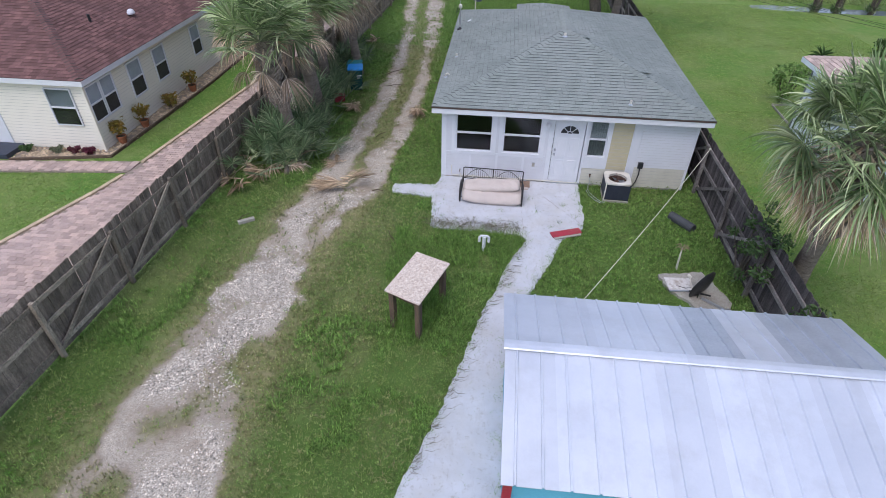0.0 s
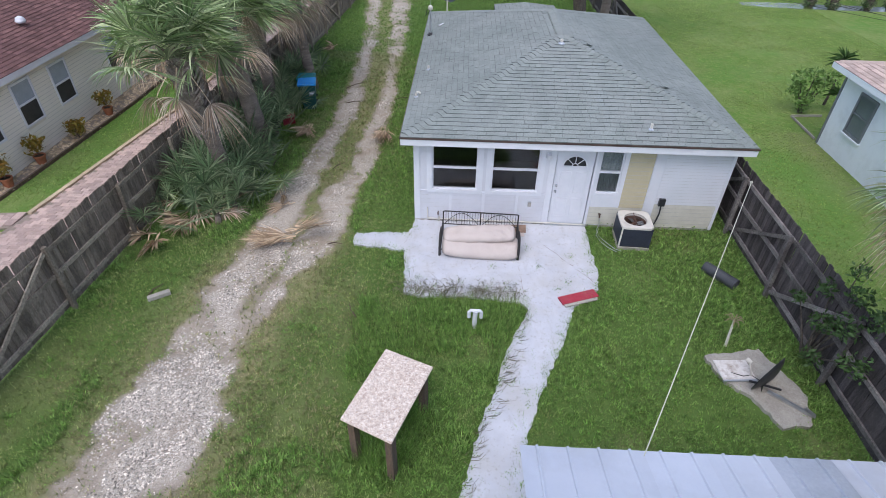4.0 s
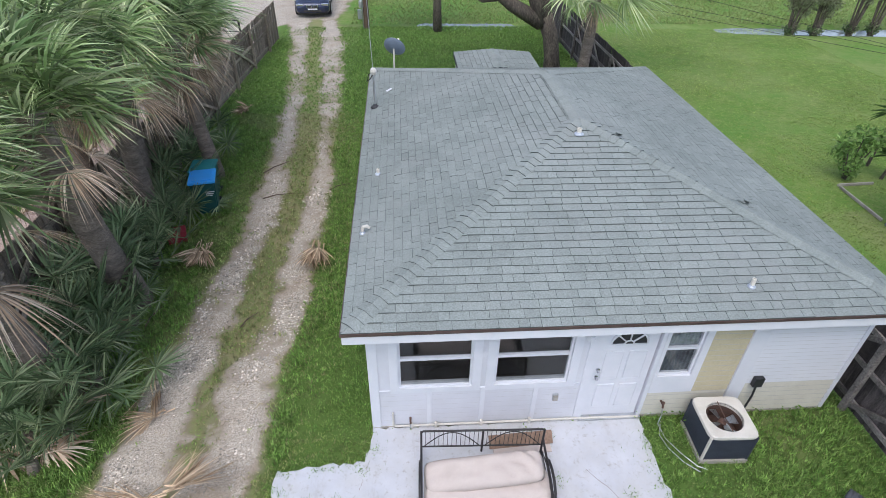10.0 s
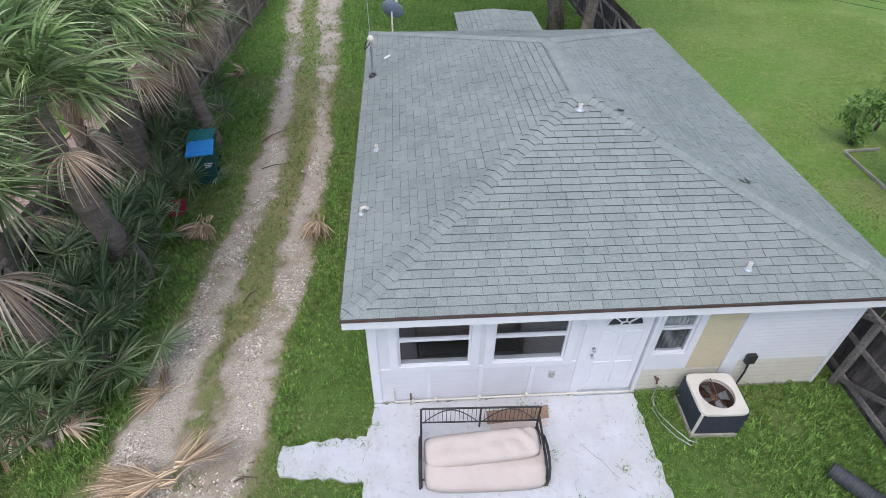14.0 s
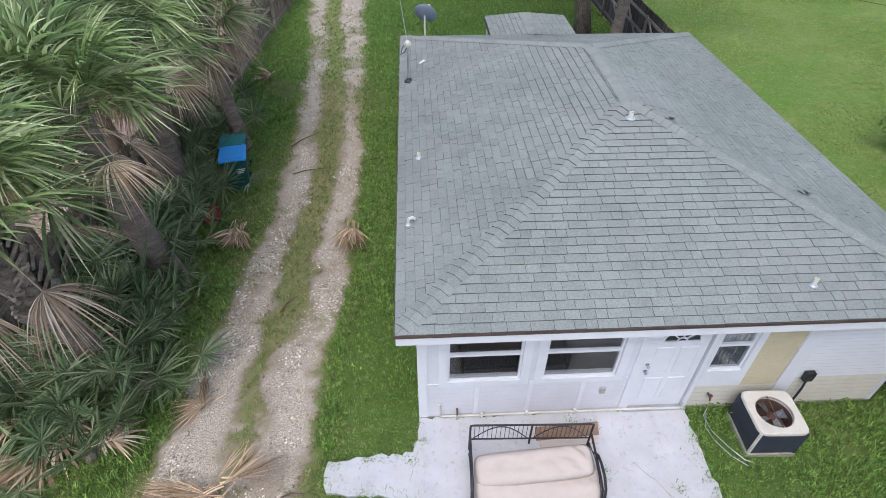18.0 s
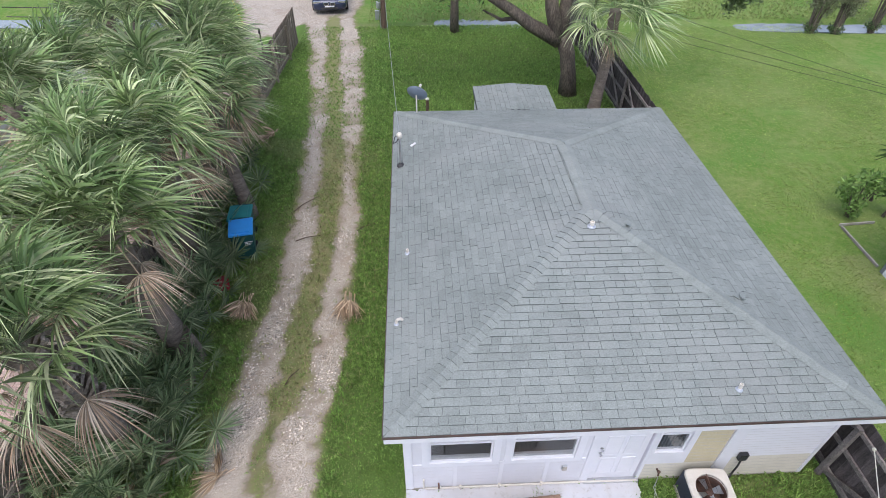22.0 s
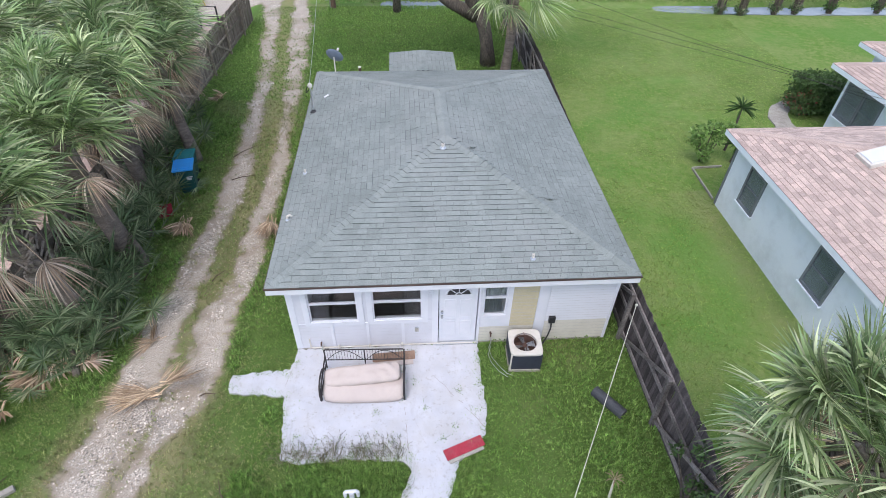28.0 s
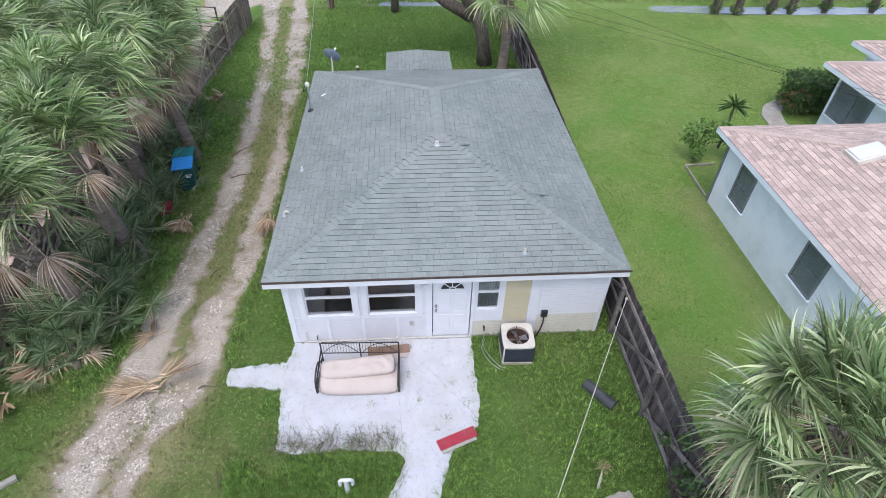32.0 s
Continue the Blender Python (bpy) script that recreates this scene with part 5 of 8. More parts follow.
fallen((-2.85, -1.18, 0), 9, 1, 96, 0.80, "large pile of dead tan palm fronds across the drive", 14, 75, (16, 46), 0.12, (80, 110, -60, -40, -75, -30, -55, -85, -48))
fallen((-3.30, -1.15, 0), 6, 8, 95, 0.62, "matted dead frond lying across the drive", 12, 75, (14, 36), 0.10, (85,))
fallen((-3.92, 4.95, 0), 8, 2, 178, 0.74, "dead palm frond fanned on the grass edge", 14, 22, (50, 90), 0.16)
fallen((-1.42, 4.95, 0), 8, 3, 180, 0.82, "single dead palm frond lying on the wheel track", 7, 22, (40, 72), 0.10)
fallen((-5.62, -0.35, 0), 5, 4, 172, 0.72, "heap of grey-brown dead fronds by the fence", 30)
fallen((-6.15, -1.2, 0), 5, 5, 150, 0.8, "heap of grey-brown dead fronds by the fence", 60)
fallen((-3.75, 1.1, 0), 4, 6, 190, 0.7, "flattened dead frond at the drive's edge", 26, 70, (20, 50), 0.03)
fallen((-3.35, 0.55, 0), 3, 9, 120, 0.7, "flattened dead frond at the drive's edge", 20, 75, (16, 40), 0.03)
fallen((-4.75, 13.4, 0), 4, 7, 120, 0.6, "dead fronds by the far fence", 80)
fallen((-4.95, 2.0, 0.35), 1, 11, 260, 0.6, "yellowed frond caught among the palmettos", 10, 20, (100, 120))

# ---------------------------------------------------------------- house front details
y_f = 0.0
for x in (0.0, 0.86, 1.68, 2.5):
    part("batten", box(x, x + (0.14 if x == 0 else 0.07), -0.018, 0.0, 0.06, 0.90 if x else WZ - 0.12), M_["white_trim"], house)
part("band_board", box(0.14, 3.2, -0.020, 0.0, 0.905, 0.918), M_["white_trim"], house)
# door
door = part("door", box(3.38, 4.26, 0.03, 0.075, 0.07, 2.08), M_["white_trim"], house, "white six-panel door with a fan light")
for x0, x1 in ((3.50, 3.78), (3.86, 4.14)):
    for z0, z1 in ((0.28, 0.82), (0.94, 1.55)):
        b = box(x0, x1, 0.018, 0.031, z0, z1)
        bmesh.ops.bevel(b, geom=[e for e in b.edges], offset=0.012, segments=1, affect="EDGES")
        part("door_panel", b, M_["white_trim"], door)
fan = bmesh.new()
cx, cz, r0 = 3.82, 1.70, 0.27
ring = [fan.verts.new((cx + r0 * math.cos(a), 0.024, cz + r0 * 0.95 * math.sin(a))) for a in [math.pi * i / 16 for i in range(17)]]
fan.faces.new(ring[::-1])
part("fan_light", fan, M_["dark_plastic"], door, "dark half-round fan light")
for i in range(5):
    a = math.pi * i / 4
    part("glazing_bar", beam((cx + 0.07 * math.cos(a), 0.016, cz + 0.07 * math.sin(a)), (cx + r0 * math.cos(a), 0.016, cz + r0 * 0.95 * math.sin(a)), 0.016, 0.022, up=(0, 1, 0)), M_["white_trim"], door)
part("fan_rim", tube([(cx + (r0 + 0.01) * math.cos(a), 0.018, cz + (r0 + 0.01) * 0.95 * math.sin(a)) for a in [math.pi * i / 16 for i in range(17)]], 0.018, 6), M_["white_trim"], door)
part("fan_hub", tube([(cx + 0.07 * math.cos(a), 0.018, cz + 0.07 * math.sin(a)) for a in [math.pi * i / 8 for i in range(9)]], 0.012, 6), M_["white_trim"], door)
for z in (1.0, 1.16):
    k_ = part("knob", lathe([(0.03, 0), (0.03, 0.012), (0.014, 0.018), (0.014, 0.04), (0.027, 0.05), (0.024, 0.068)], 12), M_["chrome"], door, "metal door knob", m=pose(3.45, 0.03, z, 90, 0, 0))
for bx in ((3.22, 3.36, -0.022, 0.0, 0.05, 2.2), (4.28, 4.34, -0.022, 0.0, 0.05, 2.2), (3.36, 4.28, -0.022, 0.0, 2.1, 2.2)):
    part("door_casing", box(*bx), M_["white_trim"], house)
part("door_sill", box(3.30, 4.34, -0.07, 0.03, 0.035, 0.07, bevel=0.006), M_["alu"], house)
# right-hand cladding
for a, c in ((0.142, 0.858), (0.932, 1.678), (1.752, 2.498), (2.572, 3.2)):
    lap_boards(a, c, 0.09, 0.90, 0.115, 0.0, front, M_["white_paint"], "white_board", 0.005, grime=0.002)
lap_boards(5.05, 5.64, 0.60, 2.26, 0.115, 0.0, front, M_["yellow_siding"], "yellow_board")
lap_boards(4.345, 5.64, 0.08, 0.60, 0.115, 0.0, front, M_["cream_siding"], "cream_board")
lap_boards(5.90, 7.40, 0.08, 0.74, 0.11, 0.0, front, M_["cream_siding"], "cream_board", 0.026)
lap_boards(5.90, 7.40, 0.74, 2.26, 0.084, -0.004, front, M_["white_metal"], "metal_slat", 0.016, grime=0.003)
part("cover_board", box(5.645, 5.89, -0.036, 0.0, 0.10, 2.26), M_["white_trim"], house)
part("corner_board", box(7.40, 7.47, -0.030, 0.0, 0.05, 2.26), M_["white_trim"], house)
part("foundation_strip", box(0.02, 7.45, -0.012, 0.0, 0.0, 0.055), M_["concrete"], house)
# window contents
for x0, x1, z0, z1, mt, lb in ((4.42, 4.92, 1.50, 2.2, "cloth_white", "white lace curtain inside the narrow window"), (4.42, 4.92, 0.95, 1.56, "window_frame", "grey curtain behind the narrow window's lower pane")):
    b = bmesh.new()
    pts = [(x0 + (x1 - x0) * i / 24, 0.088 + 0.012 * math.sin(i * 2.1)) for i in range(25)]
    lo, hi = [b.verts.new((x, y, z0)) for x, y in pts], [b.verts.new((x, y, z1)) for x, y in pts]
    for i in range(24):
        b.faces.new((lo[i], lo[i + 1], hi[i + 1], hi[i]))
    tagged(part("curtain", b, M_[mt]), lb, "curtain")

lamp = thing("wall_light", "white outdoor wall light beside the door", "wall light", (3.17, -0.02, 2.0))
part("back_plate", box(-0.07, 0.07, -0.02, 0.02, -0.09, 0.09, bevel=0.008), M_["white_trim"], lamp)
part("shade", lathe([(0.05, 0), (0.075, -0.09), (0.07, -0.1), (0.045, -0.01)], 14), M_["white_trim"], lamp, m=pose(0, -0.09, 0.05, 20, 0, 0))
sock = thing("outlet_box", "grey outdoor outlet box on the wall", "outlet box", (2.86, 0.0, 0.62))
part("box", box(-0.045, 0.045, -0.045, -0.001, -0.065, 0.065, bevel=0.008), M_["alu"], sock)
part("cover", box(-0.04, 0.04, -0.052, -0.044, -0.06, 0.06, bevel=0.003), M_["concrete"], sock)
cond = thing("conduit", "white plastic pipe along the foot of the wall", "pipe", (0, 0, 0))
part("pipe", tube([(0.33, -0.035, 0.42), (0.33, -0.04, 0.13), (0.36, -0.045, 0.10), (3.25, -0.045, 0.09), (4.3, -0.05, 0.075)], 0.018, 8), M_["off_white"], cond)
for x in (0.62, 1.0, 1.72, 2.5):
    part("clip", tube([(x, -0.045, 0.05), (x, -0.045, 0.15)], 0.026, 8), M_["off_white"], cond)
spg = thing("hose_tap", "dark hose tap on an upright pipe by the wall", "tap", (0.60, -0.06, 0.03))
part("riser", tube([(0, 0, 0), (0, 0, 0.30)], 0.012, 8), M_["alu"], spg)
part("valve", tube([(0, 0, 0.30), (0, -0.06, 0.30), (0, -0.08, 0.25)], 0.016, 8), M_["rust"], spg)
disc = thing("disconnect_box", "black electrical disconnect box with its cable", "electrical box", (6.05, -0.02, 0.82))
part("box", box(-0.075, 0.075, -0.09, -0.012, -0.08, 0.11, bevel=0.008), M_["dark_plastic"], disc)
part("whip", tube([(0, -0.06, -0.08), (0.01, -0.07, -0.3), (-0.04, -0.1, -0.52), (-0.15, -0.2, -0.66), (-0.34, -0.35, -0.62)], 0.018, 8), M_["dark_plastic"], disc)
tap = thing("hose_bib", "brass tap and coiled pale hose by the wall", "tap", (4.62, -0.03, 0.40))
part("tap", tube([(0, 0.02, 0), (0, -0.07, 0), (0, -0.09, -0.05)], 0.018, 8), M_["rust"], tap)
part("wheel", lathe([(0.03, 0), (0.03, 0.012)], 10), M_["rust"], tap, m=pose(0, -0.06, 0.03))
part("hose", tube([(0, -0.09, -0.05), (0.02, -0.1, -0.25), (-0.03, -0.16, -0.36), (0.0, -0.42, -0.385), (0.14, -0.7, -0.38), (0.3, -0.92, -0.385), (0.42, -0.98, -0.38)], 0.009, 8), M_["alu"], tap)
part("hose", tube([(0.03, -0.12, -0.36), (-0.07, -0.35, -0.385), (-0.02, -0.6, -0.38), (0.12, -0.85, -0.38), (0.3, -1.02, -0.38)], 0.009, 8), M_["alu"], tap)


# ---------------------------------------------------------------- on the roof
def roof_z(x, y):
    return EZ + (RZ - EZ) / (RX - EX0) * max(0, min(x - EX0, EX1 - x, y - EY0, EY1 - y))


def vent(x, y, h, r, label):
    v = thing("vent_pipe", label, "vent pipe", (x, y, roof_z(x, y)), "roof vents")
    part("flashing", lathe([(r * 2.0, 0.004), (r * 1.9, 0.02), (r * 1.25, 0.04), (r * 1.15, 0.05)], 14), M_["dull_zinc"], v)
    part("pipe", lathe([(r, -0.05), (r, h), (r * 0.8, h), (r * 0.8, h - 0.03)], 14), M_["off_white"], v)
    return v


vent(5.40, 0.135, 0.15, 0.03, "white plastic vent pipe near the eave")
vent(3.635, 3.22, 0.12, 0.042, "white vent pipe below the roof's peak")
vent(0.12, 3.66, 0.12, 0.03, "white plastic vent pipe on the roof's side")
gv = vent(-0.08, 1.82, 0.08, 0.027, "bent white vent pipe near the eave")
part("elbow", tube([(0, 0, 0.09), (0.02, 0, 0.13), (0.07, 0.01, 0.14), (0.11, 0.02, 0.10)], 0.027, 10), M_["off_white"], gv)
scrap = thing("loose_scrap", "small white scrap lying on the shingles", "scrap", (0.28, 7.85, roof_z(0.28, 7.85) + 0.03))
part("scrap", box(-0.08, 0.08, -0.035, 0.035, 0, 0.015, bevel=0.004), M_["white_trim"], scrap, m=pose(0, 0, 0, 0, -18, 30))
for x, y in ((4.35, 3.35), (6.08, 1.85)):
    ls = thing("loose_shingle", "lifted torn shingle beside the hip", "shingle", (x, y, roof_z(x, y) + 0.03))
    part("tab", box(-0.15, 0.15, -0.06, 0.06, 0, 0.012, bevel=0.003), M_["shingle_piece"], ls, m=pose(0, 0, 0, 6, 14, 40))
    part("flap", box(-0.11, 0.11, -0.05, 0.05, 0, 0.012, bevel=0.003), M_["shingle_piece"], ls, m=pose(0.03, -0.04, 0.012, 10, 22, 60))
mast = thing("service_mast", "metal service mast with a white weatherhead", "service mast", (-0.04, 7.05, roof_z(-0.04, 7.05)))
part("mast", tube([(0, 0, -0.05), (0, 0.03, 0.82)], 0.028, 10), M_["alu"], mast)
part("boot", lathe([(0.11, 0.0), (0.1, 0.03), (0.045, 0.07), (0.04, 0.09)], 12), M_["dark_plastic"], mast)
part("weatherhead", lathe([(0.04, 0), (0.07, 0.03), (0.075, 0.09), (0.05, 0.14), (0.01, 0.16)], 12), M_["off_white"], mast, m=pose(0, 0.03, 0.78, 15, 0, 0))
part("drip_loop", tube([(0.0, 0.02, 0.8), (-0.08, 0.0, 0.68), (-0.16, 0.06, 0.6), (-0.12, 0.12, 0.74), (-0.05, 0.1, 0.8)], 0.011, 6), M_["cable"], mast)


def dish(at, r, turn, tilt_, material, name="satellite_dish", label="grey satellite dish on a white mast", post=0.55):
    d = thing(name, label, "satellite dish", at, turn=turn)
    if post:
        part("mast", tube([(0, 0, 0), (0, 0, post)], 0.022, 10), M_["off_white"], d)
        part("foot", box(-0.08, 0.08, -0.06, 0.06, 0, 0.012, bevel=0.003), M_["alu"], d)
    head = part("reflector", lathe([(0.02, 0.0), (r * 0.4, r * 0.045), (r * 0.75, r * 0.15), (r, r * 0.27), (r * 1.01, r * 0.30), (r * 0.97, r * 0.28), (r * 0.7, r * 0.15), (r * 0.35, r * 0.055), (0.01, 0.02)], 28), material, d, m=pose(0, 0, post, tilt_, 0, 0), smooth=True)
    part("arm", tube([(0, -r * 0.8, 0.12 * r), (0, -r * 0.9, r * 0.6), (0, -r * 0.15, r * 1.15)], 0.014, 8), M_["off_white"], head)
    part("receiver", lathe([(0.03, 0), (0.04, 0.05), (0.035, 0.1)], 12), M_["off_white"], head, m=pose(0, -r * 0.15, r * 1.05))
    return d


dish((0.40, 9.85, roof_z(0.4, 9.85)), 0.30, 160, 62, M_["dish_grey"])
# wires from the pole to the mast
wire = thing("service_wire", "twisted service cable from the pole to the mast", "cable", (0, 0, 0))
def sag(a, b_, drop, n=18):
    a, b_ = Vector(a), Vector(b_)
    return [a.lerp(b_, i / n) - Vector((0, 0, drop * 4 * (i / n) * (1 - i / n))) for i in range(n + 1)]
part("cable", tube(sag((-0.05, 7.1, 3.45), (-1.15, 24.0, 5.6), 0.5), 0.007, 5), M_["alu"], wire)
for (px_, py_, pz_), (qx, qy, qz) in (((8.15, 13.75, 3.40), (30.0, -2.1, 2.42)), ((8.1, 14.3, 4.10), (28.9, -3.05, 1.62)), ((8.15, 13.9, 3.62), (30.0, -2.0, 2.36))):
    w = thing("power_line", "thin black overhead line above the lawn", "cable", (0, 0, 0))
    part("cable", tube(sag((px_, py_, pz_), (qx, qy, qz), 0.08), 0.006, 5), M_["cable"], w)

# back porch roof
porch = thing("porch_roof", "small low gable porch roof with green-grey shingles", "porch roof")
px0, px1, py0, py1, pe, pr = 2.22, 4.60, 10.08, 11.85, 2.40, 2.50
pb = bmesh.new()
pv = [pb.verts.new(p) for p in ((px0, py0, pe), (px0, py1, pe), (3.41, py1, pr), (3.41, py0, pr), (px1, py1, pe), (px1, py0, pe), (px0, py0, pe - 0.12), (px0, py1, pe - 0.12), (px1, py1, pe - 0.12), (px1, py0, pe - 0.12))]
for f in ((0, 3, 2, 1), (3, 5, 4, 2), (1, 2, 4, 8, 7), (0, 1, 7, 6), (5, 9, 8, 4), (6, 7, 8, 9), (0, 6, 9, 5, 3)):
    pb.faces.new([pv[i] for i in f])
pbody = part("roof", pb, M_["felt_and_butt_shade"], porch)
for i, face in enumerate((((px0, py1, pe), (px0, py0, pe), (3.41, py0, pr), (3.41, py1, pr)), ((px1, py0, pe), (px1, py1, pe), (3.41, py1, pr), (3.41, py0, pr)))):
    vs, fs, _ = shingle_face(face, TAB, COURSE, 50 + i)
    joined("shingle_course", vs, fs, M_["shingle"], pbody, "", M_["felt_and_butt_shade"])
cap_run((3.41, py1, pr), (3.41, py0, pr), pbody, M_["shingle_piece"], "hip_cap")
for x in (px0 + 0.12, px1 - 0.12):
    part("post", box(x - 0.05, x + 0.05, py1 - 0.2, py1 - 0.1, -0.05, pe - 0.12), M_["white_trim"], porch)

# ---------------------------------------------------------------- daybed
bed = thing("daybed", "black iron daybed with a sagging beige cushion on the patio", "daybed", (0.72, -1.45, 0.035), turn=-2)
Wd, Dp = 1.80, 0.86
for x in (0.0, Wd):
    part("leg", tube([(x, 0, 0), (x, 0, 0.22), (x, 0.05, 0.33), (x, 0.2, 0.38), (x, 0.5, 0.41), (x, Dp, 0.44)], 0.017, 8), M_["black_iron"], bed)
    part("leg", tube([(x, Dp, 0), (x, Dp, 0.66)], 0.017, 8), M_["black_iron"], bed)
    part("side_rail", tube([(x, 0, 0.17), (x, Dp, 0.17)], 0.015, 8), M_["black_iron"], bed)
    part("side_bow", tube([(x, 0.03, 0.18), (x, 0.25, 0.32), (x, 0.5, 0.34), (x, Dp, 0.2)], 0.009, 6), M_["black_iron"], bed)
part("back_rail", tube([(0, Dp, 0.64), (0.03, Dp, 0.67), (Wd - 0.03, Dp, 0.67), (Wd, Dp, 0.64)], 0.016, 8), M_["black_iron"], bed)
part("back_rail", tube([(0, Dp, 0.30), (Wd, Dp, 0.30)], 0.013, 8), M_["black_iron"], bed)
part("centre_post", tube([(Wd / 2, Dp, 0.16), (Wd / 2, Dp, 0.67)], 0.016, 8), M_["black_iron"], bed)
part("front_rail", tube([(0, 0.04, 0.14), (Wd, 0.04, 0.14)], 0.015, 8), M_["black_iron"], bed)
for x0 in (0.0, Wd / 2):
    part("arch", tube([(x0 + 0.05 + (Wd / 2 - 0.1) * i / 12, Dp, 0.32 + 0.31 * math.sin(math.pi * i / 12)) for i in range(13)], 0.008, 6), M_["black_iron"], bed)
    for i in range(1, 14):
        x = x0 + (Wd / 2) * i / 14
        part("bar", tube([(x, Dp, 0.31), (x, Dp, 0.66)], 0.0045, 5), M_["black_iron"], bed)


def pillow(w, d, h, seed, sag_=0.03, crease=0.0, hang=0.0):
    """A soft slab with rounded edges, dents and creases."""
    b = bmesh.new()
    nx_, ny_ = 34, 16
    top, bot = [], []
    for j in range(ny_ + 1):
        rt, rb_ = [], []
        for i in range(nx_ + 1):
            u, v = i / nx_, j / ny_
            ex, ey = 1 - abs(2 * u - 1) ** 6, 1 - abs(2 * v - 1) ** 4
            t = (ex * ey) ** 0.4 if ex > 0 and ey > 0 else 0.0
            n_ = noise.noise(Vector((u * 5, v * 3, seed))) * sag_ + noise.noise(Vector((u * 16 + 4 * v, v * 4, seed + 9))) * sag_ * 0.35
            x, y = (u - 0.5) * w * (1 - 0.05 * abs(2 * v - 1) ** 4), (v - 0.5) * d * (1 - 0.16 * abs(2 * u - 1) ** 7)
            n_ += crease * math.sin(46 * u + 9 * v + 3 * noise.noise(Vector((u * 4, v * 4, seed)))) * max(0.0, min(1.0, (u - 0.62) * 5))
            low_ = -hang * max(0.0, 0.45 - v) ** 1.5 * 3.3 - 0.4 * hang * math.sin(math.pi * u)
            rt.append(b.verts.new((x, y, h * (0.42 + 0.58 * t) + n_ * t + low_)))
            rb_.append(b.verts.new((x, y, h * (0.42 - 0.42 * t) + low_)))
        top.append(rt)
        bot.append(rb_)
    for j in range(ny_):
        for i in range(nx_):
            b.faces.new((top[j][i], top[j][i + 1], top[j + 1][i + 1], top[j + 1][i]))
            b.faces.new((bot[j][i], bot[j + 1][i], bot[j + 1][i + 1], bot[j][i + 1]))
    bmesh.ops.remove_doubles(b, verts=b.verts, dist=1e-4)
    for side in (0, nx_):
        for j in range(ny_):
            q = [v for v in (top[j][side], top[j + 1][side], bot[j + 1][side], bot[j][side]) if v.is_valid]
            if len(set(q)) == 4:
                b.faces.new(q)
    for side in (0, ny_):
        for i in range(nx_):
            q = [v for v in (top[side][i], top[side][i + 1], bot[side][i + 1], bot[side][i]) if v.is_valid]
            if len(set(q)) == 4:
                b.faces.new(q)
    bmesh.ops.recalc_face_normals(b, faces=b.faces)
    return b


part("mattress", pillow(1.80, 0.66, 0.17, 3.0, 0.05, 0.006, 0.12), M_["cushion"], bed, m=pose(Wd / 2 + 0.03, 0.20, 0.17, 7, 1, 1), smooth=True)
part("back_cushion", pillow(1.70, 0.46, 0.18, 7.0, 0.05, 0.030, 0.03), M_["cushion"], bed, m=pose(Wd / 2 - 0.01, 0.40, 0.33, 14, -3, 4), smooth=True)
for x in (-0.02, Wd + 0.02):
    part("arm_loop", tube([(x, -0.02, 0.0), (x, -0.04, 0.25), (x, 0.02, 0.42), (x, 0.16, 0.50), (x, 0.34, 0.50), (x, 0.5, 0.44), (x, 0.62, 0.30)], 0.02, 8), M_["black_iron"], bed)
plank = thing("wooden_plank", "old brown plank leaning behind the daybed", "plank", (1.85, -0.48, 0.035), turn=3)
part("plank", box(-0.05, 0.95, -0.02, 0.18, 0.0, 0.03, bevel=0.004), M_["brown_board"], plank, m=pose(0, 0, 0.02, 40, 0, 0))
part("plank", box(0.0, 0.9, -0.16, -0.02, 0.0, 0.025, bevel=0.004), M_["cushion"], plank, "pale board")

# ---------------------------------------------------------------- air conditioner
ac = thing("air_conditioner", "navy and off-white outdoor air conditioner on the grass", "air conditioner", (4.98, -0.88, 0.0), turn=-2)
aw, ad, ah = 0.73, 0.73, 0.63
part("pad", box(-0.01, aw + 0.01, -0.01, ad + 0.01, -0.04, 0.05, bevel=0.01), M_["concrete"], ac)
part("core", box(0.02, aw - 0.02, 0.02, ad - 0.02, 0.05, 0.30), M_["dark_plastic"], ac)
b = bmesh.new()
for q in ((0.02, aw - 0.02, 0.02, 0.05), (0.02, aw - 0.02, ad - 0.05, ad - 0.02), (0.02, 0.05, 0.05, ad - 0.05), (aw - 0.05, aw - 0.02, 0.05, ad - 0.05)):
    box(*q, 0.30, ah - 0.05, b)
part("coil", b, M_["dark_plastic"], ac)
for i in range(22):
    z = 0.075 + i * (ah - 0.15) / 22
    b = bmesh.new()
    box(0.03, aw - 0.03, 0.004, 0.02, z, z + 0.016, b)
    box(0.03, aw - 0.03, ad - 0.02, ad - 0.004, z, z + 0.016, b)
    box(0.004, 0.02, 0.03, ad - 0.03, z, z + 0.016, b)
    box(aw - 0.02, aw - 0.004, 0.03, ad - 0.03, z, z + 0.016, b)
    part("louvre", b, M_["navy_metal"], ac)
for x, y in ((0, 0), (aw - 0.035, 0), (0, ad - 0.035), (aw - 0.035, ad - 0.035)):
    part("corner", box(x, x + 0.035, y, y + 0.035, 0.05, ah - 0.05, bevel=0.006), M_["off_white"] if (x, y) == (0, 0) else M_["navy_metal"], ac)
b = bmesh.new()
N_ = 48
outer, inner = [], []
for i in range(N_):
    a = 2 * math.pi * i / N_
    c_, s_ = math.cos(a), math.sin(a)
    k_ = (abs(c_) ** 8 + abs(s_) ** 8) ** (-1 / 8)
    outer.append((aw / 2 + (aw / 2 + 0.012) * c_ * k_, ad / 2 + (ad / 2 + 0.012) * s_ * k_))
    inner.append((aw / 2 + 0.27 * c_, ad / 2 + 0.27 * s_))
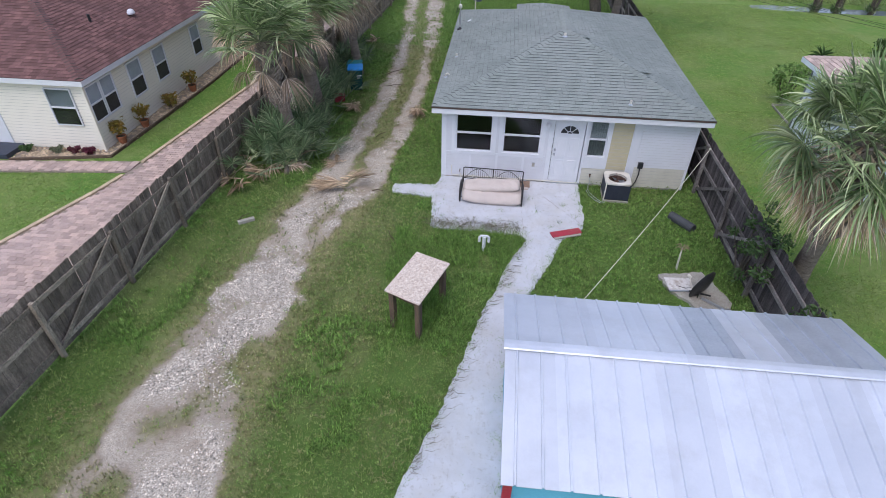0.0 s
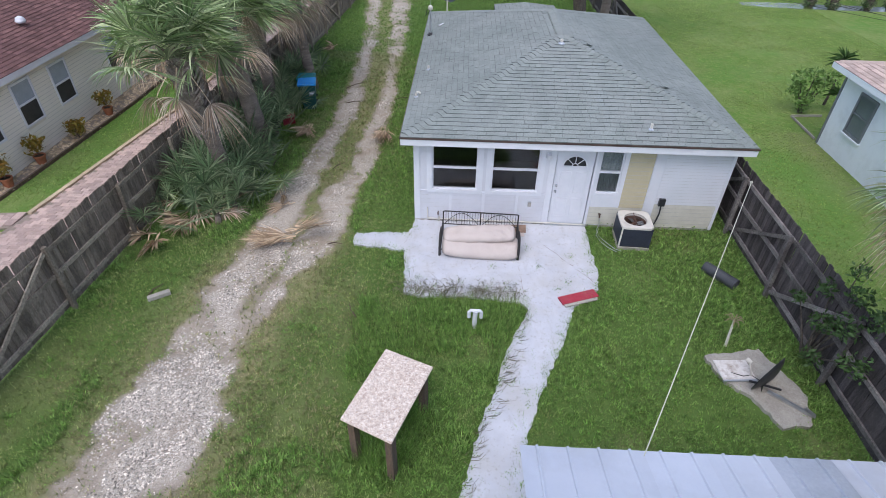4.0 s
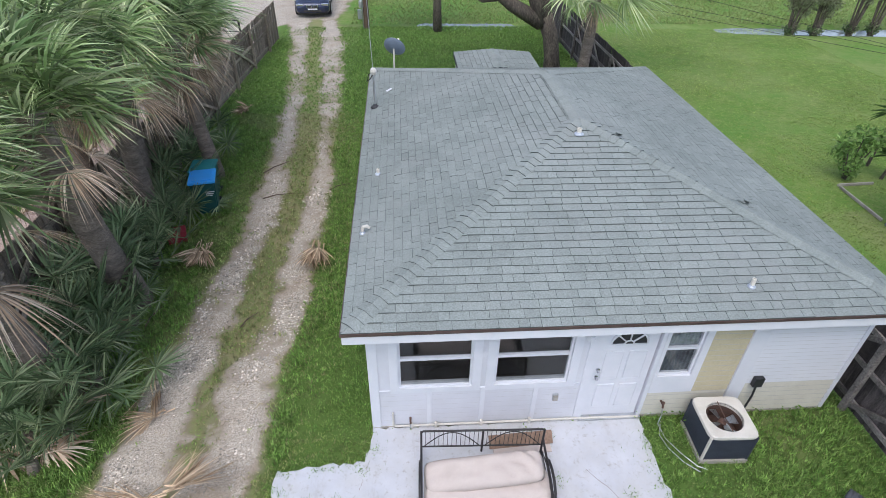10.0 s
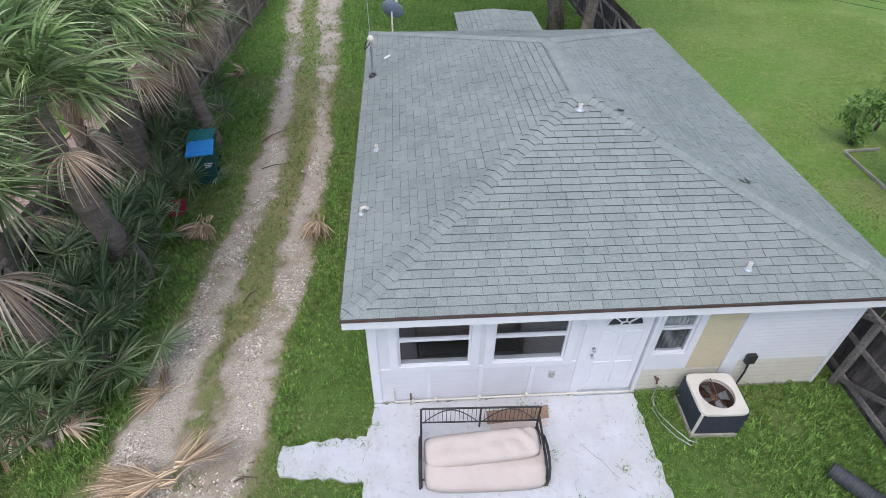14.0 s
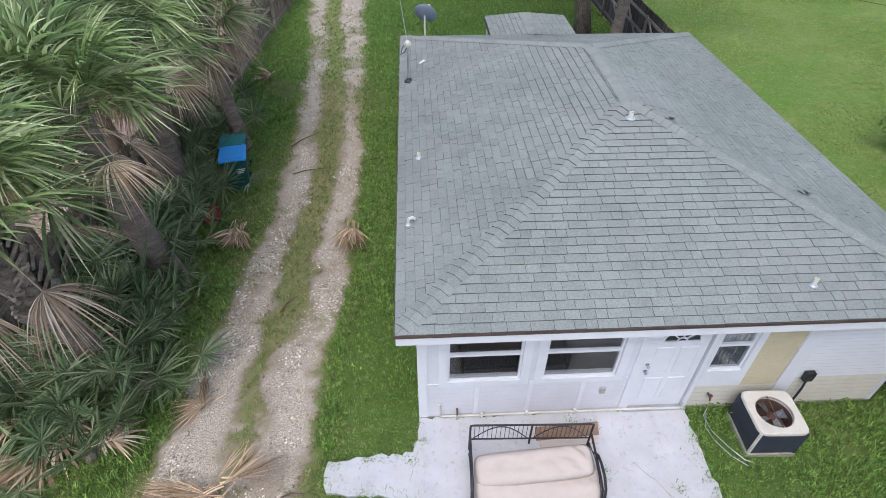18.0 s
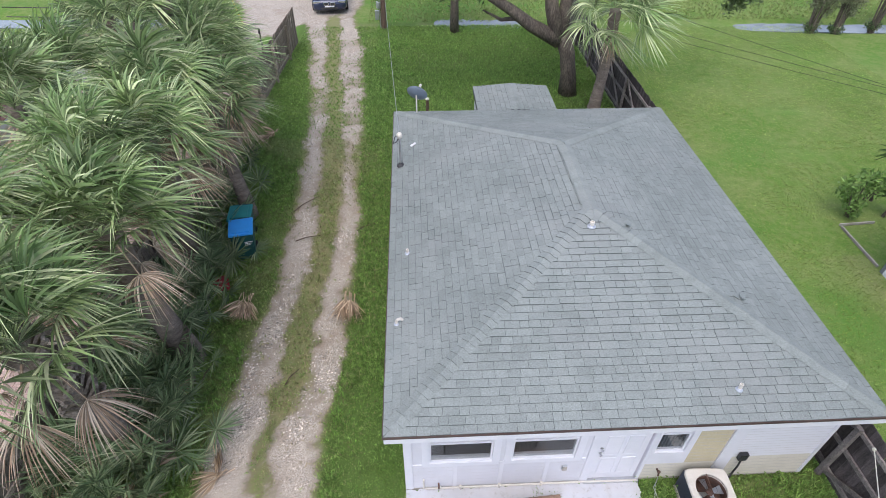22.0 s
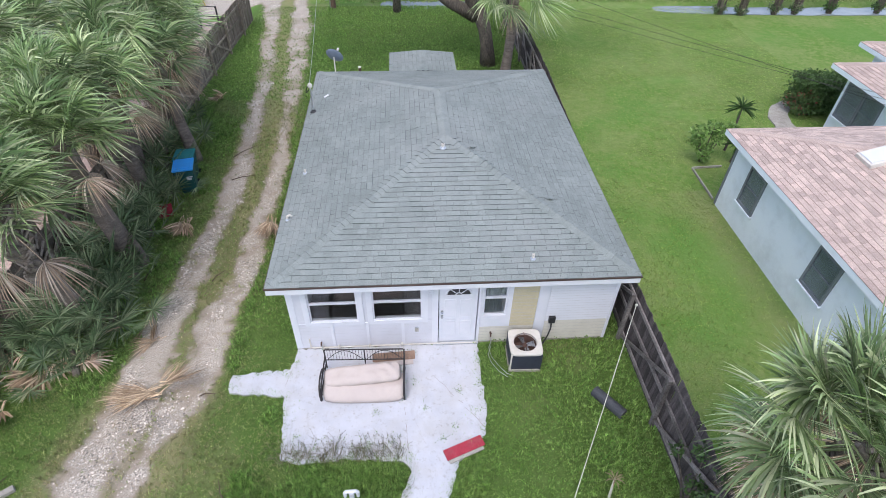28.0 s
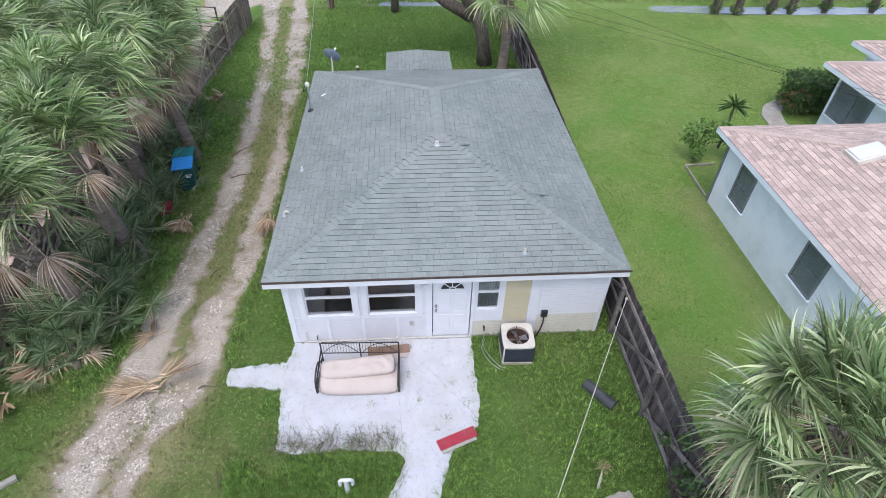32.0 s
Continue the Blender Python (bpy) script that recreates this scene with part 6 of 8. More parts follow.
rows = [[b.verts.new((x, y, z)) for x, y in pts] for pts, z in ((outer, ah - 0.06), (outer, ah - 0.012), ([(aw / 2 + (x - aw / 2) * 0.96, ad / 2 + (y - ad / 2) * 0.96) for x, y in outer], ah), (inner, ah - 0.01), (inner, ah - 0.1))]
for r, s in zip(rows, rows[1:]):
    for i in range(N_):
        b.faces.new((r[i], r[(i + 1) % N_], s[(i + 1) % N_], s[i]))
part("top_cover", b, M_["off_white"], ac, "off-white top with a round fan opening")
part("fan_well", lathe([(0.27, 0.30), (0.27, 0.55), (0.265, 0.55), (0.265, 0.31), (0.02, 0.30)], 32), M_["rust"], ac, m=pose(aw / 2, ad / 2, 0.0))
for i in range(4):
    b = bmesh.new()
    v = [b.verts.new(p) for p in ((0.05, -0.03, 0.0), (0.24, -0.11, -0.02), (0.25, 0.04, 0.03), (0.05, 0.03, 0.03))]
    b.faces.new(v)
    bmesh.ops.solidify(b, geom=b.faces[:], thickness=0.006)
    part("fan_blade", b, M_["alu"], ac, m=pose(aw / 2, ad / 2, 0.48, 0, 0, 90 * i + 20))
part("fan_motor", lathe([(0.06, 0.40), (0.065, 0.5), (0.03, 0.54)], 16), M_["rust"], ac, m=pose(aw / 2, ad / 2, 0))
part("guard_bar", tube([(aw / 2, ad / 2 - 0.27, ah), (aw / 2, ad / 2, ah - 0.02), (aw / 2, ad / 2 + 0.27, ah)], 0.008, 6), M_["rust"], ac)
for i in range(3):
    r = 0.09 + 0.08 * i
    part("guard_ring", tube([(aw / 2 + r * math.cos(2 * math.pi * j / 24), ad / 2 + r * math.sin(2 * math.pi * j / 24), ah - 0.012) for j in range(25)], 0.0025, 4), M_["black_iron"], ac)

# ---------------------------------------------------------------- table, boards, pipe, slab
table = thing("outdoor_table", "pale speckled board table on four wooden legs in the grass", "table")
TP = [(-0.51, -6.77), (0.29, -7.13), (0.80, -5.71), (-0.01, -5.37)]
b = slab(TP, 1.06, 1.095)
bmesh.ops.bevel(b, geom=[e for e in b.edges], offset=0.008, segments=2, affect="EDGES")
part("tabletop", b, M_["osb"], table)
cxm, cym = sum(p[0] for p in TP) / 4, sum(p[1] for p in TP) / 4
for x, y in TP:
    lx, ly = cxm + (x - cxm) * 0.76, cym + (y - cym) * 0.86
    part("leg", box(-0.06, 0.06, -0.06, 0.06, -0.05, 1.06, bevel=0.006), M_["old_wood"], table, m=pose(lx, ly, 0, 0, 0, -24))
q = [(cxm + (x - cxm) * 0.76, cym + (y - cym) * 0.86) for x, y in TP]
# dark boards added under the top, standing in for the shadow there
for (ax, ay), (bx, by) in zip(q, q[1:] + q[:1]):
    part("apron", beam((ax, ay, 0.98), (bx, by, 0.98), 0.035, 0.13), M_["old_wood"], table)

rb = thing("red_board", "faded red plank with a grey worn edge on the patio's edge", "plank", (3.34, -2.90, 0.045), turn=21)
part("board", box(0, 0.86, -0.14, 0.10, 0.0, 0.04, bevel=0.006), M_["red_paint"], rb)
part("worn_edge", box(0.02, 0.80, -0.215, -0.141, 0.0, 0.03, bevel=0.006), M_["concrete"], rb, "grey worn strip")
pipe = thing("drain_pipe", "short length of black corrugated pipe in the grass", "pipe", (6.80, -1.58, 0.11), turn=-53)
prof = []
for i in range(20):
    prof += [(0.122, i * 0.040), (0.128, i * 0.040 + 0.012), (0.128, i * 0.040 + 0.026), (0.122, i * 0.040 + 0.037)]
b = bmesh.new()
N_ = 22
rows = [[b.verts.new((z, r * math.cos(2 * math.pi * k_ / N_), r * math.sin(2 * math.pi * k_ / N_))) for k_ in range(N_)] for r, z in prof + [(0.112, 0.797), (0.112, 0.0)]]
for r, s in zip(rows, rows[1:] + rows[:1]):
    for i in range(N_):
        b.faces.new((r[i], s[i], s[(i + 1) % N_], r[(i + 1) % N_]))
bmesh.ops.recalc_face_normals(b, faces=b.faces)
part("pipe", b, M_["grey_pipe"], pipe, smooth=False)

pad = part("concrete_pad", slab(ragged([(5.92, -4.28), (7.03, -4.05), (7.45, -5.15), (7.25, -5.75), (6.72, -5.85), (6.45, -5.2), (6.1, -4.9)], 0.1, 0.03, 5), -0.05, 0.07), M_["concrete"])
tagged(pad, "stained concrete pad half buried in the grass", "concrete pad")
lid = thing("white_panel", "white weathered panel lying on the concrete pad", "panel", (6.02, -4.42, 0.075), turn=4)
part("panel", box(0, 0.62, -0.46, 0, 0, 0.03, bevel=0.005), M_["stained_panel"], lid)
part("frame_strip", box(0.0, 0.62, -0.5, -0.462, 0, 0.035, bevel=0.004), M_["alu"], lid)
fd = dish((6.80, -5.02, 0.36), 0.40, 218, 80, M_["dark_plastic"], "fallen_dish", "dark fallen dish with its bracket on the concrete pad", 0.0)
arm = thing("dish_bracket", "bare metal dish bracket lying on the pad", "bracket", (6.75, -5.1, 0.08))
part("rail", beam((0, 0, 0.03), (0.52, -0.45, 0.03), 0.05, 0.05), M_["alu"], arm)
part("rail", beam((-0.25, 0.2, 0.05), (0.12, -0.12, 0.22), 0.03, 0.03), M_["dark_plastic"], arm)
part("plate", box(-0.1, 0.1, -0.05, 0.05, 0, 0.02, bevel=0.003), M_["alu"], arm, m=pose(0.52, -0.45, 0.05, 0, 20, -35))
part("cord", tube([(-0.5, 0.4, 0.02), (-0.3, 0.32, 0.03), (-0.15, 0.36, 0.02), (0.0, 0.2, 0.03), (-0.1, 0.0, 0.02)], 0.009, 5), M_["cable"], arm)
hyd = thing("yard_hydrant", "white capped pipe stub standing in the grass", "water pipe", (1.52, -3.72, 0))
part("riser", tube([(0, 0, -0.05), (0, 0, 0.44)], 0.05, 12), M_["white_trim"], hyd)
part("cap", tube([(-0.12, 0, 0.28), (-0.12, 0, 0.42), (-0.09, 0, 0.46), (0.09, 0, 0.46), (0.12, 0, 0.42), (0.12, 0, 0.28)], 0.035, 10), M_["white_trim"], hyd)
rope = thing("rope_line", "pale rope stretched from the fence to the shed roof", "rope")
part("rope", tube(sag((7.72, -0.5, 1.72), (3.36, -7.9, 2.30), 0.10), 0.008, 6), M_["rope"], rope)
part("knot", lathe([(0.02, 0), (0.035, 0.03), (0.02, 0.06)], 8), M_["rope"], rope, m=pose(7.72, -0.5, 1.69))
stalk = thing("flower_stalk", "pale dry stalk with seed heads by the pad", "plant", (6.45, -3.95, 0))
part("stem", tube([(0, 0, 0), (0.0, 0.05, 0.35), (0.02, 0.12, 0.62)], [0.03, 0.025, 0.015], 7), M_["rope"], stalk)
for i in range(9):
    a = i * 2.4
    part("leaf", tube([(0.02, 0.12, 0.55 + 0.01 * i), (0.02 + 0.12 * math.cos(a), 0.12 + 0.12 * math.sin(a), 0.66), (0.02 + 0.2 * math.cos(a), 0.12 + 0.2 * math.sin(a), 0.60)], [0.008, 0.014, 0.003], 5), M_["straw"], stalk)

# ---------------------------------------------------------------- bins and odds under the palms
def wheelie(at, turn, lid_mat, label):
    w = thing("wheeled_bin", label, "wheeled bin", at, turn=turn)
    b = bmesh.new()
    lo = [b.verts.new(p) for p in ((-0.22, -0.25, 0.06), (0.22, -0.25, 0.06), (0.22, 0.22, 0.06), (-0.22, 0.22, 0.06))]
    hi = [b.verts.new(p) for p in ((-0.29, -0.33, 0.93), (0.29, -0.33, 0.93), (0.29, 0.33, 0.93), (-0.29, 0.33, 0.93))]
    b.faces.new(lo[::-1])
    b.faces.new(hi)
    for i in range(4):
        b.faces.new((lo[i], lo[(i + 1) % 4], hi[(i + 1) % 4], hi[i]))
    bmesh.ops.bevel(b, geom=b.edges[:], offset=0.03, segments=2, affect="EDGES")
    part("body", b, M_["bin_green"], w)
    b = box(-0.31, 0.31, -0.36, 0.34, 0.93, 0.99, bevel=0.02)
    ld = part("lid", b, M_[lid_mat], w)
    part("rib", box(-0.22, 0.22, -0.28, 0.25, 0.99, 1.01, bevel=0.008), M_[lid_mat], ld)
    part("handle", tube([(-0.24, 0.36, 0.9), (-0.24, 0.42, 0.93), (0.24, 0.42, 0.93), (0.24, 0.36, 0.9)], 0.015, 8), M_["dark_plastic"], w)
    for x in (-0.25, 0.25):
        part("wheel", lathe([(0.1, -0.025), (0.11, -0.015), (0.11, 0.015), (0.1, 0.025)], 16), M_["rubber"], w, m=pose(x, 0.26, 0.11, 0, 90, 0))
    for i in range(3):
        part("marking", box(0.05, 0.05 + 0.2 - 0.03 * i, -0.336, -0.332, 0.74 - 0.05 * i, 0.765 - 0.05 * i), M_["white_trim"], w, m=pose(0, 0.012, 0, 4, 0, 0))
    return w


wheelie((-4.30, 6.72, 0), 12, "bin_blue", "dark green wheeled bin with a bright blue lid")
wheelie((-4.52, 7.5, -0.12), 5, "bin_teal", "teal wheeled bin half hidden by palmettos")
crate = thing("red_crate", "small red plastic crate under the palmettos", "crate", (-4.70, 5.42, 0), turn=20)
part("body", box(-0.2, 0.2, -0.14, 0.14, 0.0, 0.24, bevel=0.015), M_["red_paint"], crate)
part("rim", box(-0.22, 0.22, -0.16, 0.16, 0.24, 0.28, bevel=0.01), M_["red_paint"], crate)
for i, (x, y, a, l) in enumerate(((-3.35, 8.6, 50, 1.0), (-3.1, 7.2, 20, 0.8), (-2.6, 2.4, 60, 0.5), (-2.0, -1.2, 10, 0.35), (-1.4, 7.6, 35, 0.6), (-5.4, -3.2, 70, 0.4), (-0.9, -3.6, 120, 0.5), (-4.4, 2.5, 80, 0.6))):
    st = thing("stick", "dry grey-brown stick lying on the ground", "stick", (x, y, 0.03), "fallen sticks", a)
    part("stick", tube([(0, 0, 0), (l * 0.4, 0.03, 0.02), (l, -0.02, 0.0)], [0.016, 0.013, 0.006], 6), M_["old_wood"], st)
blk = thing("wood_offcut", "pale weathered timber offcut in the grass", "timber", (-5.35, -3.35, 0.0), turn=35)
part("block", box(0, 0.45, -0.06, 0.06, 0.0, 0.09, bevel=0.008), M_["concrete"], blk)

# ---------------------------------------------------------------- trees and shrubs
def leaf_cloud(centres, radii, count, size, seed, flat=0.8, hang=0.0):
    """Many small leaves, thickest round the given centres; verts and quads."""
    rs = np.random.RandomState(seed)
    centres, radii = np.array(centres, dtype=float), np.array(radii, dtype=float)
    pick = rs.choice(len(centres), count, p=radii ** 2 / (radii ** 2).sum())
    d = rs.normal(size=(count, 3))
    d /= np.linalg.norm(d, axis=1)[:, None]
    r = radii[pick] * rs.uniform(0.25, 1.0, count) ** 0.6
    r *= 0.55 + 0.75 * value_noise(d[:, 0] * 2 + pick * 7.1, d[:, 1] * 2 + d[:, 2] * 1.7, 1.6, seed)
    p = centres[pick] + d * r[:, None] * np.array([1, 1, flat]) - np.array([0, 0, 1.0]) * (hang * rs.uniform(0, 1, count) ** 2)[:, None]
    a, b = rs.normal(size=(count, 3)), rs.normal(size=(count, 3))
    a /= np.linalg.norm(a, axis=1)[:, None]
    b -= a * (a * b).sum(1)[:, None]
    b /= np.linalg.norm(b, axis=1)[:, None]
    s = size * rs.uniform(0.6, 1.3, count)
    v = np.stack([p - a * s[:, None], p + b * (s * 0.42)[:, None], p + a * s[:, None], p - b * (s * 0.42)[:, None]], 1).reshape(-1, 3)
    return v, np.arange(count * 4).reshape(-1, 4)


def crown(parent, material, centres, radii, count, size, seed, **kw):
    v, f = leaf_cloud(centres, radii, count, size, seed, **kw)
    return part("crown", raw_mesh("crown", v, f, material), None, parent)


def twigs(parent, ends, material, seed, n=5, length=0.8):
    rng = random.Random(seed)
    b = bmesh.new()
    for e in ends:
        for _ in range(n):
            d = Vector((rng.uniform(-1, 1), rng.uniform(-1, 1), rng.uniform(-0.5, 0.6))) * length
            tube([e, Vector(e) + d * 0.5 + Vector((0, 0, 0.05)), Vector(e) + d], [0.022, 0.014, 0.005], 5, b, caps=False)
    ob = part("twig", b, material, parent)
    ob["kind"] = "stuff"
    return ob


oak = thing("oak_tree", "spreading live oak with a thick forked trunk behind the house", "tree", (6.62, 16.3, 0))
limbs = [([(0.06, 0, -0.15), (-0.05, 0.05, 0.9), (-0.22, 0.0, 1.7), (-0.55, 0.0, 2.45)], [0.40, 0.30, 0.30, 0.31]),
         ([(-0.65, 0, 2.2), (-1.85, -0.1, 2.85), (-2.6, -0.2, 3.4), (-3.6, -0.3, 4.0), (-4.6, -0.4, 4.35), (-6.2, -0.6, 5.2)], [0.30, 0.24, 0.20, 0.15, 0.11, 0.05]),
         ([(-0.65, 0, 2.2), (-1.05, 0.1, 3.4), (-1.2, 0.2, 4.5), (-1.1, 0.3, 6.3), (-1.6, 0.3, 8.0)], [0.32, 0.26, 0.23, 0.18, 0.08]),
         ([(-0.6, 0, 2.3), (-0.45, 0.4, 3.6), (-0.3, 0.7, 5.0), (0.4, 0.8, 6.6), (1.4, 0.9, 8.0)], [0.28, 0.22, 0.19, 0.14, 0.06]),
         ([(-0.35, 0.6, 4.6), (1.2, 0.2, 5.2), (3.2, 0.0, 5.0), (5.2, 0.0, 4.6), (6.5, 0.0, 4.3)], [0.15, 0.12, 0.09, 0.06, 0.03]),
         ([(-2.2, -0.15, 3.1), (-2.9, 0.3, 2.9), (-3.6, 0.5, 3.2)], [0.10, 0.07, 0.03])]
for pts, rad in limbs:
    part("limb" if pts[0][2] > 0 else "trunk", tube(pts, rad, 12), M_["bark"], oak, smooth=True)
oc = [(-6.6, -0.6, 5.3), (-7.3, -0.4, 4.9), (-5.6, -0.8, 5.6), (-4.4, -0.3, 4.9), (-3.6, 0.2, 4.4), (-5.0, 0.3, 4.3), (-7.7, -0.2, 5.8), (-3.2, 0, 5.8), (-1.8, 0.3, 7.0), (-0.6, 0.6, 6.4), (0.8, 0.9, 7.4), (2.2, 0.4, 6.2), (4.2, 0, 5.1), (5.6, 0, 4.6), (6.6, 0.0, 4.2), (6.0, 0.2, 3.7), (4.9, -0.2, 4.5), (1.0, 0.1, 5.6), (-2.4, -0.3, 5.0), (-4.0, -0.6, 6.4), (-2.0, 0.2, 8.2), (0.0, 0.5, 8.6), (2.8, 0.6, 7.6)]
crown(oak, M_["oak_leaf"], oc, [0.95, 0.8, 1.0, 0.75, 0.6, 0.6, 0.8, 1.0, 1.2, 1.0, 1.2, 1.0, 0.7, 0.7, 0.6, 0.5, 0.5, 0.8, 0.7, 1.2, 1.4, 1.4, 1.4], 34000, 0.085, 5, hang=0.45)
twigs(oak, oc, M_["bark"], 6)

t2 = thing("roadside_tree", "slender brown-trunked tree near the ditch", "tree", (2.46, 23.5, 0))
part("trunk", tube([(0, 0, -0.2), (-0.02, 0, 1.5), (-0.1, 0, 3.2), (-0.1, 0.1, 5.2), (0.1, 0.2, 7.0)], [0.24, 0.20, 0.18, 0.14, 0.06], 12), M_["bark"], t2, smooth=True)
for pts, rad in (([(-0.1, 0, 2.9), (-0.9, 0, 3.4), (-1.9, -0.1, 3.5)], [0.09, 0.06, 0.03]), ([(-0.1, 0, 3.3), (0.8, 0.1, 3.9), (1.7, 0.1, 4.3)], [0.09, 0.06, 0.03]), ([(-0.1, 0, 4.2), (-1.4, 0.2, 5.0), (-2.9, 0.2, 5.4)], [0.1, 0.07, 0.03])):
    part("limb", tube(pts, rad, 8), M_["bark"], t2, smooth=True)
tc = [(-1.9, 0, 3.3), (-2.6, 0, 3.9), (-3.3, 0.1, 4.5), (-1.0, 0, 3.6), (-0.3, 0, 2.9), (0.6, 0, 3.2), (1.4, 0.1, 4.0), (-2.9, 0.2, 5.4), (-1.2, 0.2, 5.2), (0.2, 0.2, 5.6), (1.6, 0.2, 5.3), (0.0, 0.2, 7.0), (-1.8, 0.2, 6.6), (-0.5, -0.2, 4.2)]
crown(t2, M_["oak_leaf"], tc, [0.6, 0.7, 0.7, 0.6, 0.4, 0.5, 0.7, 0.9, 1.0, 1.0, 0.9, 1.2, 1.0, 0.6], 12000, 0.085, 8, hang=0.35)
twigs(t2, tc, M_["bark"], 9, 4, 0.6)

# shrubs at the ditch
for i, (x, y, h, w, mt) in enumerate(((21.0, 23.2, 3.3, 1.3, "grey_leaf"), (22.2, 23.0, 3.2, 1.0, "grey_leaf"), (24.5, 23.4, 5.0, 1.5, "grey_leaf"), (25.8, 23.5, 4.8, 1.4, "grey_leaf"), (28.0, 23.6, 4.4, 1.5, "bush_leaf"), (31.0, 23.6, 3.6, 1.6, "far_leaf"))):
    s = thing("ditch_shrub", "thin many-stemmed shrub on the ditch bank", "shrub", (x, y, -0.1), "shrubs along the ditch")
    rng = random.Random(300 + i)
    ends = []
    for j in range(12):
        a = j * 0.53
        e = Vector((math.cos(a) * w * rng.uniform(0.2, 0.7), math.sin(a) * 0.6 * w * rng.uniform(0.2, 0.8), h * rng.uniform(0.55, 1.0)))
        part("stem", tube([(0.12 * math.cos(a), 0.12 * math.sin(a), -0.1), e * 0.45 + Vector((0, 0, 0.25)), e], [0.045, 0.03, 0.01], 6), M_["bark"], s)
        ends += [e, e * 0.8, e * 0.6]
    crown(s, M_[mt], [tuple(e) for e in ends] + [(0, 0, 0.3)], [0.34] * len(ends) + [0.45], 3400, 0.07, 310 + i)
    crown(s, M_["bush_leaf"], [(0, 0, 0.2), (0.15, 0.1, 0.35), (-0.15, 0, 0.3)], [0.35, 0.3, 0.3], 500, 0.06, 330 + i)

# bush, yucca and hedge by the right-hand house
def shrub(name, label, cat, at, centres, radii, n, size, mt, seed, stems=6):
    s = thing(name, label, cat, at)
    rng = random.Random(seed)
    for c in centres[:stems]:
        part("stem", tube([(0.05 * rng.uniform(-1, 1), 0.05 * rng.uniform(-1, 1), -0.05), Vector(c) * 0.5, c], [0.03, 0.02, 0.008], 6), M_["bark"], s)
    crown(s, M_[mt], centres, radii, n, size, seed)
    return s


shrub("garden_bush", "leafy green bush beside the blue house", "bush", (13.3, 7.75, 0), [(0, 0, 0.5), (-0.35, 0.1, 0.9), (0.3, 0, 1.0), (0.7, 0.1, 1.25), (-0.5, -0.1, 1.3), (0.1, 0.1, 1.35), (0.0, -0.1, 0.3)], [0.35, 0.38, 0.36, 0.34, 0.3, 0.32, 0.3], 800, 0.085, "light_leaf", 401, 7)
hedge = shrub("hedge", "dense clipped hedge with red flowers by the window", "hedge", (19.25, 11.1, 0), [(0.5 * i - 0.6, 0.3 * j, 0.4 + 0.5 * k_) for i in range(4) for j in range(-1, 3) for k_ in range(3)], [0.36] * 48, 12000, 0.06, "bush_leaf", 402, 8)
v, f = leaf_cloud([(-0.9, -0.6, 0.9), (-0.9, 0.0, 0.7)], [0.6, 0.5], 90, 0.04, 403)
part("flower", raw_mesh("flower", v, f, M_["red_paint"]), None, hedge, "red flowers")
def yucca(at, h, n, seed, L):
    y = thing("yucca", "spiky yucca on a thin bare stem", "plant", at, "yuccas")
    rng = random.Random(seed)
    part("stem", tube([(0, 0, -0.05), (0.05, 0, h * 0.5), (0.02, 0.03, h)], [0.05, 0.04, 0.035], 8), M_["bark"], y)
    b = bmesh.new()
    for i in range(n):
        a, up = i * 2.4, rng.uniform(-0.5, 1.2)
        d = Vector((math.cos(a) * math.cos(up), math.sin(a) * math.cos(up), math.sin(up)))
        s = d.cross(Vector((0, 0, 1))).normalized() * 0.03
        o = Vector((0.02, 0.03, h))
        m_ = o + d * L * 0.5
        e = o + d * L - Vector((0, 0, 0.12))
        q = [b.verts.new(p) for p in (o - s * 0.5, o + s * 0.5, m_ + s, e, m_ - s)]
        b.faces.new(q)
    part("leaves", b, M_["bush_leaf"], y)
yucca((14.55, 8.5, 0), 1.7, 46, 1, 0.6)
yucca((14.4, 7.7, 0), 0.7, 40, 2, 0.55)
vine = shrub("fence_vine", "green creeper growing over the dark fence", "vine", (7.9, -4.1, 0), [(0, 0.2, 1.5), (-0.2, -0.2, 1.1), (-0.25, -0.7, 1.5), (0.1, -0.9, 1.8), (0, -0.4, 1.9), (-0.3, -1.3, 1.2), (-0.2, 0.6, 1.0), (-0.3, -0.5, 0.5), (0.1, 0.0, 2.1)], [0.26, 0.26, 0.28, 0.3, 0.25, 0.25, 0.2, 0.22, 0.22], 1100, 0.055, "bush_leaf", 404, 9)
shrub("fence_vine", "green creeper growing over the dark fence", "vine", (8.1, -7.3, 0), [(0, 0, 0.6), (-0.1, 0.5, 1.0), (0, -0.5, 1.2), (-0.2, 0.2, 1.5)], [0.4, 0.4, 0.45, 0.35], 1200, 0.06, "bush_leaf", 405, 4)
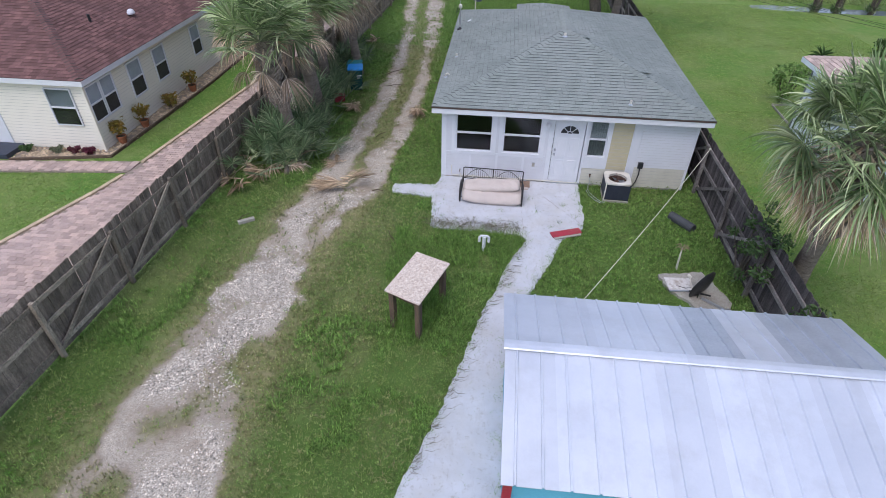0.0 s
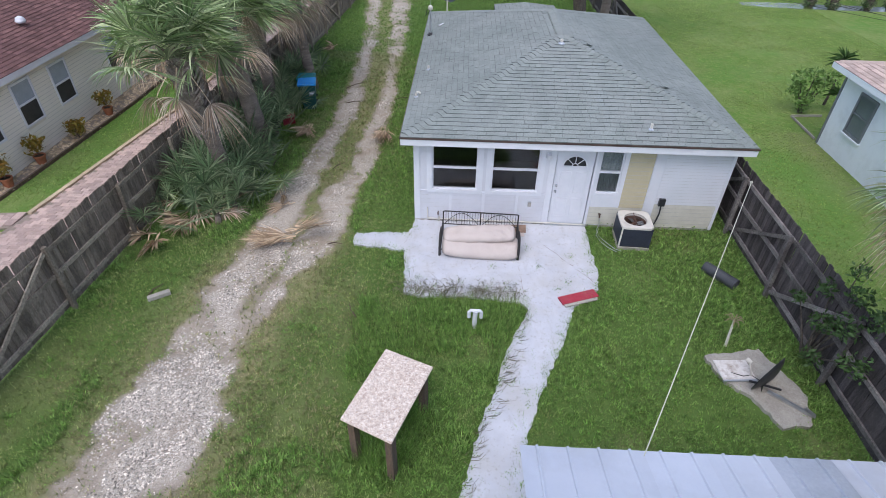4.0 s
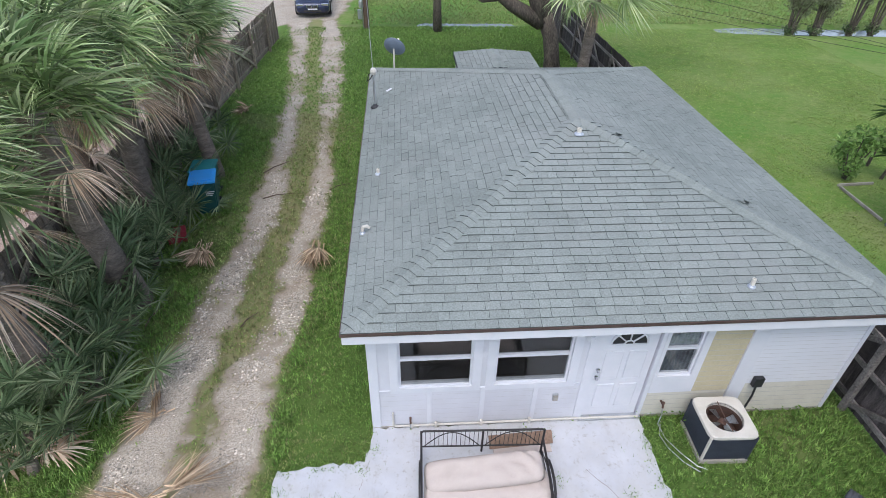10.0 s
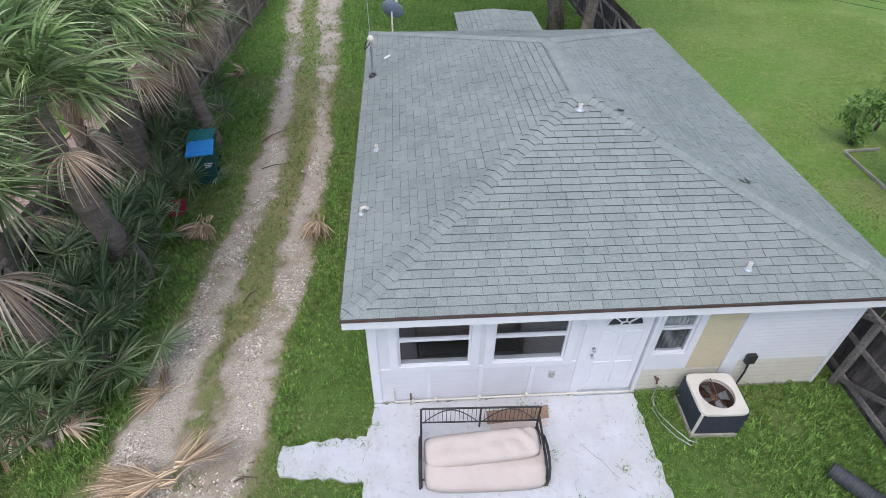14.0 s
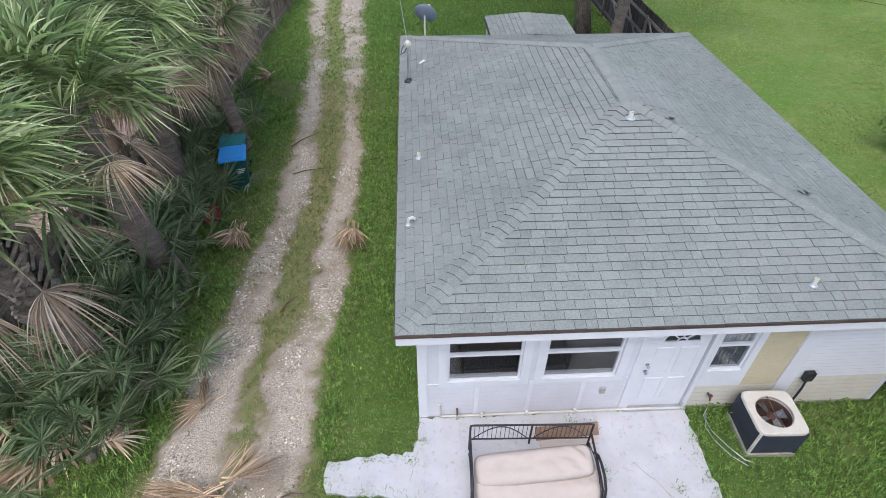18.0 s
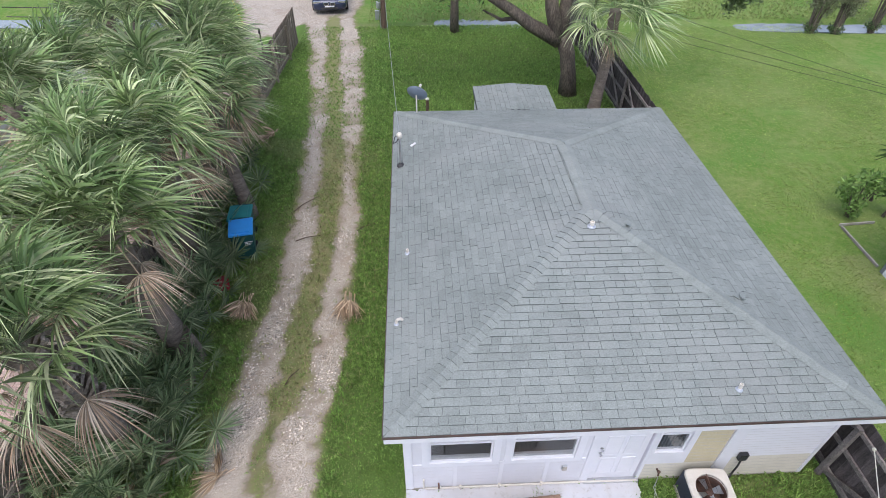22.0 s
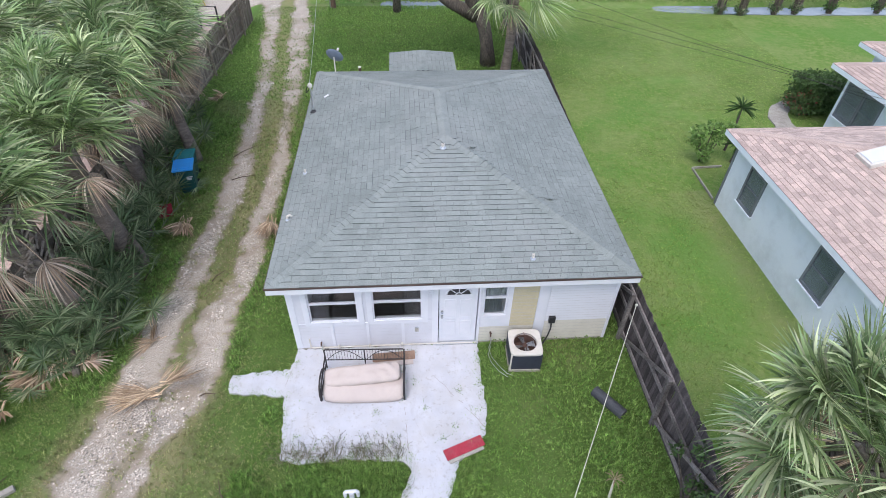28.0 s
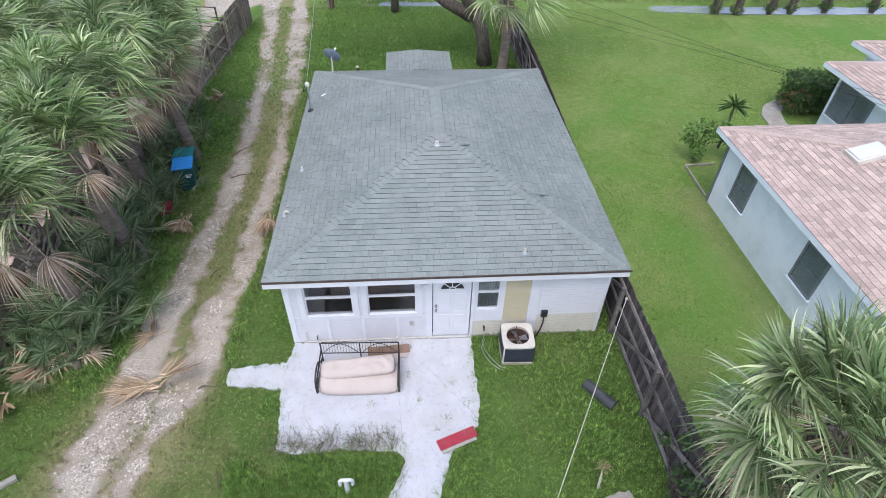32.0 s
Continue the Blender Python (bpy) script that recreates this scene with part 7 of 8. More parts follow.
# thick wood beyond the road, and trees by the dealer's lot
for i, (x0, x1, y, h, n) in enumerate(((50, 90, 74, 11, 24000), (-80, -34, 104, 9, 6000), (-20, 50, 112, 10, 9000))):
    rng = random.Random(500 + i)
    cs = [(rng.uniform(x0, x1), y + rng.uniform(-3, 6), rng.uniform(0.5, h)) for _ in range(160)]
    v, f = leaf_cloud(cs, [rng.uniform(1.6, 3.0) for _ in cs], n * 2, 0.42, 510 + i)
    w = new("far_wood", raw_mesh("far_wood", v, f, M_["far_leaf"]))
    tagged(w, "dense green wood beyond the road", "trees", kind="stuff")
for i, (x, y) in enumerate(((-21.5, 74.0), (-14.5, 71.0), (-8.0, 72.0), (38.5, 66.0))):
    t = thing("lot_tree", "small street tree at the edge of the lot", "tree", (x, y, 0), "trees at the lot")
    part("trunk", tube([(0, 0, -0.1), (0.05, 0, 1.5), (0, 0.1, 3.4)], [0.2, 0.15, 0.1], 8), M_["bark"], t)
    crown(t, M_["far_leaf"], [(0, 0, 4.2), (1, 0, 4.6), (-1, 0.3, 4.8), (0, 0, 5.6)], [1.3, 1.2, 1.2, 1.2], 1500, 0.2, 520 + i)

# ---------------------------------------------------------------- car, pole, far things
def loft(sections, material, name, parent, smooth=True, label="", close=True):
    """A skin over rings of points of equal number."""
    b = bmesh.new()
    rows = [[b.verts.new(p) for p in s] for s in sections]
    n = len(rows[0])
    for r, s in zip(rows, rows[1:]):
        for i in range(n if close else n - 1):
            b.faces.new((r[i], r[(i + 1) % n], s[(i + 1) % n], s[i]))
    if close:
        b.faces.new(rows[0][::-1])
        b.faces.new(rows[-1])
    bmesh.ops.recalc_face_normals(b, faces=b.faces)
    return part(name, b, material, parent, label, smooth=smooth)


def car_ring(y, w, z0, z1, tuck=0.12, crown_=0.04):
    """A rounded cross-section of a car body at y."""
    h = w / 2
    zm = z0 + (z1 - z0) * 0.55
    return [(-h + tuck, y, z0), (-h, y, z0 + 0.12), (-h, y, zm), (-h + 0.05, y, z1 - 0.03), (-h * 0.55, y, z1 + crown_ * 0.7), (0, y, z1 + crown_), (h * 0.55, y, z1 + crown_ * 0.7), (h - 0.05, y, z1 - 0.03), (h, y, zm), (h, y, z0 + 0.12), (h - tuck, y, z0)]


def saloon(at, turn):
    c = thing("parked_car", "dark blue saloon car parked at the drive's mouth", "car", at, turn=turn)
    rings = [car_ring(0.0, 1.30, 0.34, 0.58, 0.05, 0.02), car_ring(0.06, 1.62, 0.24, 0.68), car_ring(0.25, 1.80, 0.20, 0.76), car_ring(0.8, 1.87, 0.19, 0.88), car_ring(1.55, 1.88, 0.19, 0.97), car_ring(2.6, 1.88, 0.19, 1.0), car_ring(3.9, 1.88, 0.19, 1.02), car_ring(4.6, 1.84, 0.22, 1.03), car_ring(4.95, 1.70, 0.28, 0.98), car_ring(5.05, 1.5, 0.34, 0.86)]
    part_body = loft(rings, M_["car_paint"], "body", c)
    cab = []
    for y, w0, w1, z in ((1.42, 1.70, 1.62, 0.99), (2.15, 1.66, 1.22, 1.40), (2.7, 1.66, 1.24, 1.47), (3.5, 1.66, 1.22, 1.44), (4.35, 1.66, 1.55, 1.02)):
        zb = 0.95
        cab.append([(-w0 / 2, y, zb), (-w1 / 2 - 0.02, y, z - 0.05), (-w1 / 2 + 0.1, y, z), (w1 / 2 - 0.1, y, z), (w1 / 2 + 0.02, y, z - 0.05), (w0 / 2, y, zb)])
    loft(cab, M_["car_paint"], "roof", c)
    b = bmesh.new()
    q = [b.verts.new(p) for p in ((-0.72, 1.50, 1.035), (0.72, 1.50, 1.035), (0.55, 2.10, 1.395), (-0.55, 2.10, 1.395))]
    b.faces.new(q)
    bmesh.ops.translate(b, verts=b.verts, vec=(0, -0.02, 0.02))
    part("windscreen", b, M_["chrome"], c, "sky-reflecting windscreen")
    for s in (-1, 1):
        b = bmesh.new()
        q = [b.verts.new(p) for p in ((s * 0.838, 1.75, 1.02), (s * 0.838, 4.0, 1.03), (s * 0.665, 3.55, 1.36), (s * 0.665, 2.2, 1.35))]
        b.faces.new(q if s > 0 else q[::-1])
        part("side_window", b, M_["dark_plastic"], c, m=pose(s * 0.012, 0, 0.01))
        part("headlight", box(s * 0.66 - 0.19, s * 0.66 + 0.19, 0.03, 0.14, 0.60, 0.72, bevel=0.03), M_["chrome"], c, "clear headlight")
        part("mirror", box(s * 0.98 - 0.1, s * 0.98 + 0.1, 1.75, 1.85, 1.0, 1.12, bevel=0.03), M_["car_paint"], c)
        part("grille", box(s * 0.17 - 0.14, s * 0.17 + 0.14, -0.03, 0.05, 0.50, 0.68, bevel=0.03), M_["chrome"], c, "chrome-edged grille")
        part("grille_mesh", box(s * 0.17 - 0.11, s * 0.17 + 0.11, -0.036, 0.0, 0.52, 0.66, bevel=0.02), M_["dark_plastic"], c)
        part("fog_light", lathe([(0.06, 0), (0.06, 0.03)], 12), M_["off_white"], c, m=pose(s * 0.62, 0.10, 0.40, 90, 0, 0))
        for y in (0.95, 3.95):
            w = part("wheel", lathe([(0.22, -0.10), (0.33, -0.10), (0.34, -0.06), (0.34, 0.06), (0.33, 0.10), (0.22, 0.10)], 24), M_["rubber"], c, m=pose(s * 0.86, y, 0.34, 0, 90, 0))
            part("rim", lathe([(0.05, 0.06), (0.21, 0.08), (0.22, 0.11), (0.2, 0.12)], 20), M_["alu"], w, m=pose(0, 0, 0.0, 0, 0 if s > 0 else 180, 0))
    part("lower_intake", box(-0.45, 0.45, -0.005, 0.10, 0.30, 0.40, bevel=0.02), M_["dark_plastic"], c)
    part("number_plate", box(-0.25, 0.25, -0.035, -0.015, 0.42, 0.49), M_["white_trim"], c)
    return c


saloon((-4.08, 26.25, -0.02), 5)

pole = thing("utility_pole", "dark wooden utility pole with a meter can", "utility pole", (-1.12, 24.15, 0))
part("pole", tube([(0, 0, -0.2), (0, 0, 9.0)], [0.14, 0.11], 12), M_["old_wood"], pole)
part("meter", lathe([(0.11, 0), (0.12, 0.02), (0.12, 0.30), (0.08, 0.33)], 14), M_["alu"], pole, m=pose(-0.22, -0.05, 1.0))
part("conduit", tube([(-0.17, -0.05, -0.1), (-0.17, -0.05, 5.0)], 0.03, 8), M_["alu"], pole)
part("box", box(-0.42, -0.22, -0.12, 0.02, 0.45, 0.9, bevel=0.01), M_["alu"], pole)
for x, y in ((-17.1, 40.9), (-20.3, 60.0), (-15.5, 61.0), (57.0, 64.0)):
    p = thing("utility_pole", "bare wooden pole at the roadside", "utility pole", (x, y, 0))
    part("pole", tube([(0, 0, -0.2), (-0.15, 0, 11.0)], [0.16, 0.12], 10), M_["concrete"], p)
for x, y, h, mt in ((1.72, 33.3, 1.1, "alu"), (0.9, 31.8, 1.0, "dark_plastic"), (-0.8, 31.6, 0.8, "old_wood")):
    s = thing("road_marker", "small marker post beside the road", "post", (x, y, 0))
    part("post", tube([(0, 0, -0.1), (0, 0, h)], 0.035, 8), M_[mt], s)
    part("plate", box(-0.12, 0.12, -0.02, 0.02, h - 0.3, h, bevel=0.01), M_[mt], s)
pst = thing("short_post", "short wooden post with a pale cap in the tall grass", "post", (0.83, 14.7, 0))
part("post", tube([(0, 0, -0.1), (0, 0, 0.62)], 0.06, 10), M_["old_wood"], pst)
part("cap", lathe([(0.07, 0.6), (0.075, 0.64), (0.03, 0.67)], 12), M_["off_white"], pst)

gf = thing("roadside_rail", "low wire fence along the second carriageway", "fence", (0, 0, 0))
for i in range(15):
    x = 24.0 + i * 1.5
    part("post", tube([(x, 48.0 + tilt * x + 4.0, -0.1), (x + 0.1, 48.0 + tilt * x + 4.0, 1.1)], 0.04, 6), M_["old_wood"], gf)
part("wire", tube([(24.0, 52.0 + tilt * 24, 0.95), (45.0, 52.0 + tilt * 45, 0.95)], 0.025, 5), M_["concrete"], gf)

# watercraft on trailers, buggies and cars in the dealer's lot
def craft(at, turn, hull, accent):
    c = thing("watercraft", "small white and dark watercraft on a trailer", "watercraft", at, "watercraft in the lot", turn)
    loft([[(-0.1, 0, 0.75), (0, 0, 0.8), (0.1, 0, 0.75), (0, 0, 0.68)], [(-0.45, 0.7, 0.85), (0, 0.7, 1.05), (0.45, 0.7, 0.85), (0, 0.7, 0.5)], [(-0.58, 1.8, 0.85), (0, 1.8, 1.0), (0.58, 1.8, 0.85), (0, 1.8, 0.45)], [(-0.55, 3.0, 0.8), (0, 3.0, 0.9), (0.55, 3.0, 0.8), (0, 3.0, 0.5)]], M_[hull], "hull", c)
    part("seat", box(-0.2, 0.2, 1.5, 2.8, 0.9, 1.2, bevel=0.08), M_[accent], c)
    part("handlebar", tube([(-0.35, 1.2, 1.3), (0, 1.1, 1.35), (0.35, 1.2, 1.3)], 0.04, 6), M_["dark_plastic"], c)
    part("trailer", beam((0, -0.8, 0.4), (0, 3.0, 0.4), 0.5, 0.1), M_["alu"], c)
    for s in (-0.6, 0.6):
        part("wheel", lathe([(0.26, -0.08), (0.28, 0), (0.26, 0.08)], 14), M_["rubber"], c, m=pose(s, 2.1, 0.28, 0, 90, 0))
    return c


for i in range(9):
    craft((-33.0 + i * 1.75, 74.4 + 0.12 * i, 0.02), 8 * math.sin(i * 2.0) - 20, ("white_trim", "dark_plastic", "white_trim", "off_white")[i % 4], ("dark_plastic", "navy_metal", "red_paint")[i % 3])


def buggy(at, turn, mt, label):
    g = thing("utility_buggy", label, "buggy", at, "buggies in the lot", turn)
    part("body", box(-0.7, 0.7, 0, 2.6, 0.45, 0.95, bevel=0.12), M_[mt], g)
    part("hood", box(-0.6, 0.6, -0.25, 0.6, 0.6, 1.05, bevel=0.12), M_[mt], g)
    part("canopy", box(-0.65, 0.65, 0.6, 2.0, 1.85, 1.92, bevel=0.03), M_["dark_plastic"], g)
    part("seat", box(-0.55, 0.55, 1.2, 1.6, 0.9, 1.45, bevel=0.06), M_["dark_plastic"], g)
    for x in (-0.62, 0.62):
        for y0, y1 in ((0.55, 0.75), (1.95, 1.85)):
            part("roll_bar", tube([(x, y0, 0.9), (x, y1, 1.87)], 0.035, 6), M_["dark_plastic"], g)
        for y in (0.25, 2.2):
            part("wheel", lathe([(0.2, -0.14), (0.34, -0.12), (0.36, 0), (0.34, 0.12), (0.2, 0.14)], 16), M_["rubber"], g, m=pose(x, y, 0.36, 0, 90, 0))
    return g


buggy((40.2, 73.0, 0), 0, "dark_plastic", "dark open utility buggy in the lot")
buggy((42.6, 71.6, 0), -5, "red_paint", "red utility buggy in the lot")
buggy((38.3, 74.5, 0), 10, "dark_plastic", "dark open utility buggy in the lot")
buggy((-20.4, 79.0, 0), 80, "dark_plastic", "dark open utility buggy in the lot")
buggy((-15.5, 82.0, 0), 90, "navy_metal", "navy utility buggy in the lot")
buggy((-10.8, 84.0, 0), 90, "dark_plastic", "dark open utility buggy in the lot")
for x in (-34, -26, 2, 14):
    t = thing("lot_building", "pale low shed at the back of the lot", "building", (x, 100 + 0.04 * x, 0))
    part("wall", box(-3.4, 3.4, 0, 6, 0, 3.2, bevel=0.05), M_["off_white"], t)
    part("roof", box(-3.7, 3.7, -0.3, 6.3, 3.2, 3.4, bevel=0.05), M_["galvanised"], t)

# gate and paved stop at the far end of the neighbour's drive
gate = thing("wire_gate", "black iron gate with two posts on the neighbour's drive", "gate", (0, 0, 0))
for x, y, h in ((-10.1, 22.2, 1.25), (-7.6, 21.0, 1.2), (-6.6, 20.8, 1.2), (-10.1, 23.7, 1.3), (-10.75, 21.7, 1.2), (-13.2, 23.6, 1.25), (-16.4, 23.8, 1.25)):
    part("post", tube([(x, y, -0.1), (x, y, h)], 0.045, 8), M_["black_iron"], gate)
for z in (0.2, 0.68, 1.16):
    part("rail", tube([(-10.1, 22.2, z), (-7.6, 21.0, z), (-6.6, 20.8, z)], 0.024, 6), M_["black_iron"], gate)
for z in (0.75, 1.2):
    part("rail", tube([(-10.1, 22.2, z), (-10.1, 23.7, z), (-13.2, 23.6, z), (-16.4, 23.8, z), (-19.5, 24.0, z)], 0.024, 6), M_["black_iron"], gate)
part("rail", tube([(-10.1, 22.2, 1.15), (-10.75, 21.7, 1.15)], 0.024, 6), M_["black_iron"], gate)
gpole = thing("utility_pole", "grey wooden pole with yellow guy guards by the gate", "utility pole", (-9.85, 22.0, 0))
part("pole", tube([(0, 0, -0.2), (0.05, 0, 2.6), (0.4, 0, 5.8), (0.7, 0, 10)], [0.14, 0.13, 0.12, 0.1], 10), M_["concrete"], gpole)
for x, y, z in ((1.6, 2.4, 0.0), (-3.2, 1.0, 0.0)):
    part("guy_guard", tube([(x, y, z), (x * 0.78, y * 0.78, 2.2)], 0.025, 6), M_["yellow_line"], gpole, "yellow plastic guy guard")
    part("guy_wire", tube([(x * 0.78, y * 0.78, 2.2), (0.65, 0, 9.6)], 0.008, 5), M_["alu"], gpole)

# ---------------------------------------------------------------- left neighbour: siding, windows, bed, pavers
Zl = 2.42
south_holes = [(-12.75, -11.85, 0.92, 2.17)]
lap_boards(-20.5, -11.44, 0.05, Zl - 0.05, 0.11, 0.23, left_house, M_["ivory_vinyl"], "siding_board", 0.02, south_holes)
sash_window(*south_holes[0], left_house, y=0.155, depth=0.05)
# dark plate added behind the lower pane for the unlit room's darkness
part("blind", box(-12.75, -11.85, 0.222, 0.228, 0.92, 1.52), M_["dark_plastic"], left_house)
part("blind", box(-12.75, -11.85, 0.222, 0.228, 1.52, 2.17), M_["blind"], left_house, "pale blind behind the upper pane")
lh_east = [(0.24, 1.72, 0.98, 2.22), (2.55, 3.42, 0.92, 2.18), (4.22, 5.10, 0.90, 2.14), (7.2, 8.0, 0.9, 2.1)]
turn_e = Matrix.Translation((-11.43, 0.2, 0)) @ Matrix.Rotation(radians(90), 4, "Z")
east = new("wall_east")
east.parent = left_house
east.matrix_local = turn_e
eh = [(a - 0.2, b_ - 0.2, c, d) for a, b_, c, d in lh_east]
lap_boards(0.0, 14.8, 0.05, Zl - 0.05, 0.11, 0.0, east, M_["ivory_vinyl"], "siding_board", 0.02, eh)
for i, (a, b_, c, d) in enumerate(eh):
    halves = ((a, (a + b_) / 2), ((a + b_) / 2, b_)) if i == 0 else ((a, b_),)
    for x0, x1 in halves:
        b = bmesh.new()
        for q in ((x0, x0 + 0.06, c, d), (x1 - 0.06, x1, c, d), (x0 + 0.06, x1 - 0.06, c, c + 0.06), (x0 + 0.06, x1 - 0.06, d - 0.06, d), (x0 + 0.06, x1 - 0.06, (c + d) / 2 - 0.025, (c + d) / 2 + 0.025)):
            box(q[0], q[1], -0.04, -0.001, q[2], q[3], b)
        part("window_frame", b, M_["white_trim"], east)
        part("pane", box(x0 + 0.06, x1 - 0.06, -0.012, -0.004, c + 0.06, (c + d) / 2 - 0.025), M_["dark_plastic"], east, "dark lower pane")
        part("pane", box(x0 + 0.06, x1 - 0.06, -0.012, -0.004, (c + d) / 2 + 0.025, d - 0.06), M_["blind"], east, "grey upper pane")
part("corner_post", box(-11.46, -11.38, 0.17, 0.25, 0.0, Zl), M_["ivory_vinyl"], left_house)
ldoor = part("door", box(-15.6, -14.7, 0.18, 0.23, 0.1, 2.1), M_["white_trim"], left_house, "white front door")
part("door_light", box(-15.4, -14.9, 0.165, 0.181, 0.9, 1.9), M_["window_frame"], ldoor)
step = thing("door_step", "dark slate step before the white door", "step", (-15.2, -0.3, 0))
part("step", box(-0.7, 0.9, -0.4, 0.45, 0, 0.16, bevel=0.015), M_["navy_metal"], step)
vent_l = thing("roof_vent", "white domed roof vent on the red roof", "roof vent", (-12.35, 5.2, 3.12))
part("dome", lathe([(0.13, 0), (0.15, 0.05), (0.11, 0.14), (0.03, 0.18)], 16), M_["white_trim"], vent_l)
vent_m = thing("vent_pipe", "short dark vent pipe on the red roof", "vent pipe", (-12.9, 3.6, 3.3))
part("pipe", lathe([(0.05, -0.1), (0.05, 0.2)], 10), M_["dark_plastic"], vent_m)

bedplan = [(-11.43, 0.2), (-11.43, 14.5), (-10.55, 14.5), (-10.62, 6.6), (-11.05, -0.15), (-14.2, -0.75), (-14.2, 0.2)]
bed_ = part("planting_bed", slab(bedplan, -0.03, 0.03), M_["joint_sand"])
tagged(bed_, "stone-mulched planting bed along the ivory house", "planting bed", kind="structure")
rs = np.random.RandomState(77)
def pebbles(name, label, xs, ys, zs, size, material, cat, seed):
    """Loose flattened stones, one object."""
    r = np.random.RandomState(seed)
    n = len(xs)
    base = np.array([(1, 0, 0), (0, 1, 0), (-1, 0, 0), (0, -1, 0), (0, 0, 0.75)], dtype=float)
    tri = np.array([(0, 1, 4), (1, 2, 4), (2, 3, 4), (3, 0, 4)])
    s = size * r.uniform(0.55, 1.5, n)
    a = r.uniform(0, 6.28, n)
    st = r.uniform(0.7, 1.3, (n, 3))
    v = base[None] * st[:, None, :] * s[:, None, None] + r.normal(scale=0.12, size=(n, 5, 3)) * s[:, None, None]
    c, q = np.cos(a)[:, None], np.sin(a)[:, None]
    v = np.stack([v[..., 0] * c - v[..., 1] * q, v[..., 0] * q + v[..., 1] * c, v[..., 2]], -1)
    v += np.stack([xs, ys, zs], -1)[:, None, :]
    f = tri[None] + 5 * np.arange(n)[:, None, None]
    ob = new(name, raw_mesh(name, v.reshape(-1, 3), f.reshape(-1, 3), material))
    return tagged(ob, label, cat, kind="stuff")


x_, y_ = rs.uniform(-14.2, -10.5, 9000), rs.uniform(-0.8, 14.5, 9000)
ok = inside(x_, y_, bedplan)
pebbles("bed_stones", "tan stones covering the planting bed", x_[ok], y_[ok], np.full(ok.sum(), 0.035), 0.045, M_["stone"], "stones", 5)
b = bmesh.new()
for p, q in zip(bedplan[2:5], bedplan[3:6]):
    beam((*p, 0.03), (*q, 0.03), 0.06, 0.1, b)
tagged(part("bed_edging", b, M_["old_wood"]), "dark low edging round the stone bed", "edging", kind="structure")


def potted(at, h, mt, pot, label, seed):
    p = thing("potted_plant", label, "potted plant", at, "pots along the ivory house")
    if pot:
        part("pot", lathe([(0.11, 0), (0.15, 0.22), (0.165, 0.22), (0.165, 0.27), (0.14, 0.27), (0.13, 0.22)], 16), M_["pot"], p)
        part("soil", lathe([(0.13, 0.20), (0.13, 0.235)], 14), M_["soil"], p)
    z = 0.25 if pot else 0.0
    for i in range(5):
        a = i * 1.3
        part("stem", tube([(0, 0, z), (0.08 * math.cos(a), 0.08 * math.sin(a), z + h * 0.7)], 0.008, 5), M_["bark"], p)
    v, f = leaf_cloud([(0, 0, z + h * 0.5), (0.1, 0.05, z + h * 0.75), (-0.1, -0.05, z + h * 0.7)], [h * 0.45, h * 0.35, h * 0.35], 260, 0.07, seed)
    part("leaves", raw_mesh("leaves", v, f, M_[mt]), None, p)
    return p


for i, (x, y) in enumerate(((-11.2, 0.85), (-11.1, 2.15), (-10.95, 5.6), (-10.95, 3.8))):
    potted((x, y, 0.03), 0.62, "croton", i != 3, "yellow-green croton in a terracotta pot" if i != 3 else "red-green croton bush in the stone bed", 600 + i)
for i, (x, y, mt) in enumerate(((-13.95, -0.2, "bush_leaf"), (-12.9, -0.15, "grey_leaf"), (-12.3, -0.12, "magenta_leaf"), (-11.8, -0.1, "magenta_leaf"))):
    potted((x, y, 0.03), 0.26, mt, False, "small low plant in the stone bed", 620 + i)

# pavers: drive and front walk
def paver_left(y):
    return float(np.interp(y, [-14, -8, -5, -2.2, -0.9, 6.5, 22], [-17.0, -13.5, -11.2, -10.25, -9.92, -8.9, -8.55]))


DRIVE_PLAN = [(fence_left_x(-13) - 0.15, -13.0), (fence_left_x(22) - 0.15, 22.0), (-8.55, 22.0), (-8.9, 6.5), (-9.92, -0.9), (-10.25, -2.2), (-11.2, -5.0), (-13.5, -8.0), (-17.0, -13.0)]
WALK_PLAN = [(-9.95, -0.35), (-14.6, -0.45 - 0.4), (-14.6, -1.55), (-9.95, -1.05)]
for nm, plan_ in (("paver_bed", DRIVE_PLAN), ("paver_bed", WALK_PLAN)):
    tagged(part(nm, slab(plan_, -0.04, 0.024 if plan_ is DRIVE_PLAN else 0.028), M_["joint_sand"]), "sand bed under the pink-grey pavers", "paving", kind="structure")
pav_drive = thing("paver_drive", "pink-grey block paver driveway beside the fence", "driveway", kind="structure")
pav_walk = thing("paver_walk", "pink-grey block paver front walk", "path", kind="structure")


def brick_block(w, d, h):
    b = bmesh.new()
    e = 0.008
    lo = [b.verts.new(p) for p in ((-w, -d, 0), (w, -d, 0), (w, d, 0), (-w, d, 0))]
    mi = [b.verts.new(p) for p in ((-w, -d, h - e), (w, -d, h - e), (w, d, h - e), (-w, d, h - e))]
    hi = [b.verts.new(p) for p in ((-w + e, -d + e, h), (w - e, -d + e, h), (w - e, d - e, h), (-w + e, d - e, h))]
    b.faces.new(hi)
    for r, s in ((lo, mi), (mi, hi)):
        for i in range(4):
            b.faces.new((r[i], r[(i + 1) % 4], s[(i + 1) % 4], s[i]))
    return b


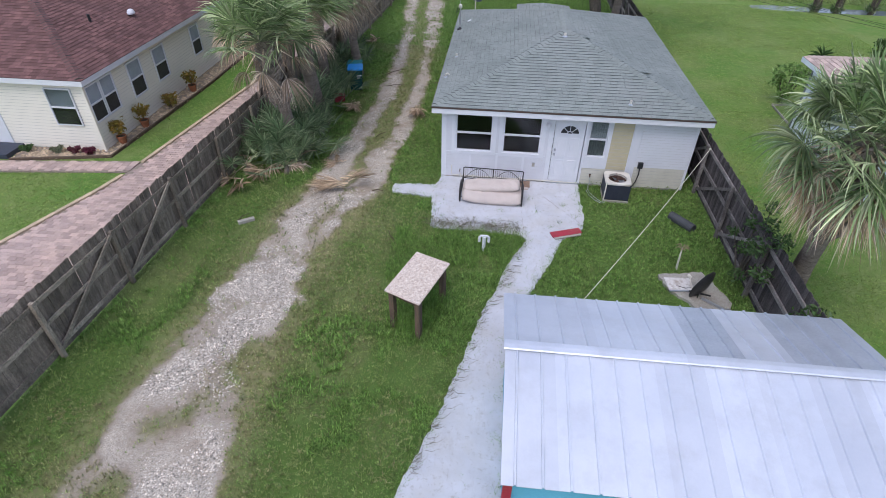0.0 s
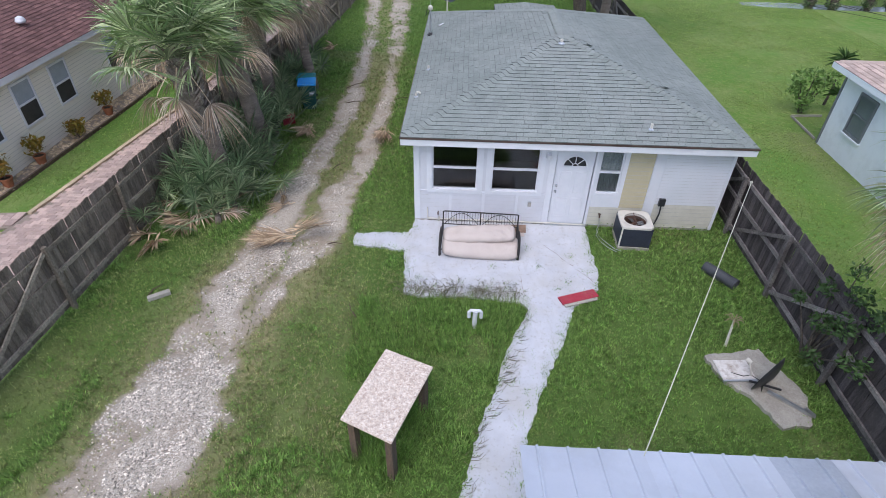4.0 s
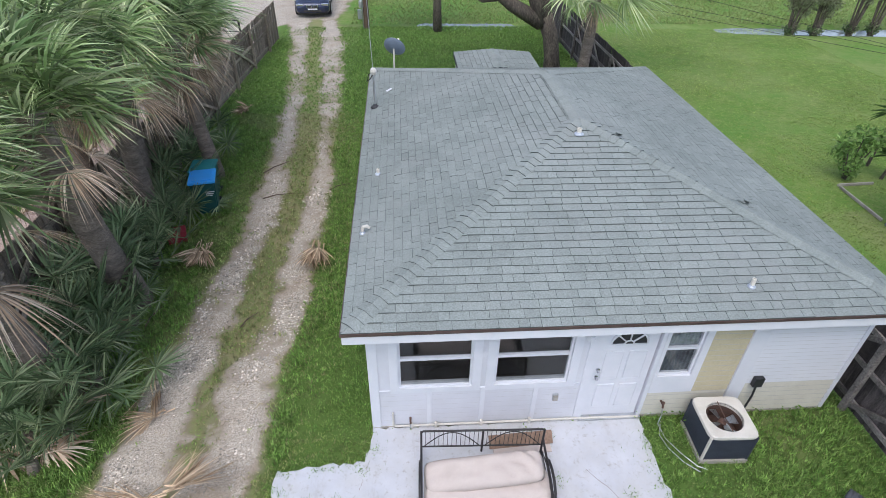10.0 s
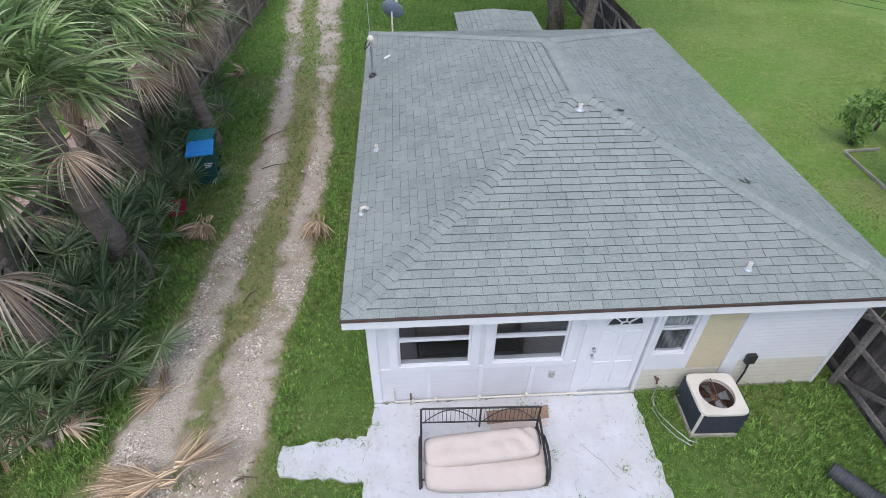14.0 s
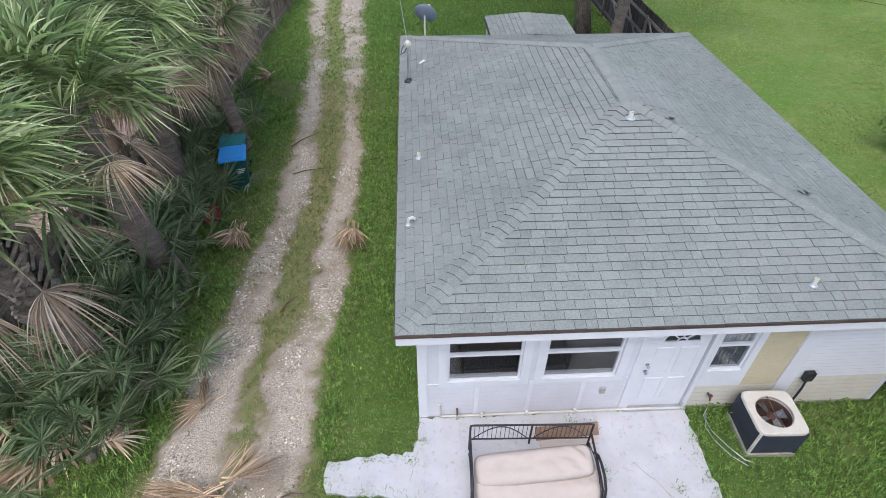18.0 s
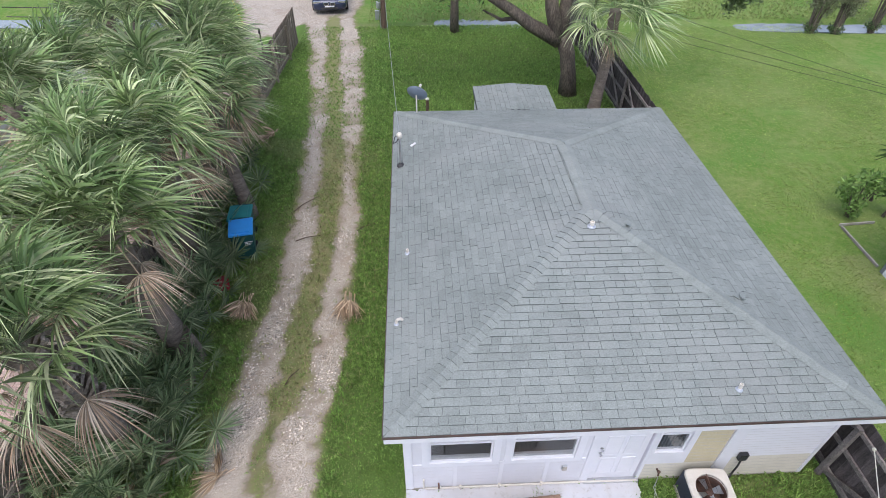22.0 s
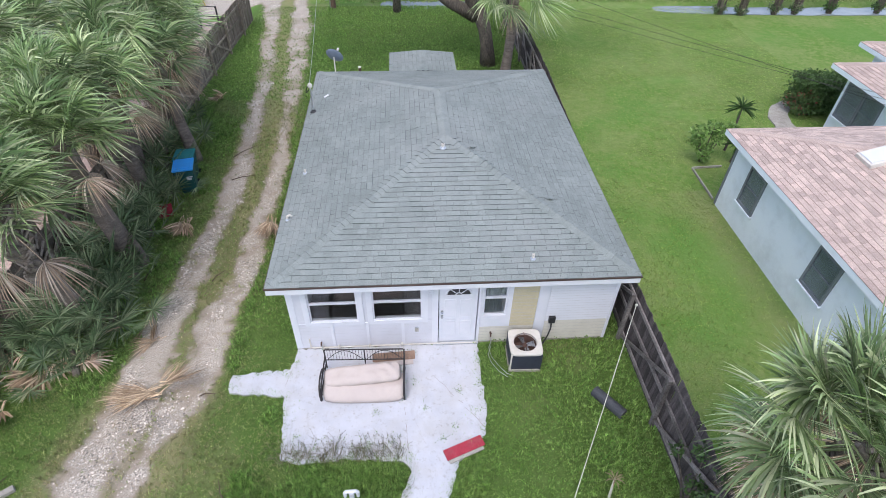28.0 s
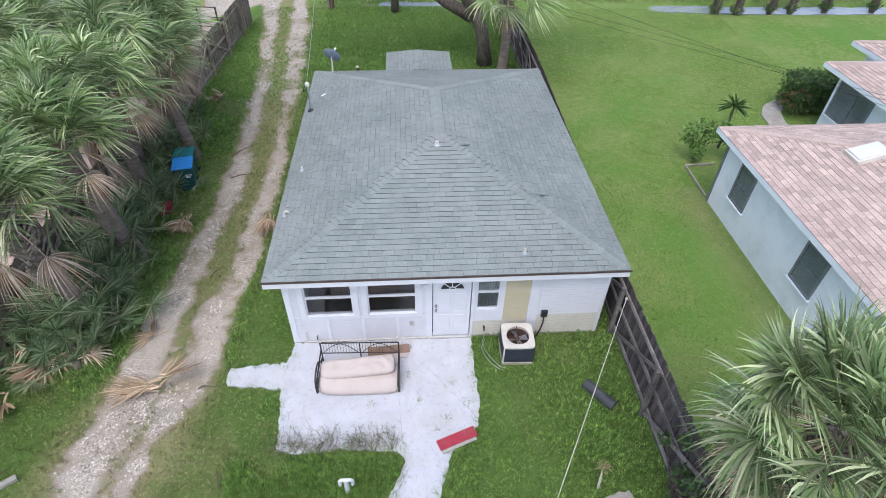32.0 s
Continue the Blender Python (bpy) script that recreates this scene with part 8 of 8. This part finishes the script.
pv_me = mesh_of(brick_block(0.109, 0.069, 0.05), "paver", M_["paver_piece"])
rest_v, rest_f, n_piece = [], [], 0
bv = [tuple(v.co) for v in pv_me.vertices]
bf = [tuple(p.vertices) for p in pv_me.polygons]
rng = random.Random(12)
row, y = 0, -12.9
while y < 21.9:
    x = -17.0 + (0.112 if row % 2 else 0.0)
    while x < fence_left_x(y) - 0.25:
        if x > paver_left(y) + 0.18:
            dz = rng.uniform(-0.004, 0.003)
            if -4.2 < y < 0.6 and n_piece < 290:
                part("paver", pv_me, None, pav_drive, m=pose(x, y, dz, 0, 0, rng.uniform(-0.8, 0.8)))
                n_piece += 1
            else:
                i0 = len(rest_v)
                rest_v += [(x + a, y + b_, c + dz) for a, b_, c in bv]
                rest_f += [tuple(i0 + i for i in f) for f in bf]
        x += 0.224
    y += 0.144
    row += 1
joined("paver_field", rest_v, rest_f, M_["paver"], pav_drive)
rest_v, rest_f, row, x = [], [], 0, -14.5
while x < -10.0:
    y = -1.6 + (0.07 if row % 2 else 0)
    while y < -0.3:
        t = (x + 14.6) / 4.65
        if -1.5 + 0.5 * t < y < -0.9 + 0.5 * t:
            i0 = len(rest_v)
            rest_v += [(x + a, y + b_, c + 0.002) for a, b_, c in bv]
            rest_f += [tuple(i0 + i for i in f) for f in bf]
        y += 0.144
    x += 0.224
    row += 1
joined("paver_field", rest_v, rest_f, M_["paver"], pav_walk)
edge_me = mesh_of(brick_block(0.062, 0.14, 0.085), "edge_stone", M_["paver_edge"])
y = -9.0
while y < 21.5:
    x = paver_left(y) + 0.05
    a = math.degrees(math.atan2(-(paver_left(y + 0.2) - paver_left(y)), 0.2))
    if not -1.3 < y < -0.3:
        part("edge_stone", edge_me, None, pav_drive, m=pose(x, y, 0.0, 0, 0, a))
    y += 0.29 * math.cos(radians(a))

# ---------------------------------------------------------------- right neighbour: windows, skylight, wing
def west_window(parent, y0, y1, z0, z1, x=12.72):
    """A dark grey two-light window on a wall that faces -x."""
    w = part("window", box(x - 0.05, x - 0.001, y0, y1, z0, z0 + 0.07), M_["window_frame"], parent, "grey aluminium window")
    b = bmesh.new()
    box(x - 0.05, x - 0.001, y0, y1, z1 - 0.07, z1, b)
    box(x - 0.05, x - 0.001, y0, y0 + 0.07, z0 + 0.07, z1 - 0.07, b)
    box(x - 0.05, x - 0.001, y1 - 0.07, y1, z0 + 0.07, z1 - 0.07, b)
    box(x - 0.045, x - 0.001, y0 + 0.07, y1 - 0.07, (z0 + z1) / 2 - 0.02, (z0 + z1) / 2 + 0.02, b)
    part("frame", b, M_["window_frame"], w)
    for a, c in ((z0 + 0.07, (z0 + z1) / 2 - 0.02), ((z0 + z1) / 2 + 0.02, z1 - 0.07)):
        part("pane", box(x - 0.02, x - 0.012, y0 + 0.07, y1 - 0.07, a, c), M_["pane"], w)
    part("blind", box(x - 0.008, x - 0.003, y0 + 0.07, y1 - 0.07, z0 + 0.07, z1 - 0.07), M_["blind"], w)
    part("sill", box(x - 0.09, x - 0.001, y0 - 0.04, y1 + 0.04, z0 - 0.06, z0 - 0.002, bevel=0.006), M_["pale_blue"], w)


west_window(right_house, 3.50, 4.34, 0.85, 2.08)
west_window(right_house, 0.0, 0.90, 0.86, 2.08)
west_window(right_house, -3.2, -2.3, 0.86, 2.08)
part("corner_strip", box(12.70, 12.76, 5.24, 5.33, 0.0, 2.4), M_["window_frame"], right_house)
def rz_right(x, y):
    return 2.52 + 0.32 * min(x - 12.36, y + 3.96, 5.66 - y)
sk = thing("skylight", "white framed skylight on the pink-tan roof", "skylight", (14.75, 2.75, rz_right(14.75, 2.75)))
ang = math.degrees(math.atan(0.32))
part("frame", box(-0.42, 0.42, -0.3, 0.3, 0.0, 0.12, bevel=0.01), M_["off_white"], sk, m=pose(0, 0, 0, 0, -ang, 0))
part("lens", box(-0.36, 0.36, -0.24, 0.24, 0.12, 0.15, bevel=0.01), M_["white_trim"], sk, m=pose(0, 0, 0, 0, -ang, 0))
wing = hip_house("house_wing", "pale blue house wing with a pink-tan roof", 19.1, 27.0, 6.6, 9.8, 2.42, 0.5, 0.32, M_["pale_blue"], M_["tan_shingle"], M_["tan_felt"], skip=(1,))
part("wall", box(19.1, 27.0, 6.6, 9.8, -0.1, 2.42), M_["pale_blue"], wing)
for y0 in (7.75, 8.7):
    west_window(wing, y0, y0 + 0.92, 0.75, 2.1, 19.1)
wing2 = hip_house("house_wing", "farther pale house wing with a pink-tan roof", 21.5, 30.0, 9.9, 11.8, 2.42, 0.5, 0.32, M_["pale_blue"], M_["tan_shingle"], M_["tan_felt"], skip=(1, 2))
part("wall", box(21.5, 30.0, 9.9, 11.8, -0.1, 2.42), M_["pale_blue"], wing2)
curl = part("garden_path", slab(ragged([(17.3, 9.6), (17.5, 10.9), (18.0, 11.7), (18.9, 12.3), (19.2, 12.0), (18.5, 11.2), (18.2, 10.4), (18.2, 9.6)], 0.2, 0.03, 8), -0.03, 0.03), M_["concrete"])
tagged(curl, "curved pale concrete path round the hedge", "path", kind="structure")
for a, c in (((12.79, 7.2), (12.74, 5.5)), ((12.79, 7.3), (13.9, 7.38))):
    ed = part("edging_timber", beam((*a, 0.04), (*c, 0.04), 0.045, 0.07), M_["concrete"])
    tagged(ed, "low weathered timber edging on the lawn", "edging")

# ---------------------------------------------------------------- grass, weeds, loose stone
def blades(name, label, xs, ys, h, w, material, seed, lean=0.6, cat="grass"):
    """Single pointed blades of grass, all in one mesh."""
    r = np.random.RandomState(seed)
    n = len(xs)
    a, b = r.uniform(0, 6.283, n), r.uniform(0, 6.283, n)
    hh = h * r.uniform(0.45, 1.35, n)
    ww = w * r.uniform(0.6, 1.4, n) / 2
    ln = hh * r.uniform(0.1, 1.0, n) * lean
    p = np.stack([xs, ys, np.full(n, -0.015)], -1)
    s = np.stack([np.cos(a) * ww, np.sin(a) * ww, 0 * a], -1)
    tip = p + np.stack([np.cos(b) * ln, np.sin(b) * ln, hh], -1)
    v = np.stack([p - s, p + s, tip], 1).reshape(-1, 3)
    ob = new(name, raw_mesh(name, v, np.arange(n * 3).reshape(-1, 3), material))
    return tagged(ob, label, cat, kind="stuff")


def free_ground(x, y):
    """True where no building, slab or pad stands."""
    ok = ~((x > 0.0) & (x < 7.47) & (y > 0.0) & (y < 9.9))
    ok &= ~inside(x, y, PATIO)
    ok &= ~((x > SX0 + 0.2) & (x < SX1) & (y > SY0 + 0.1) & (y < SY1 - 0.2))
    ok &= ~inside(x, y, [(5.95, -4.3), (7.0, -4.07), (7.44, -5.2), (6.84, -5.92), (6.4, -5.55)])
    return ok


def scatter(x0, x1, y0, y1, per_m2, seed):
    r = np.random.RandomState(seed)
    n = int((x1 - x0) * (y1 - y0) * per_m2)
    return r.uniform(x0, x1, n), r.uniform(y0, y1, n), r.uniform(0, 1, n)


def tufts(name, label, xs, ys, scale, per, h, w, material, seed, lean=0.8):
    """Grass in tufts: several blades spring outwards from each root."""
    r = np.random.RandomState(seed)
    n = len(xs)
    sc = np.repeat(scale * r.uniform(0.6, 1.4, n), per)
    a = r.uniform(0, 6.283, n * per)
    out = r.uniform(0.0, 0.035, n * per) * sc
    px, py = np.repeat(xs, per) + np.cos(a) * out, np.repeat(ys, per) + np.sin(a) * out
    hh = h * sc * r.uniform(0.5, 1.3, n * per)
    ln = hh * r.uniform(0.2, 1.2, n * per) * lean
    ww = w * r.uniform(0.7, 1.4, n * per) / 2 * np.sqrt(sc)
    b = a + r.normal(scale=0.5, size=n * per)
    p = np.stack([px, py, np.full(n * per, -0.02)], -1)
    s = np.stack([-np.sin(b) * ww, np.cos(b) * ww, 0 * b], -1)
    tip = p + np.stack([np.cos(b) * ln, np.sin(b) * ln, hh * 0.92], -1)
    v = np.stack([p - s, p + s, tip], 1).reshape(-1, 3)
    f = np.arange(n * per * 3).reshape(-1, 3)
    ob = new(name, raw_mesh(name, v, f, material))
    return tagged(ob, label, "grass", kind="stuff")


x, y, u = scatter(-7.2, 8.2, -13.0, 13.0, 330, 1)
thin = (1 - gravel_at(x, y)) ** 2
keep = free_ground(x, y) & (x > fence_left_x(y)) & (x < fence_right_x(y)) & (u < (0.25 + 1.0 * fbm(x, y, 1.3, 41)) * thin * (1 - 0.72 * middle_at(x, y)))
x, y = x[keep], y[keep]
tall = step01(fbm(x, y, 0.55, 51), 0.40, 0.62) * 0.8 + 0.5 * step01(fbm(x, y, 2.2, 53), 0.45, 0.7)
tall += 1.2 * np.exp(-((x - 0.15) ** 2 + (y + 6.25) ** 2) / 0.9) + 0.8 * np.exp(-((x - 1.2) ** 2 / 2.5 + (y + 3.5) ** 2 / 0.35))
strong = (tall > 0.75) | ((x > 2.9) & (y < 0)) | ((x > -1.6) & (x < 0.1) & (y > 0))
strong &= middle_at(x, y) < 0.4
tufts("yard_grass", "uneven green yard grass with dry patches", x[~strong], y[~strong], 0.75 + 0.5 * tall[~strong], 7, 0.050, 0.012, M_["blade"], 2)
tufts("yard_grass", "longer lush green grass round the patio", x[strong], y[strong], 0.9 + 0.6 * tall[strong], 8, 0.062, 0.0125, M_["lush"], 3)
x, y, u = scatter(-7.0, 8.1, -13.0, 13.0, 800, 15)
keep = free_ground(x, y) & (x > fence_left_x(y)) & (x < fence_right_x(y)) & (u < (1 - gravel_at(x, y)) ** 3 * (1 - 0.6 * middle_at(x, y)))
blades("yard_grass", "short turf between the tufts", x[keep], y[keep], 0.045, 0.011, M_["blade"], 16)
x, y, u = scatter(-6.2, 8.2, 13.0, 24.4, 280, 4)
keep = (x > fence_left_x(y)) & (x < fence_right_x(y)) & (u < (1 - gravel_at(x, y)) ** 2 * (1 - 0.4 * middle_at(x, y)))
x, y = x[keep], y[keep]
back = x > -1.4
tufts("front_grass", "tall dark green grass behind the house", x[back], y[back], 1.0 + 0.8 * fbm(x[back], y[back], 0.9, 61), 8, 0.075, 0.013, M_["lush"], 5)
tufts("front_grass", "short green grass beside the drive", x[~back], y[~back], 0.9 + 0 * x[~back], 6, 0.07, 0.014, M_["lush"], 6)
x, y, u = scatter(-6.9, -4.2, -1.0, 12.0, 130, 7)
keep = (gravel_at(x, y) < 0.3) & (x > fence_left_x(y)) & (x > -6.5)
tufts("bank_grass", "rank dark grass under the palms", x[keep], y[keep], 1.0 + 0 * x[keep], 8, 0.12, 0.013, M_["lush"], 8)
x, y, u = scatter(8.0, 21.0, -9.0, 24.0, 430, 9)
keep = (x > fence_right_x(y) + 0.05) & ~((x > 12.7) & (y < 5.3)) & ~((x > 19.3) & (y < 13)) & (u < 0.45 + 0.5 * fbm(x, y, 0.5, 71))
tufts("lawn_grass", "mown light green lawn grass", x[keep], y[keep], 0.8 + 0 * x[keep], 5, 0.036, 0.013, M_["lawn_blade"], 10)
x, y, u = scatter(-16.0, -9.2, -9.0, 12.0, 330, 11)
left_edge = np.interp(y, [-14, -8, -5, -2.2, -0.9, 6.5, 22], [-17.0, -13.5, -11.2, -10.25, -9.92, -8.9, -8.55])
keep = (x < left_edge - 0.1) & ~inside(x, y, bedplan) & ~inside(x, y, WALK_PLAN) & ~((x < -11.4) & (y > 0))
tufts("lawn_grass", "mown light green lawn grass", x[keep], y[keep], 0.8 + 0 * x[keep], 5, 0.036, 0.013, M_["lawn_blade"], 12)
x, y, u = scatter(-2.0, 32.0, 25.0, 33.0, 50, 13)
keep = gravel_at(x, y) < 0.3
tufts("verge_grass", "rough grass on the road verge", x[keep], y[keep], 1.0 + 0 * x[keep], 5, 0.08, 0.03, M_["blade"], 14)

rs = np.random.RandomState(90)
tq = [(-0.46, -6.74), (0.27, -7.06), (0.76, -5.74), (0.02, -5.44)]
tx, ty = rs.uniform(-0.8, 1.1, 1500), rs.uniform(-7.4, -5.1, 1500)
under = inside(tx, ty, tq)
tx, ty = tx[under] + rs.normal(scale=0.07, size=under.sum()), ty[under] + rs.normal(scale=0.07, size=under.sum())
tufts("table_grass", "long unmown grass round the table's legs", tx, ty, 1.0 + 0 * tx, 10, 0.40, 0.011, M_["lush"], 91, 0.5)

x, y, u = scatter(-0.9, 2.6, -5.2, -3.0, 420, 93)
keep = free_ground(x, y) & (u < step01(fbm(x, y, 0.9, 95), 0.38, 0.58))
tufts("tall_grass", "tall bright grass between the table and the patio", x[keep], y[keep], 1.0 + 0 * x[keep], 7, 0.19, 0.011, M_["lush"], 96, 0.6)
x, y, u = scatter(-6.5, 0.4, -13.0, 13.0, 260, 17)
edge_r = np.interp(y, DRIVE_Y, RIGHT_B)
near_ = np.exp(-((x - edge_r - 0.35) / 0.55) ** 2) * np.where(y < -2, 1.0, 0.5) + 0.55 * middle_at(x, y) + 0.5 * step01(fbm(x, y, 0.7, 63), 0.5, 0.62) * (y < -2)
keep = free_ground(x, y) & (u < near_ * (1 - gravel_at(x, y)) ** 2) & (gravel_at(x, y) < 0.5)
tufts("dry_grass", "thin yellowed grass along the drive", x[keep], y[keep], 0.9 + 0 * x[keep], 6, 0.06, 0.011, M_["dry_blade"], 18)

# broad-leaved weeds in clumps, and weeds in the patio's cracks
def weeds(name, label, xs, ys, per, size, h, seed, mt="weed"):
    r = np.random.RandomState(seed)
    n = len(xs) * per
    px, py = np.repeat(xs, per) + r.normal(scale=size * 1.6, size=n), np.repeat(ys, per) + r.normal(scale=size * 1.6, size=n)
    pz = 0.02 + h * r.uniform(0, 1, n) ** 1.5
    a, t = r.uniform(0, 6.283, n), r.uniform(0.0, 0.8, n)
    s = size * r.uniform(0.5, 1.2, n)
    d = np.stack([np.cos(a) * np.cos(t), np.sin(a) * np.cos(t), np.sin(t)], -1)
    w = np.stack([-np.sin(a), np.cos(a), 0 * a], -1)
    o = np.stack([px, py, pz], -1)
    v = np.stack([o, o + d * (s * 0.5)[:, None] + w * (s * 0.28)[:, None], o + d * s[:, None], o + d * (s * 0.5)[:, None] - w * (s * 0.28)[:, None]], 1).reshape(-1, 3)
    ob = new(name, raw_mesh(name, v, np.arange(n * 4).reshape(-1, 4), M_[mt]))
    return tagged(ob, label, "weeds", kind="stuff")


x, y, u = scatter(-6.6, 7.9, -13, 13, 60, 21)
keep = free_ground(x, y) & (x > fence_left_x(y) + 0.1) & (gravel_at(x, y) < 0.25) & (fbm(x, y, 0.7, 81) > 0.46)
weeds("yard_weeds", "clumps of broad-leaved weeds in the grass", x[keep], y[keep], 9, 0.034, 0.07, 22)
rs = np.random.RandomState(31)
edge = np.array(ragged(PATIO, 0.12, 0.0, 1))
edge = edge[(edge[:, 1] < -0.3)]
ex, ey = edge[:, 0] + rs.normal(scale=0.05, size=len(edge)), edge[:, 1] + rs.normal(scale=0.05, size=len(edge))
pushed = np.random.RandomState(37)
clump_ = fbm(ex, ey, 1.9, 83)
far_in = np.repeat(0.05 + 0.30 * step01(clump_, 0.45, 0.7), 30)
weeds("edge_weeds", "low weeds creeping over the patio's edge", ex[clump_ > 0.45] + pushed.normal(scale=0.08, size=(clump_ > 0.45).sum()), ey[clump_ > 0.45] + pushed.normal(scale=0.08, size=(clump_ > 0.45).sum()), 26, 0.03, 0.07, 32)
blades("edge_grass", "grass blades leaning over the patio's edge", np.repeat(ex, 30) + rs.normal(size=len(ex) * 30) * far_in, np.repeat(ey, 30) + rs.normal(size=len(ex) * 30) * far_in, 0.10, 0.010, M_["lush"], 33, 1.4)
wx = np.linspace(4.4, 7.4, 40)
weeds("wall_weeds", "weeds growing along the foot of the wall", wx + rs.normal(scale=0.03, size=40), -0.10 + rs.normal(scale=0.04, size=40), 9, 0.06, 0.14, 35)
cr = [(2.42, -0.2), (2.45, -0.75), (2.5, -1.1), (2.76, -1.08), (2.75, -0.26), (2.98, -1.78), (3.73, -1.37), (4.04, -1.89), (3.32, -2.52), (1.92, -1.83), (1.77, -2.57), (3.58, -2.29), (2.48, -1.49), (4.25, -1.2), (0.25, -2.35)]
weeds("patio_weeds", "small weeds growing in the patio's cracks", np.array([c[0] for c in cr]), np.array([c[1] for c in cr]), 24, 0.034, 0.09, 34)
blades("patio_tufts", "thin grass tufts standing in the patio's cracks", np.repeat([c[0] for c in cr], 12) + rs.normal(scale=0.04, size=12 * len(cr)), np.repeat([c[1] for c in cr], 12) + rs.normal(scale=0.05, size=12 * len(cr)), 0.13, 0.010, M_["weed"], 36, 1.1)
# bare runners creeping over the near edge of the patio
b = bmesh.new()
rng = random.Random(41)
for i in range(190):
    x0, y0 = rng.uniform(-0.05, 2.5), -2.95 + rng.uniform(-0.05, 0.35) * rng.random()
    a = rng.uniform(0.5, 2.6)
    L = rng.uniform(0.15, 0.6)
    p = [Vector((x0, y0, 0.05)), Vector((x0 + math.cos(a) * L * 0.5, y0 + math.sin(a) * L * 0.5, 0.09 + rng.uniform(0, 0.08))), Vector((x0 + math.cos(a + 0.4) * L, y0 + math.sin(a + 0.4) * L, 0.05))]
    tube(p, [0.0042, 0.0036, 0.002], 3, b, caps=False)
    for _ in range(2):
        e_ = p[1].lerp(p[2], rng.random())
        tube([e_, e_ + Vector((rng.uniform(-0.12, 0.12), rng.uniform(-0.12, 0.12), rng.uniform(0, 0.05)))], [0.003, 0.0015], 3, b, caps=False)
for i in range(150):
    t = rng.random()
    x0, y0 = (float(np.interp(-7.0 - 3.5 * t, [-10.5, -8.8, -7.7, -6.9], [0.4, 0.95, 1.2, 1.4])) + rng.uniform(-0.08, 0.12), -7.0 - 3.5 * t) if i % 2 else (2.6 - 1.2 * t + rng.uniform(-0.1, 0.1), -3.4 - 3.4 * t)
    a = rng.uniform(-0.9, 0.9)
    L = rng.uniform(0.12, 0.32)
    tube([Vector((x0, y0, 0.05)), Vector((x0 + math.cos(a) * L * 0.5, y0 + math.sin(a) * L * 0.5, 0.08)), Vector((x0 + math.cos(a + 0.5) * L, y0 + math.sin(a + 0.5) * L, 0.05))], [0.004, 0.0035, 0.0015], 4, b, caps=False)
tagged(part("grass_runners", b, M_["runner"]), "dry grass runners creeping over the concrete", "weeds", kind="stuff")
x, y, u = scatter(0.0, 2.6, -2.95, -2.4, 120, 43)
weeds("patio_weeds", "sparse weeds along the near side of the patio", x[u < 0.4], y[u < 0.4], 5, 0.035, 0.1, 44)

# leaf litter and straw on the drive and under the palms
x, y, u = scatter(-5.2, -1.4, -2.0, 11.0, 60, 97)
keep = free_ground(x, y) & (u < 0.25 + 0.75 * step01(fbm(x, y, 0.8, 99), 0.5, 0.65))
blades("dry_litter", "dry straw and leaf litter on the drive", x[keep], y[keep], 0.035, 0.016, M_["straw"], 98, 5.0, "leaf litter")
# loose stones on the drive
x, y, u = scatter(-5.6, -1.2, -13, 27, 1500, 51)
g = gravel_at(x, y)
keep = u < g * np.where(y < -1, 0.25 + 0.9 * step01(fbm(x, y, 1.4, 57), 0.40, 0.60), 0.10 + 0.55 * step01(fbm(x, y, 1.1, 59), 0.50, 0.62))
pebbles("drive_stones", "loose pale shell and stone on the drive", x[keep], y[keep], np.full(keep.sum(), -0.036), 0.017, M_["pebble"], "gravel", 52)

# window panes let the daylight through
for ob in list(bpy.data.objects):
    if ob.type == "MESH" and ob.name.split(".")[0] == "pane" and ob.data.materials and ob.data.materials[0] == M_["pane"]:
        ob.visible_shadow = False
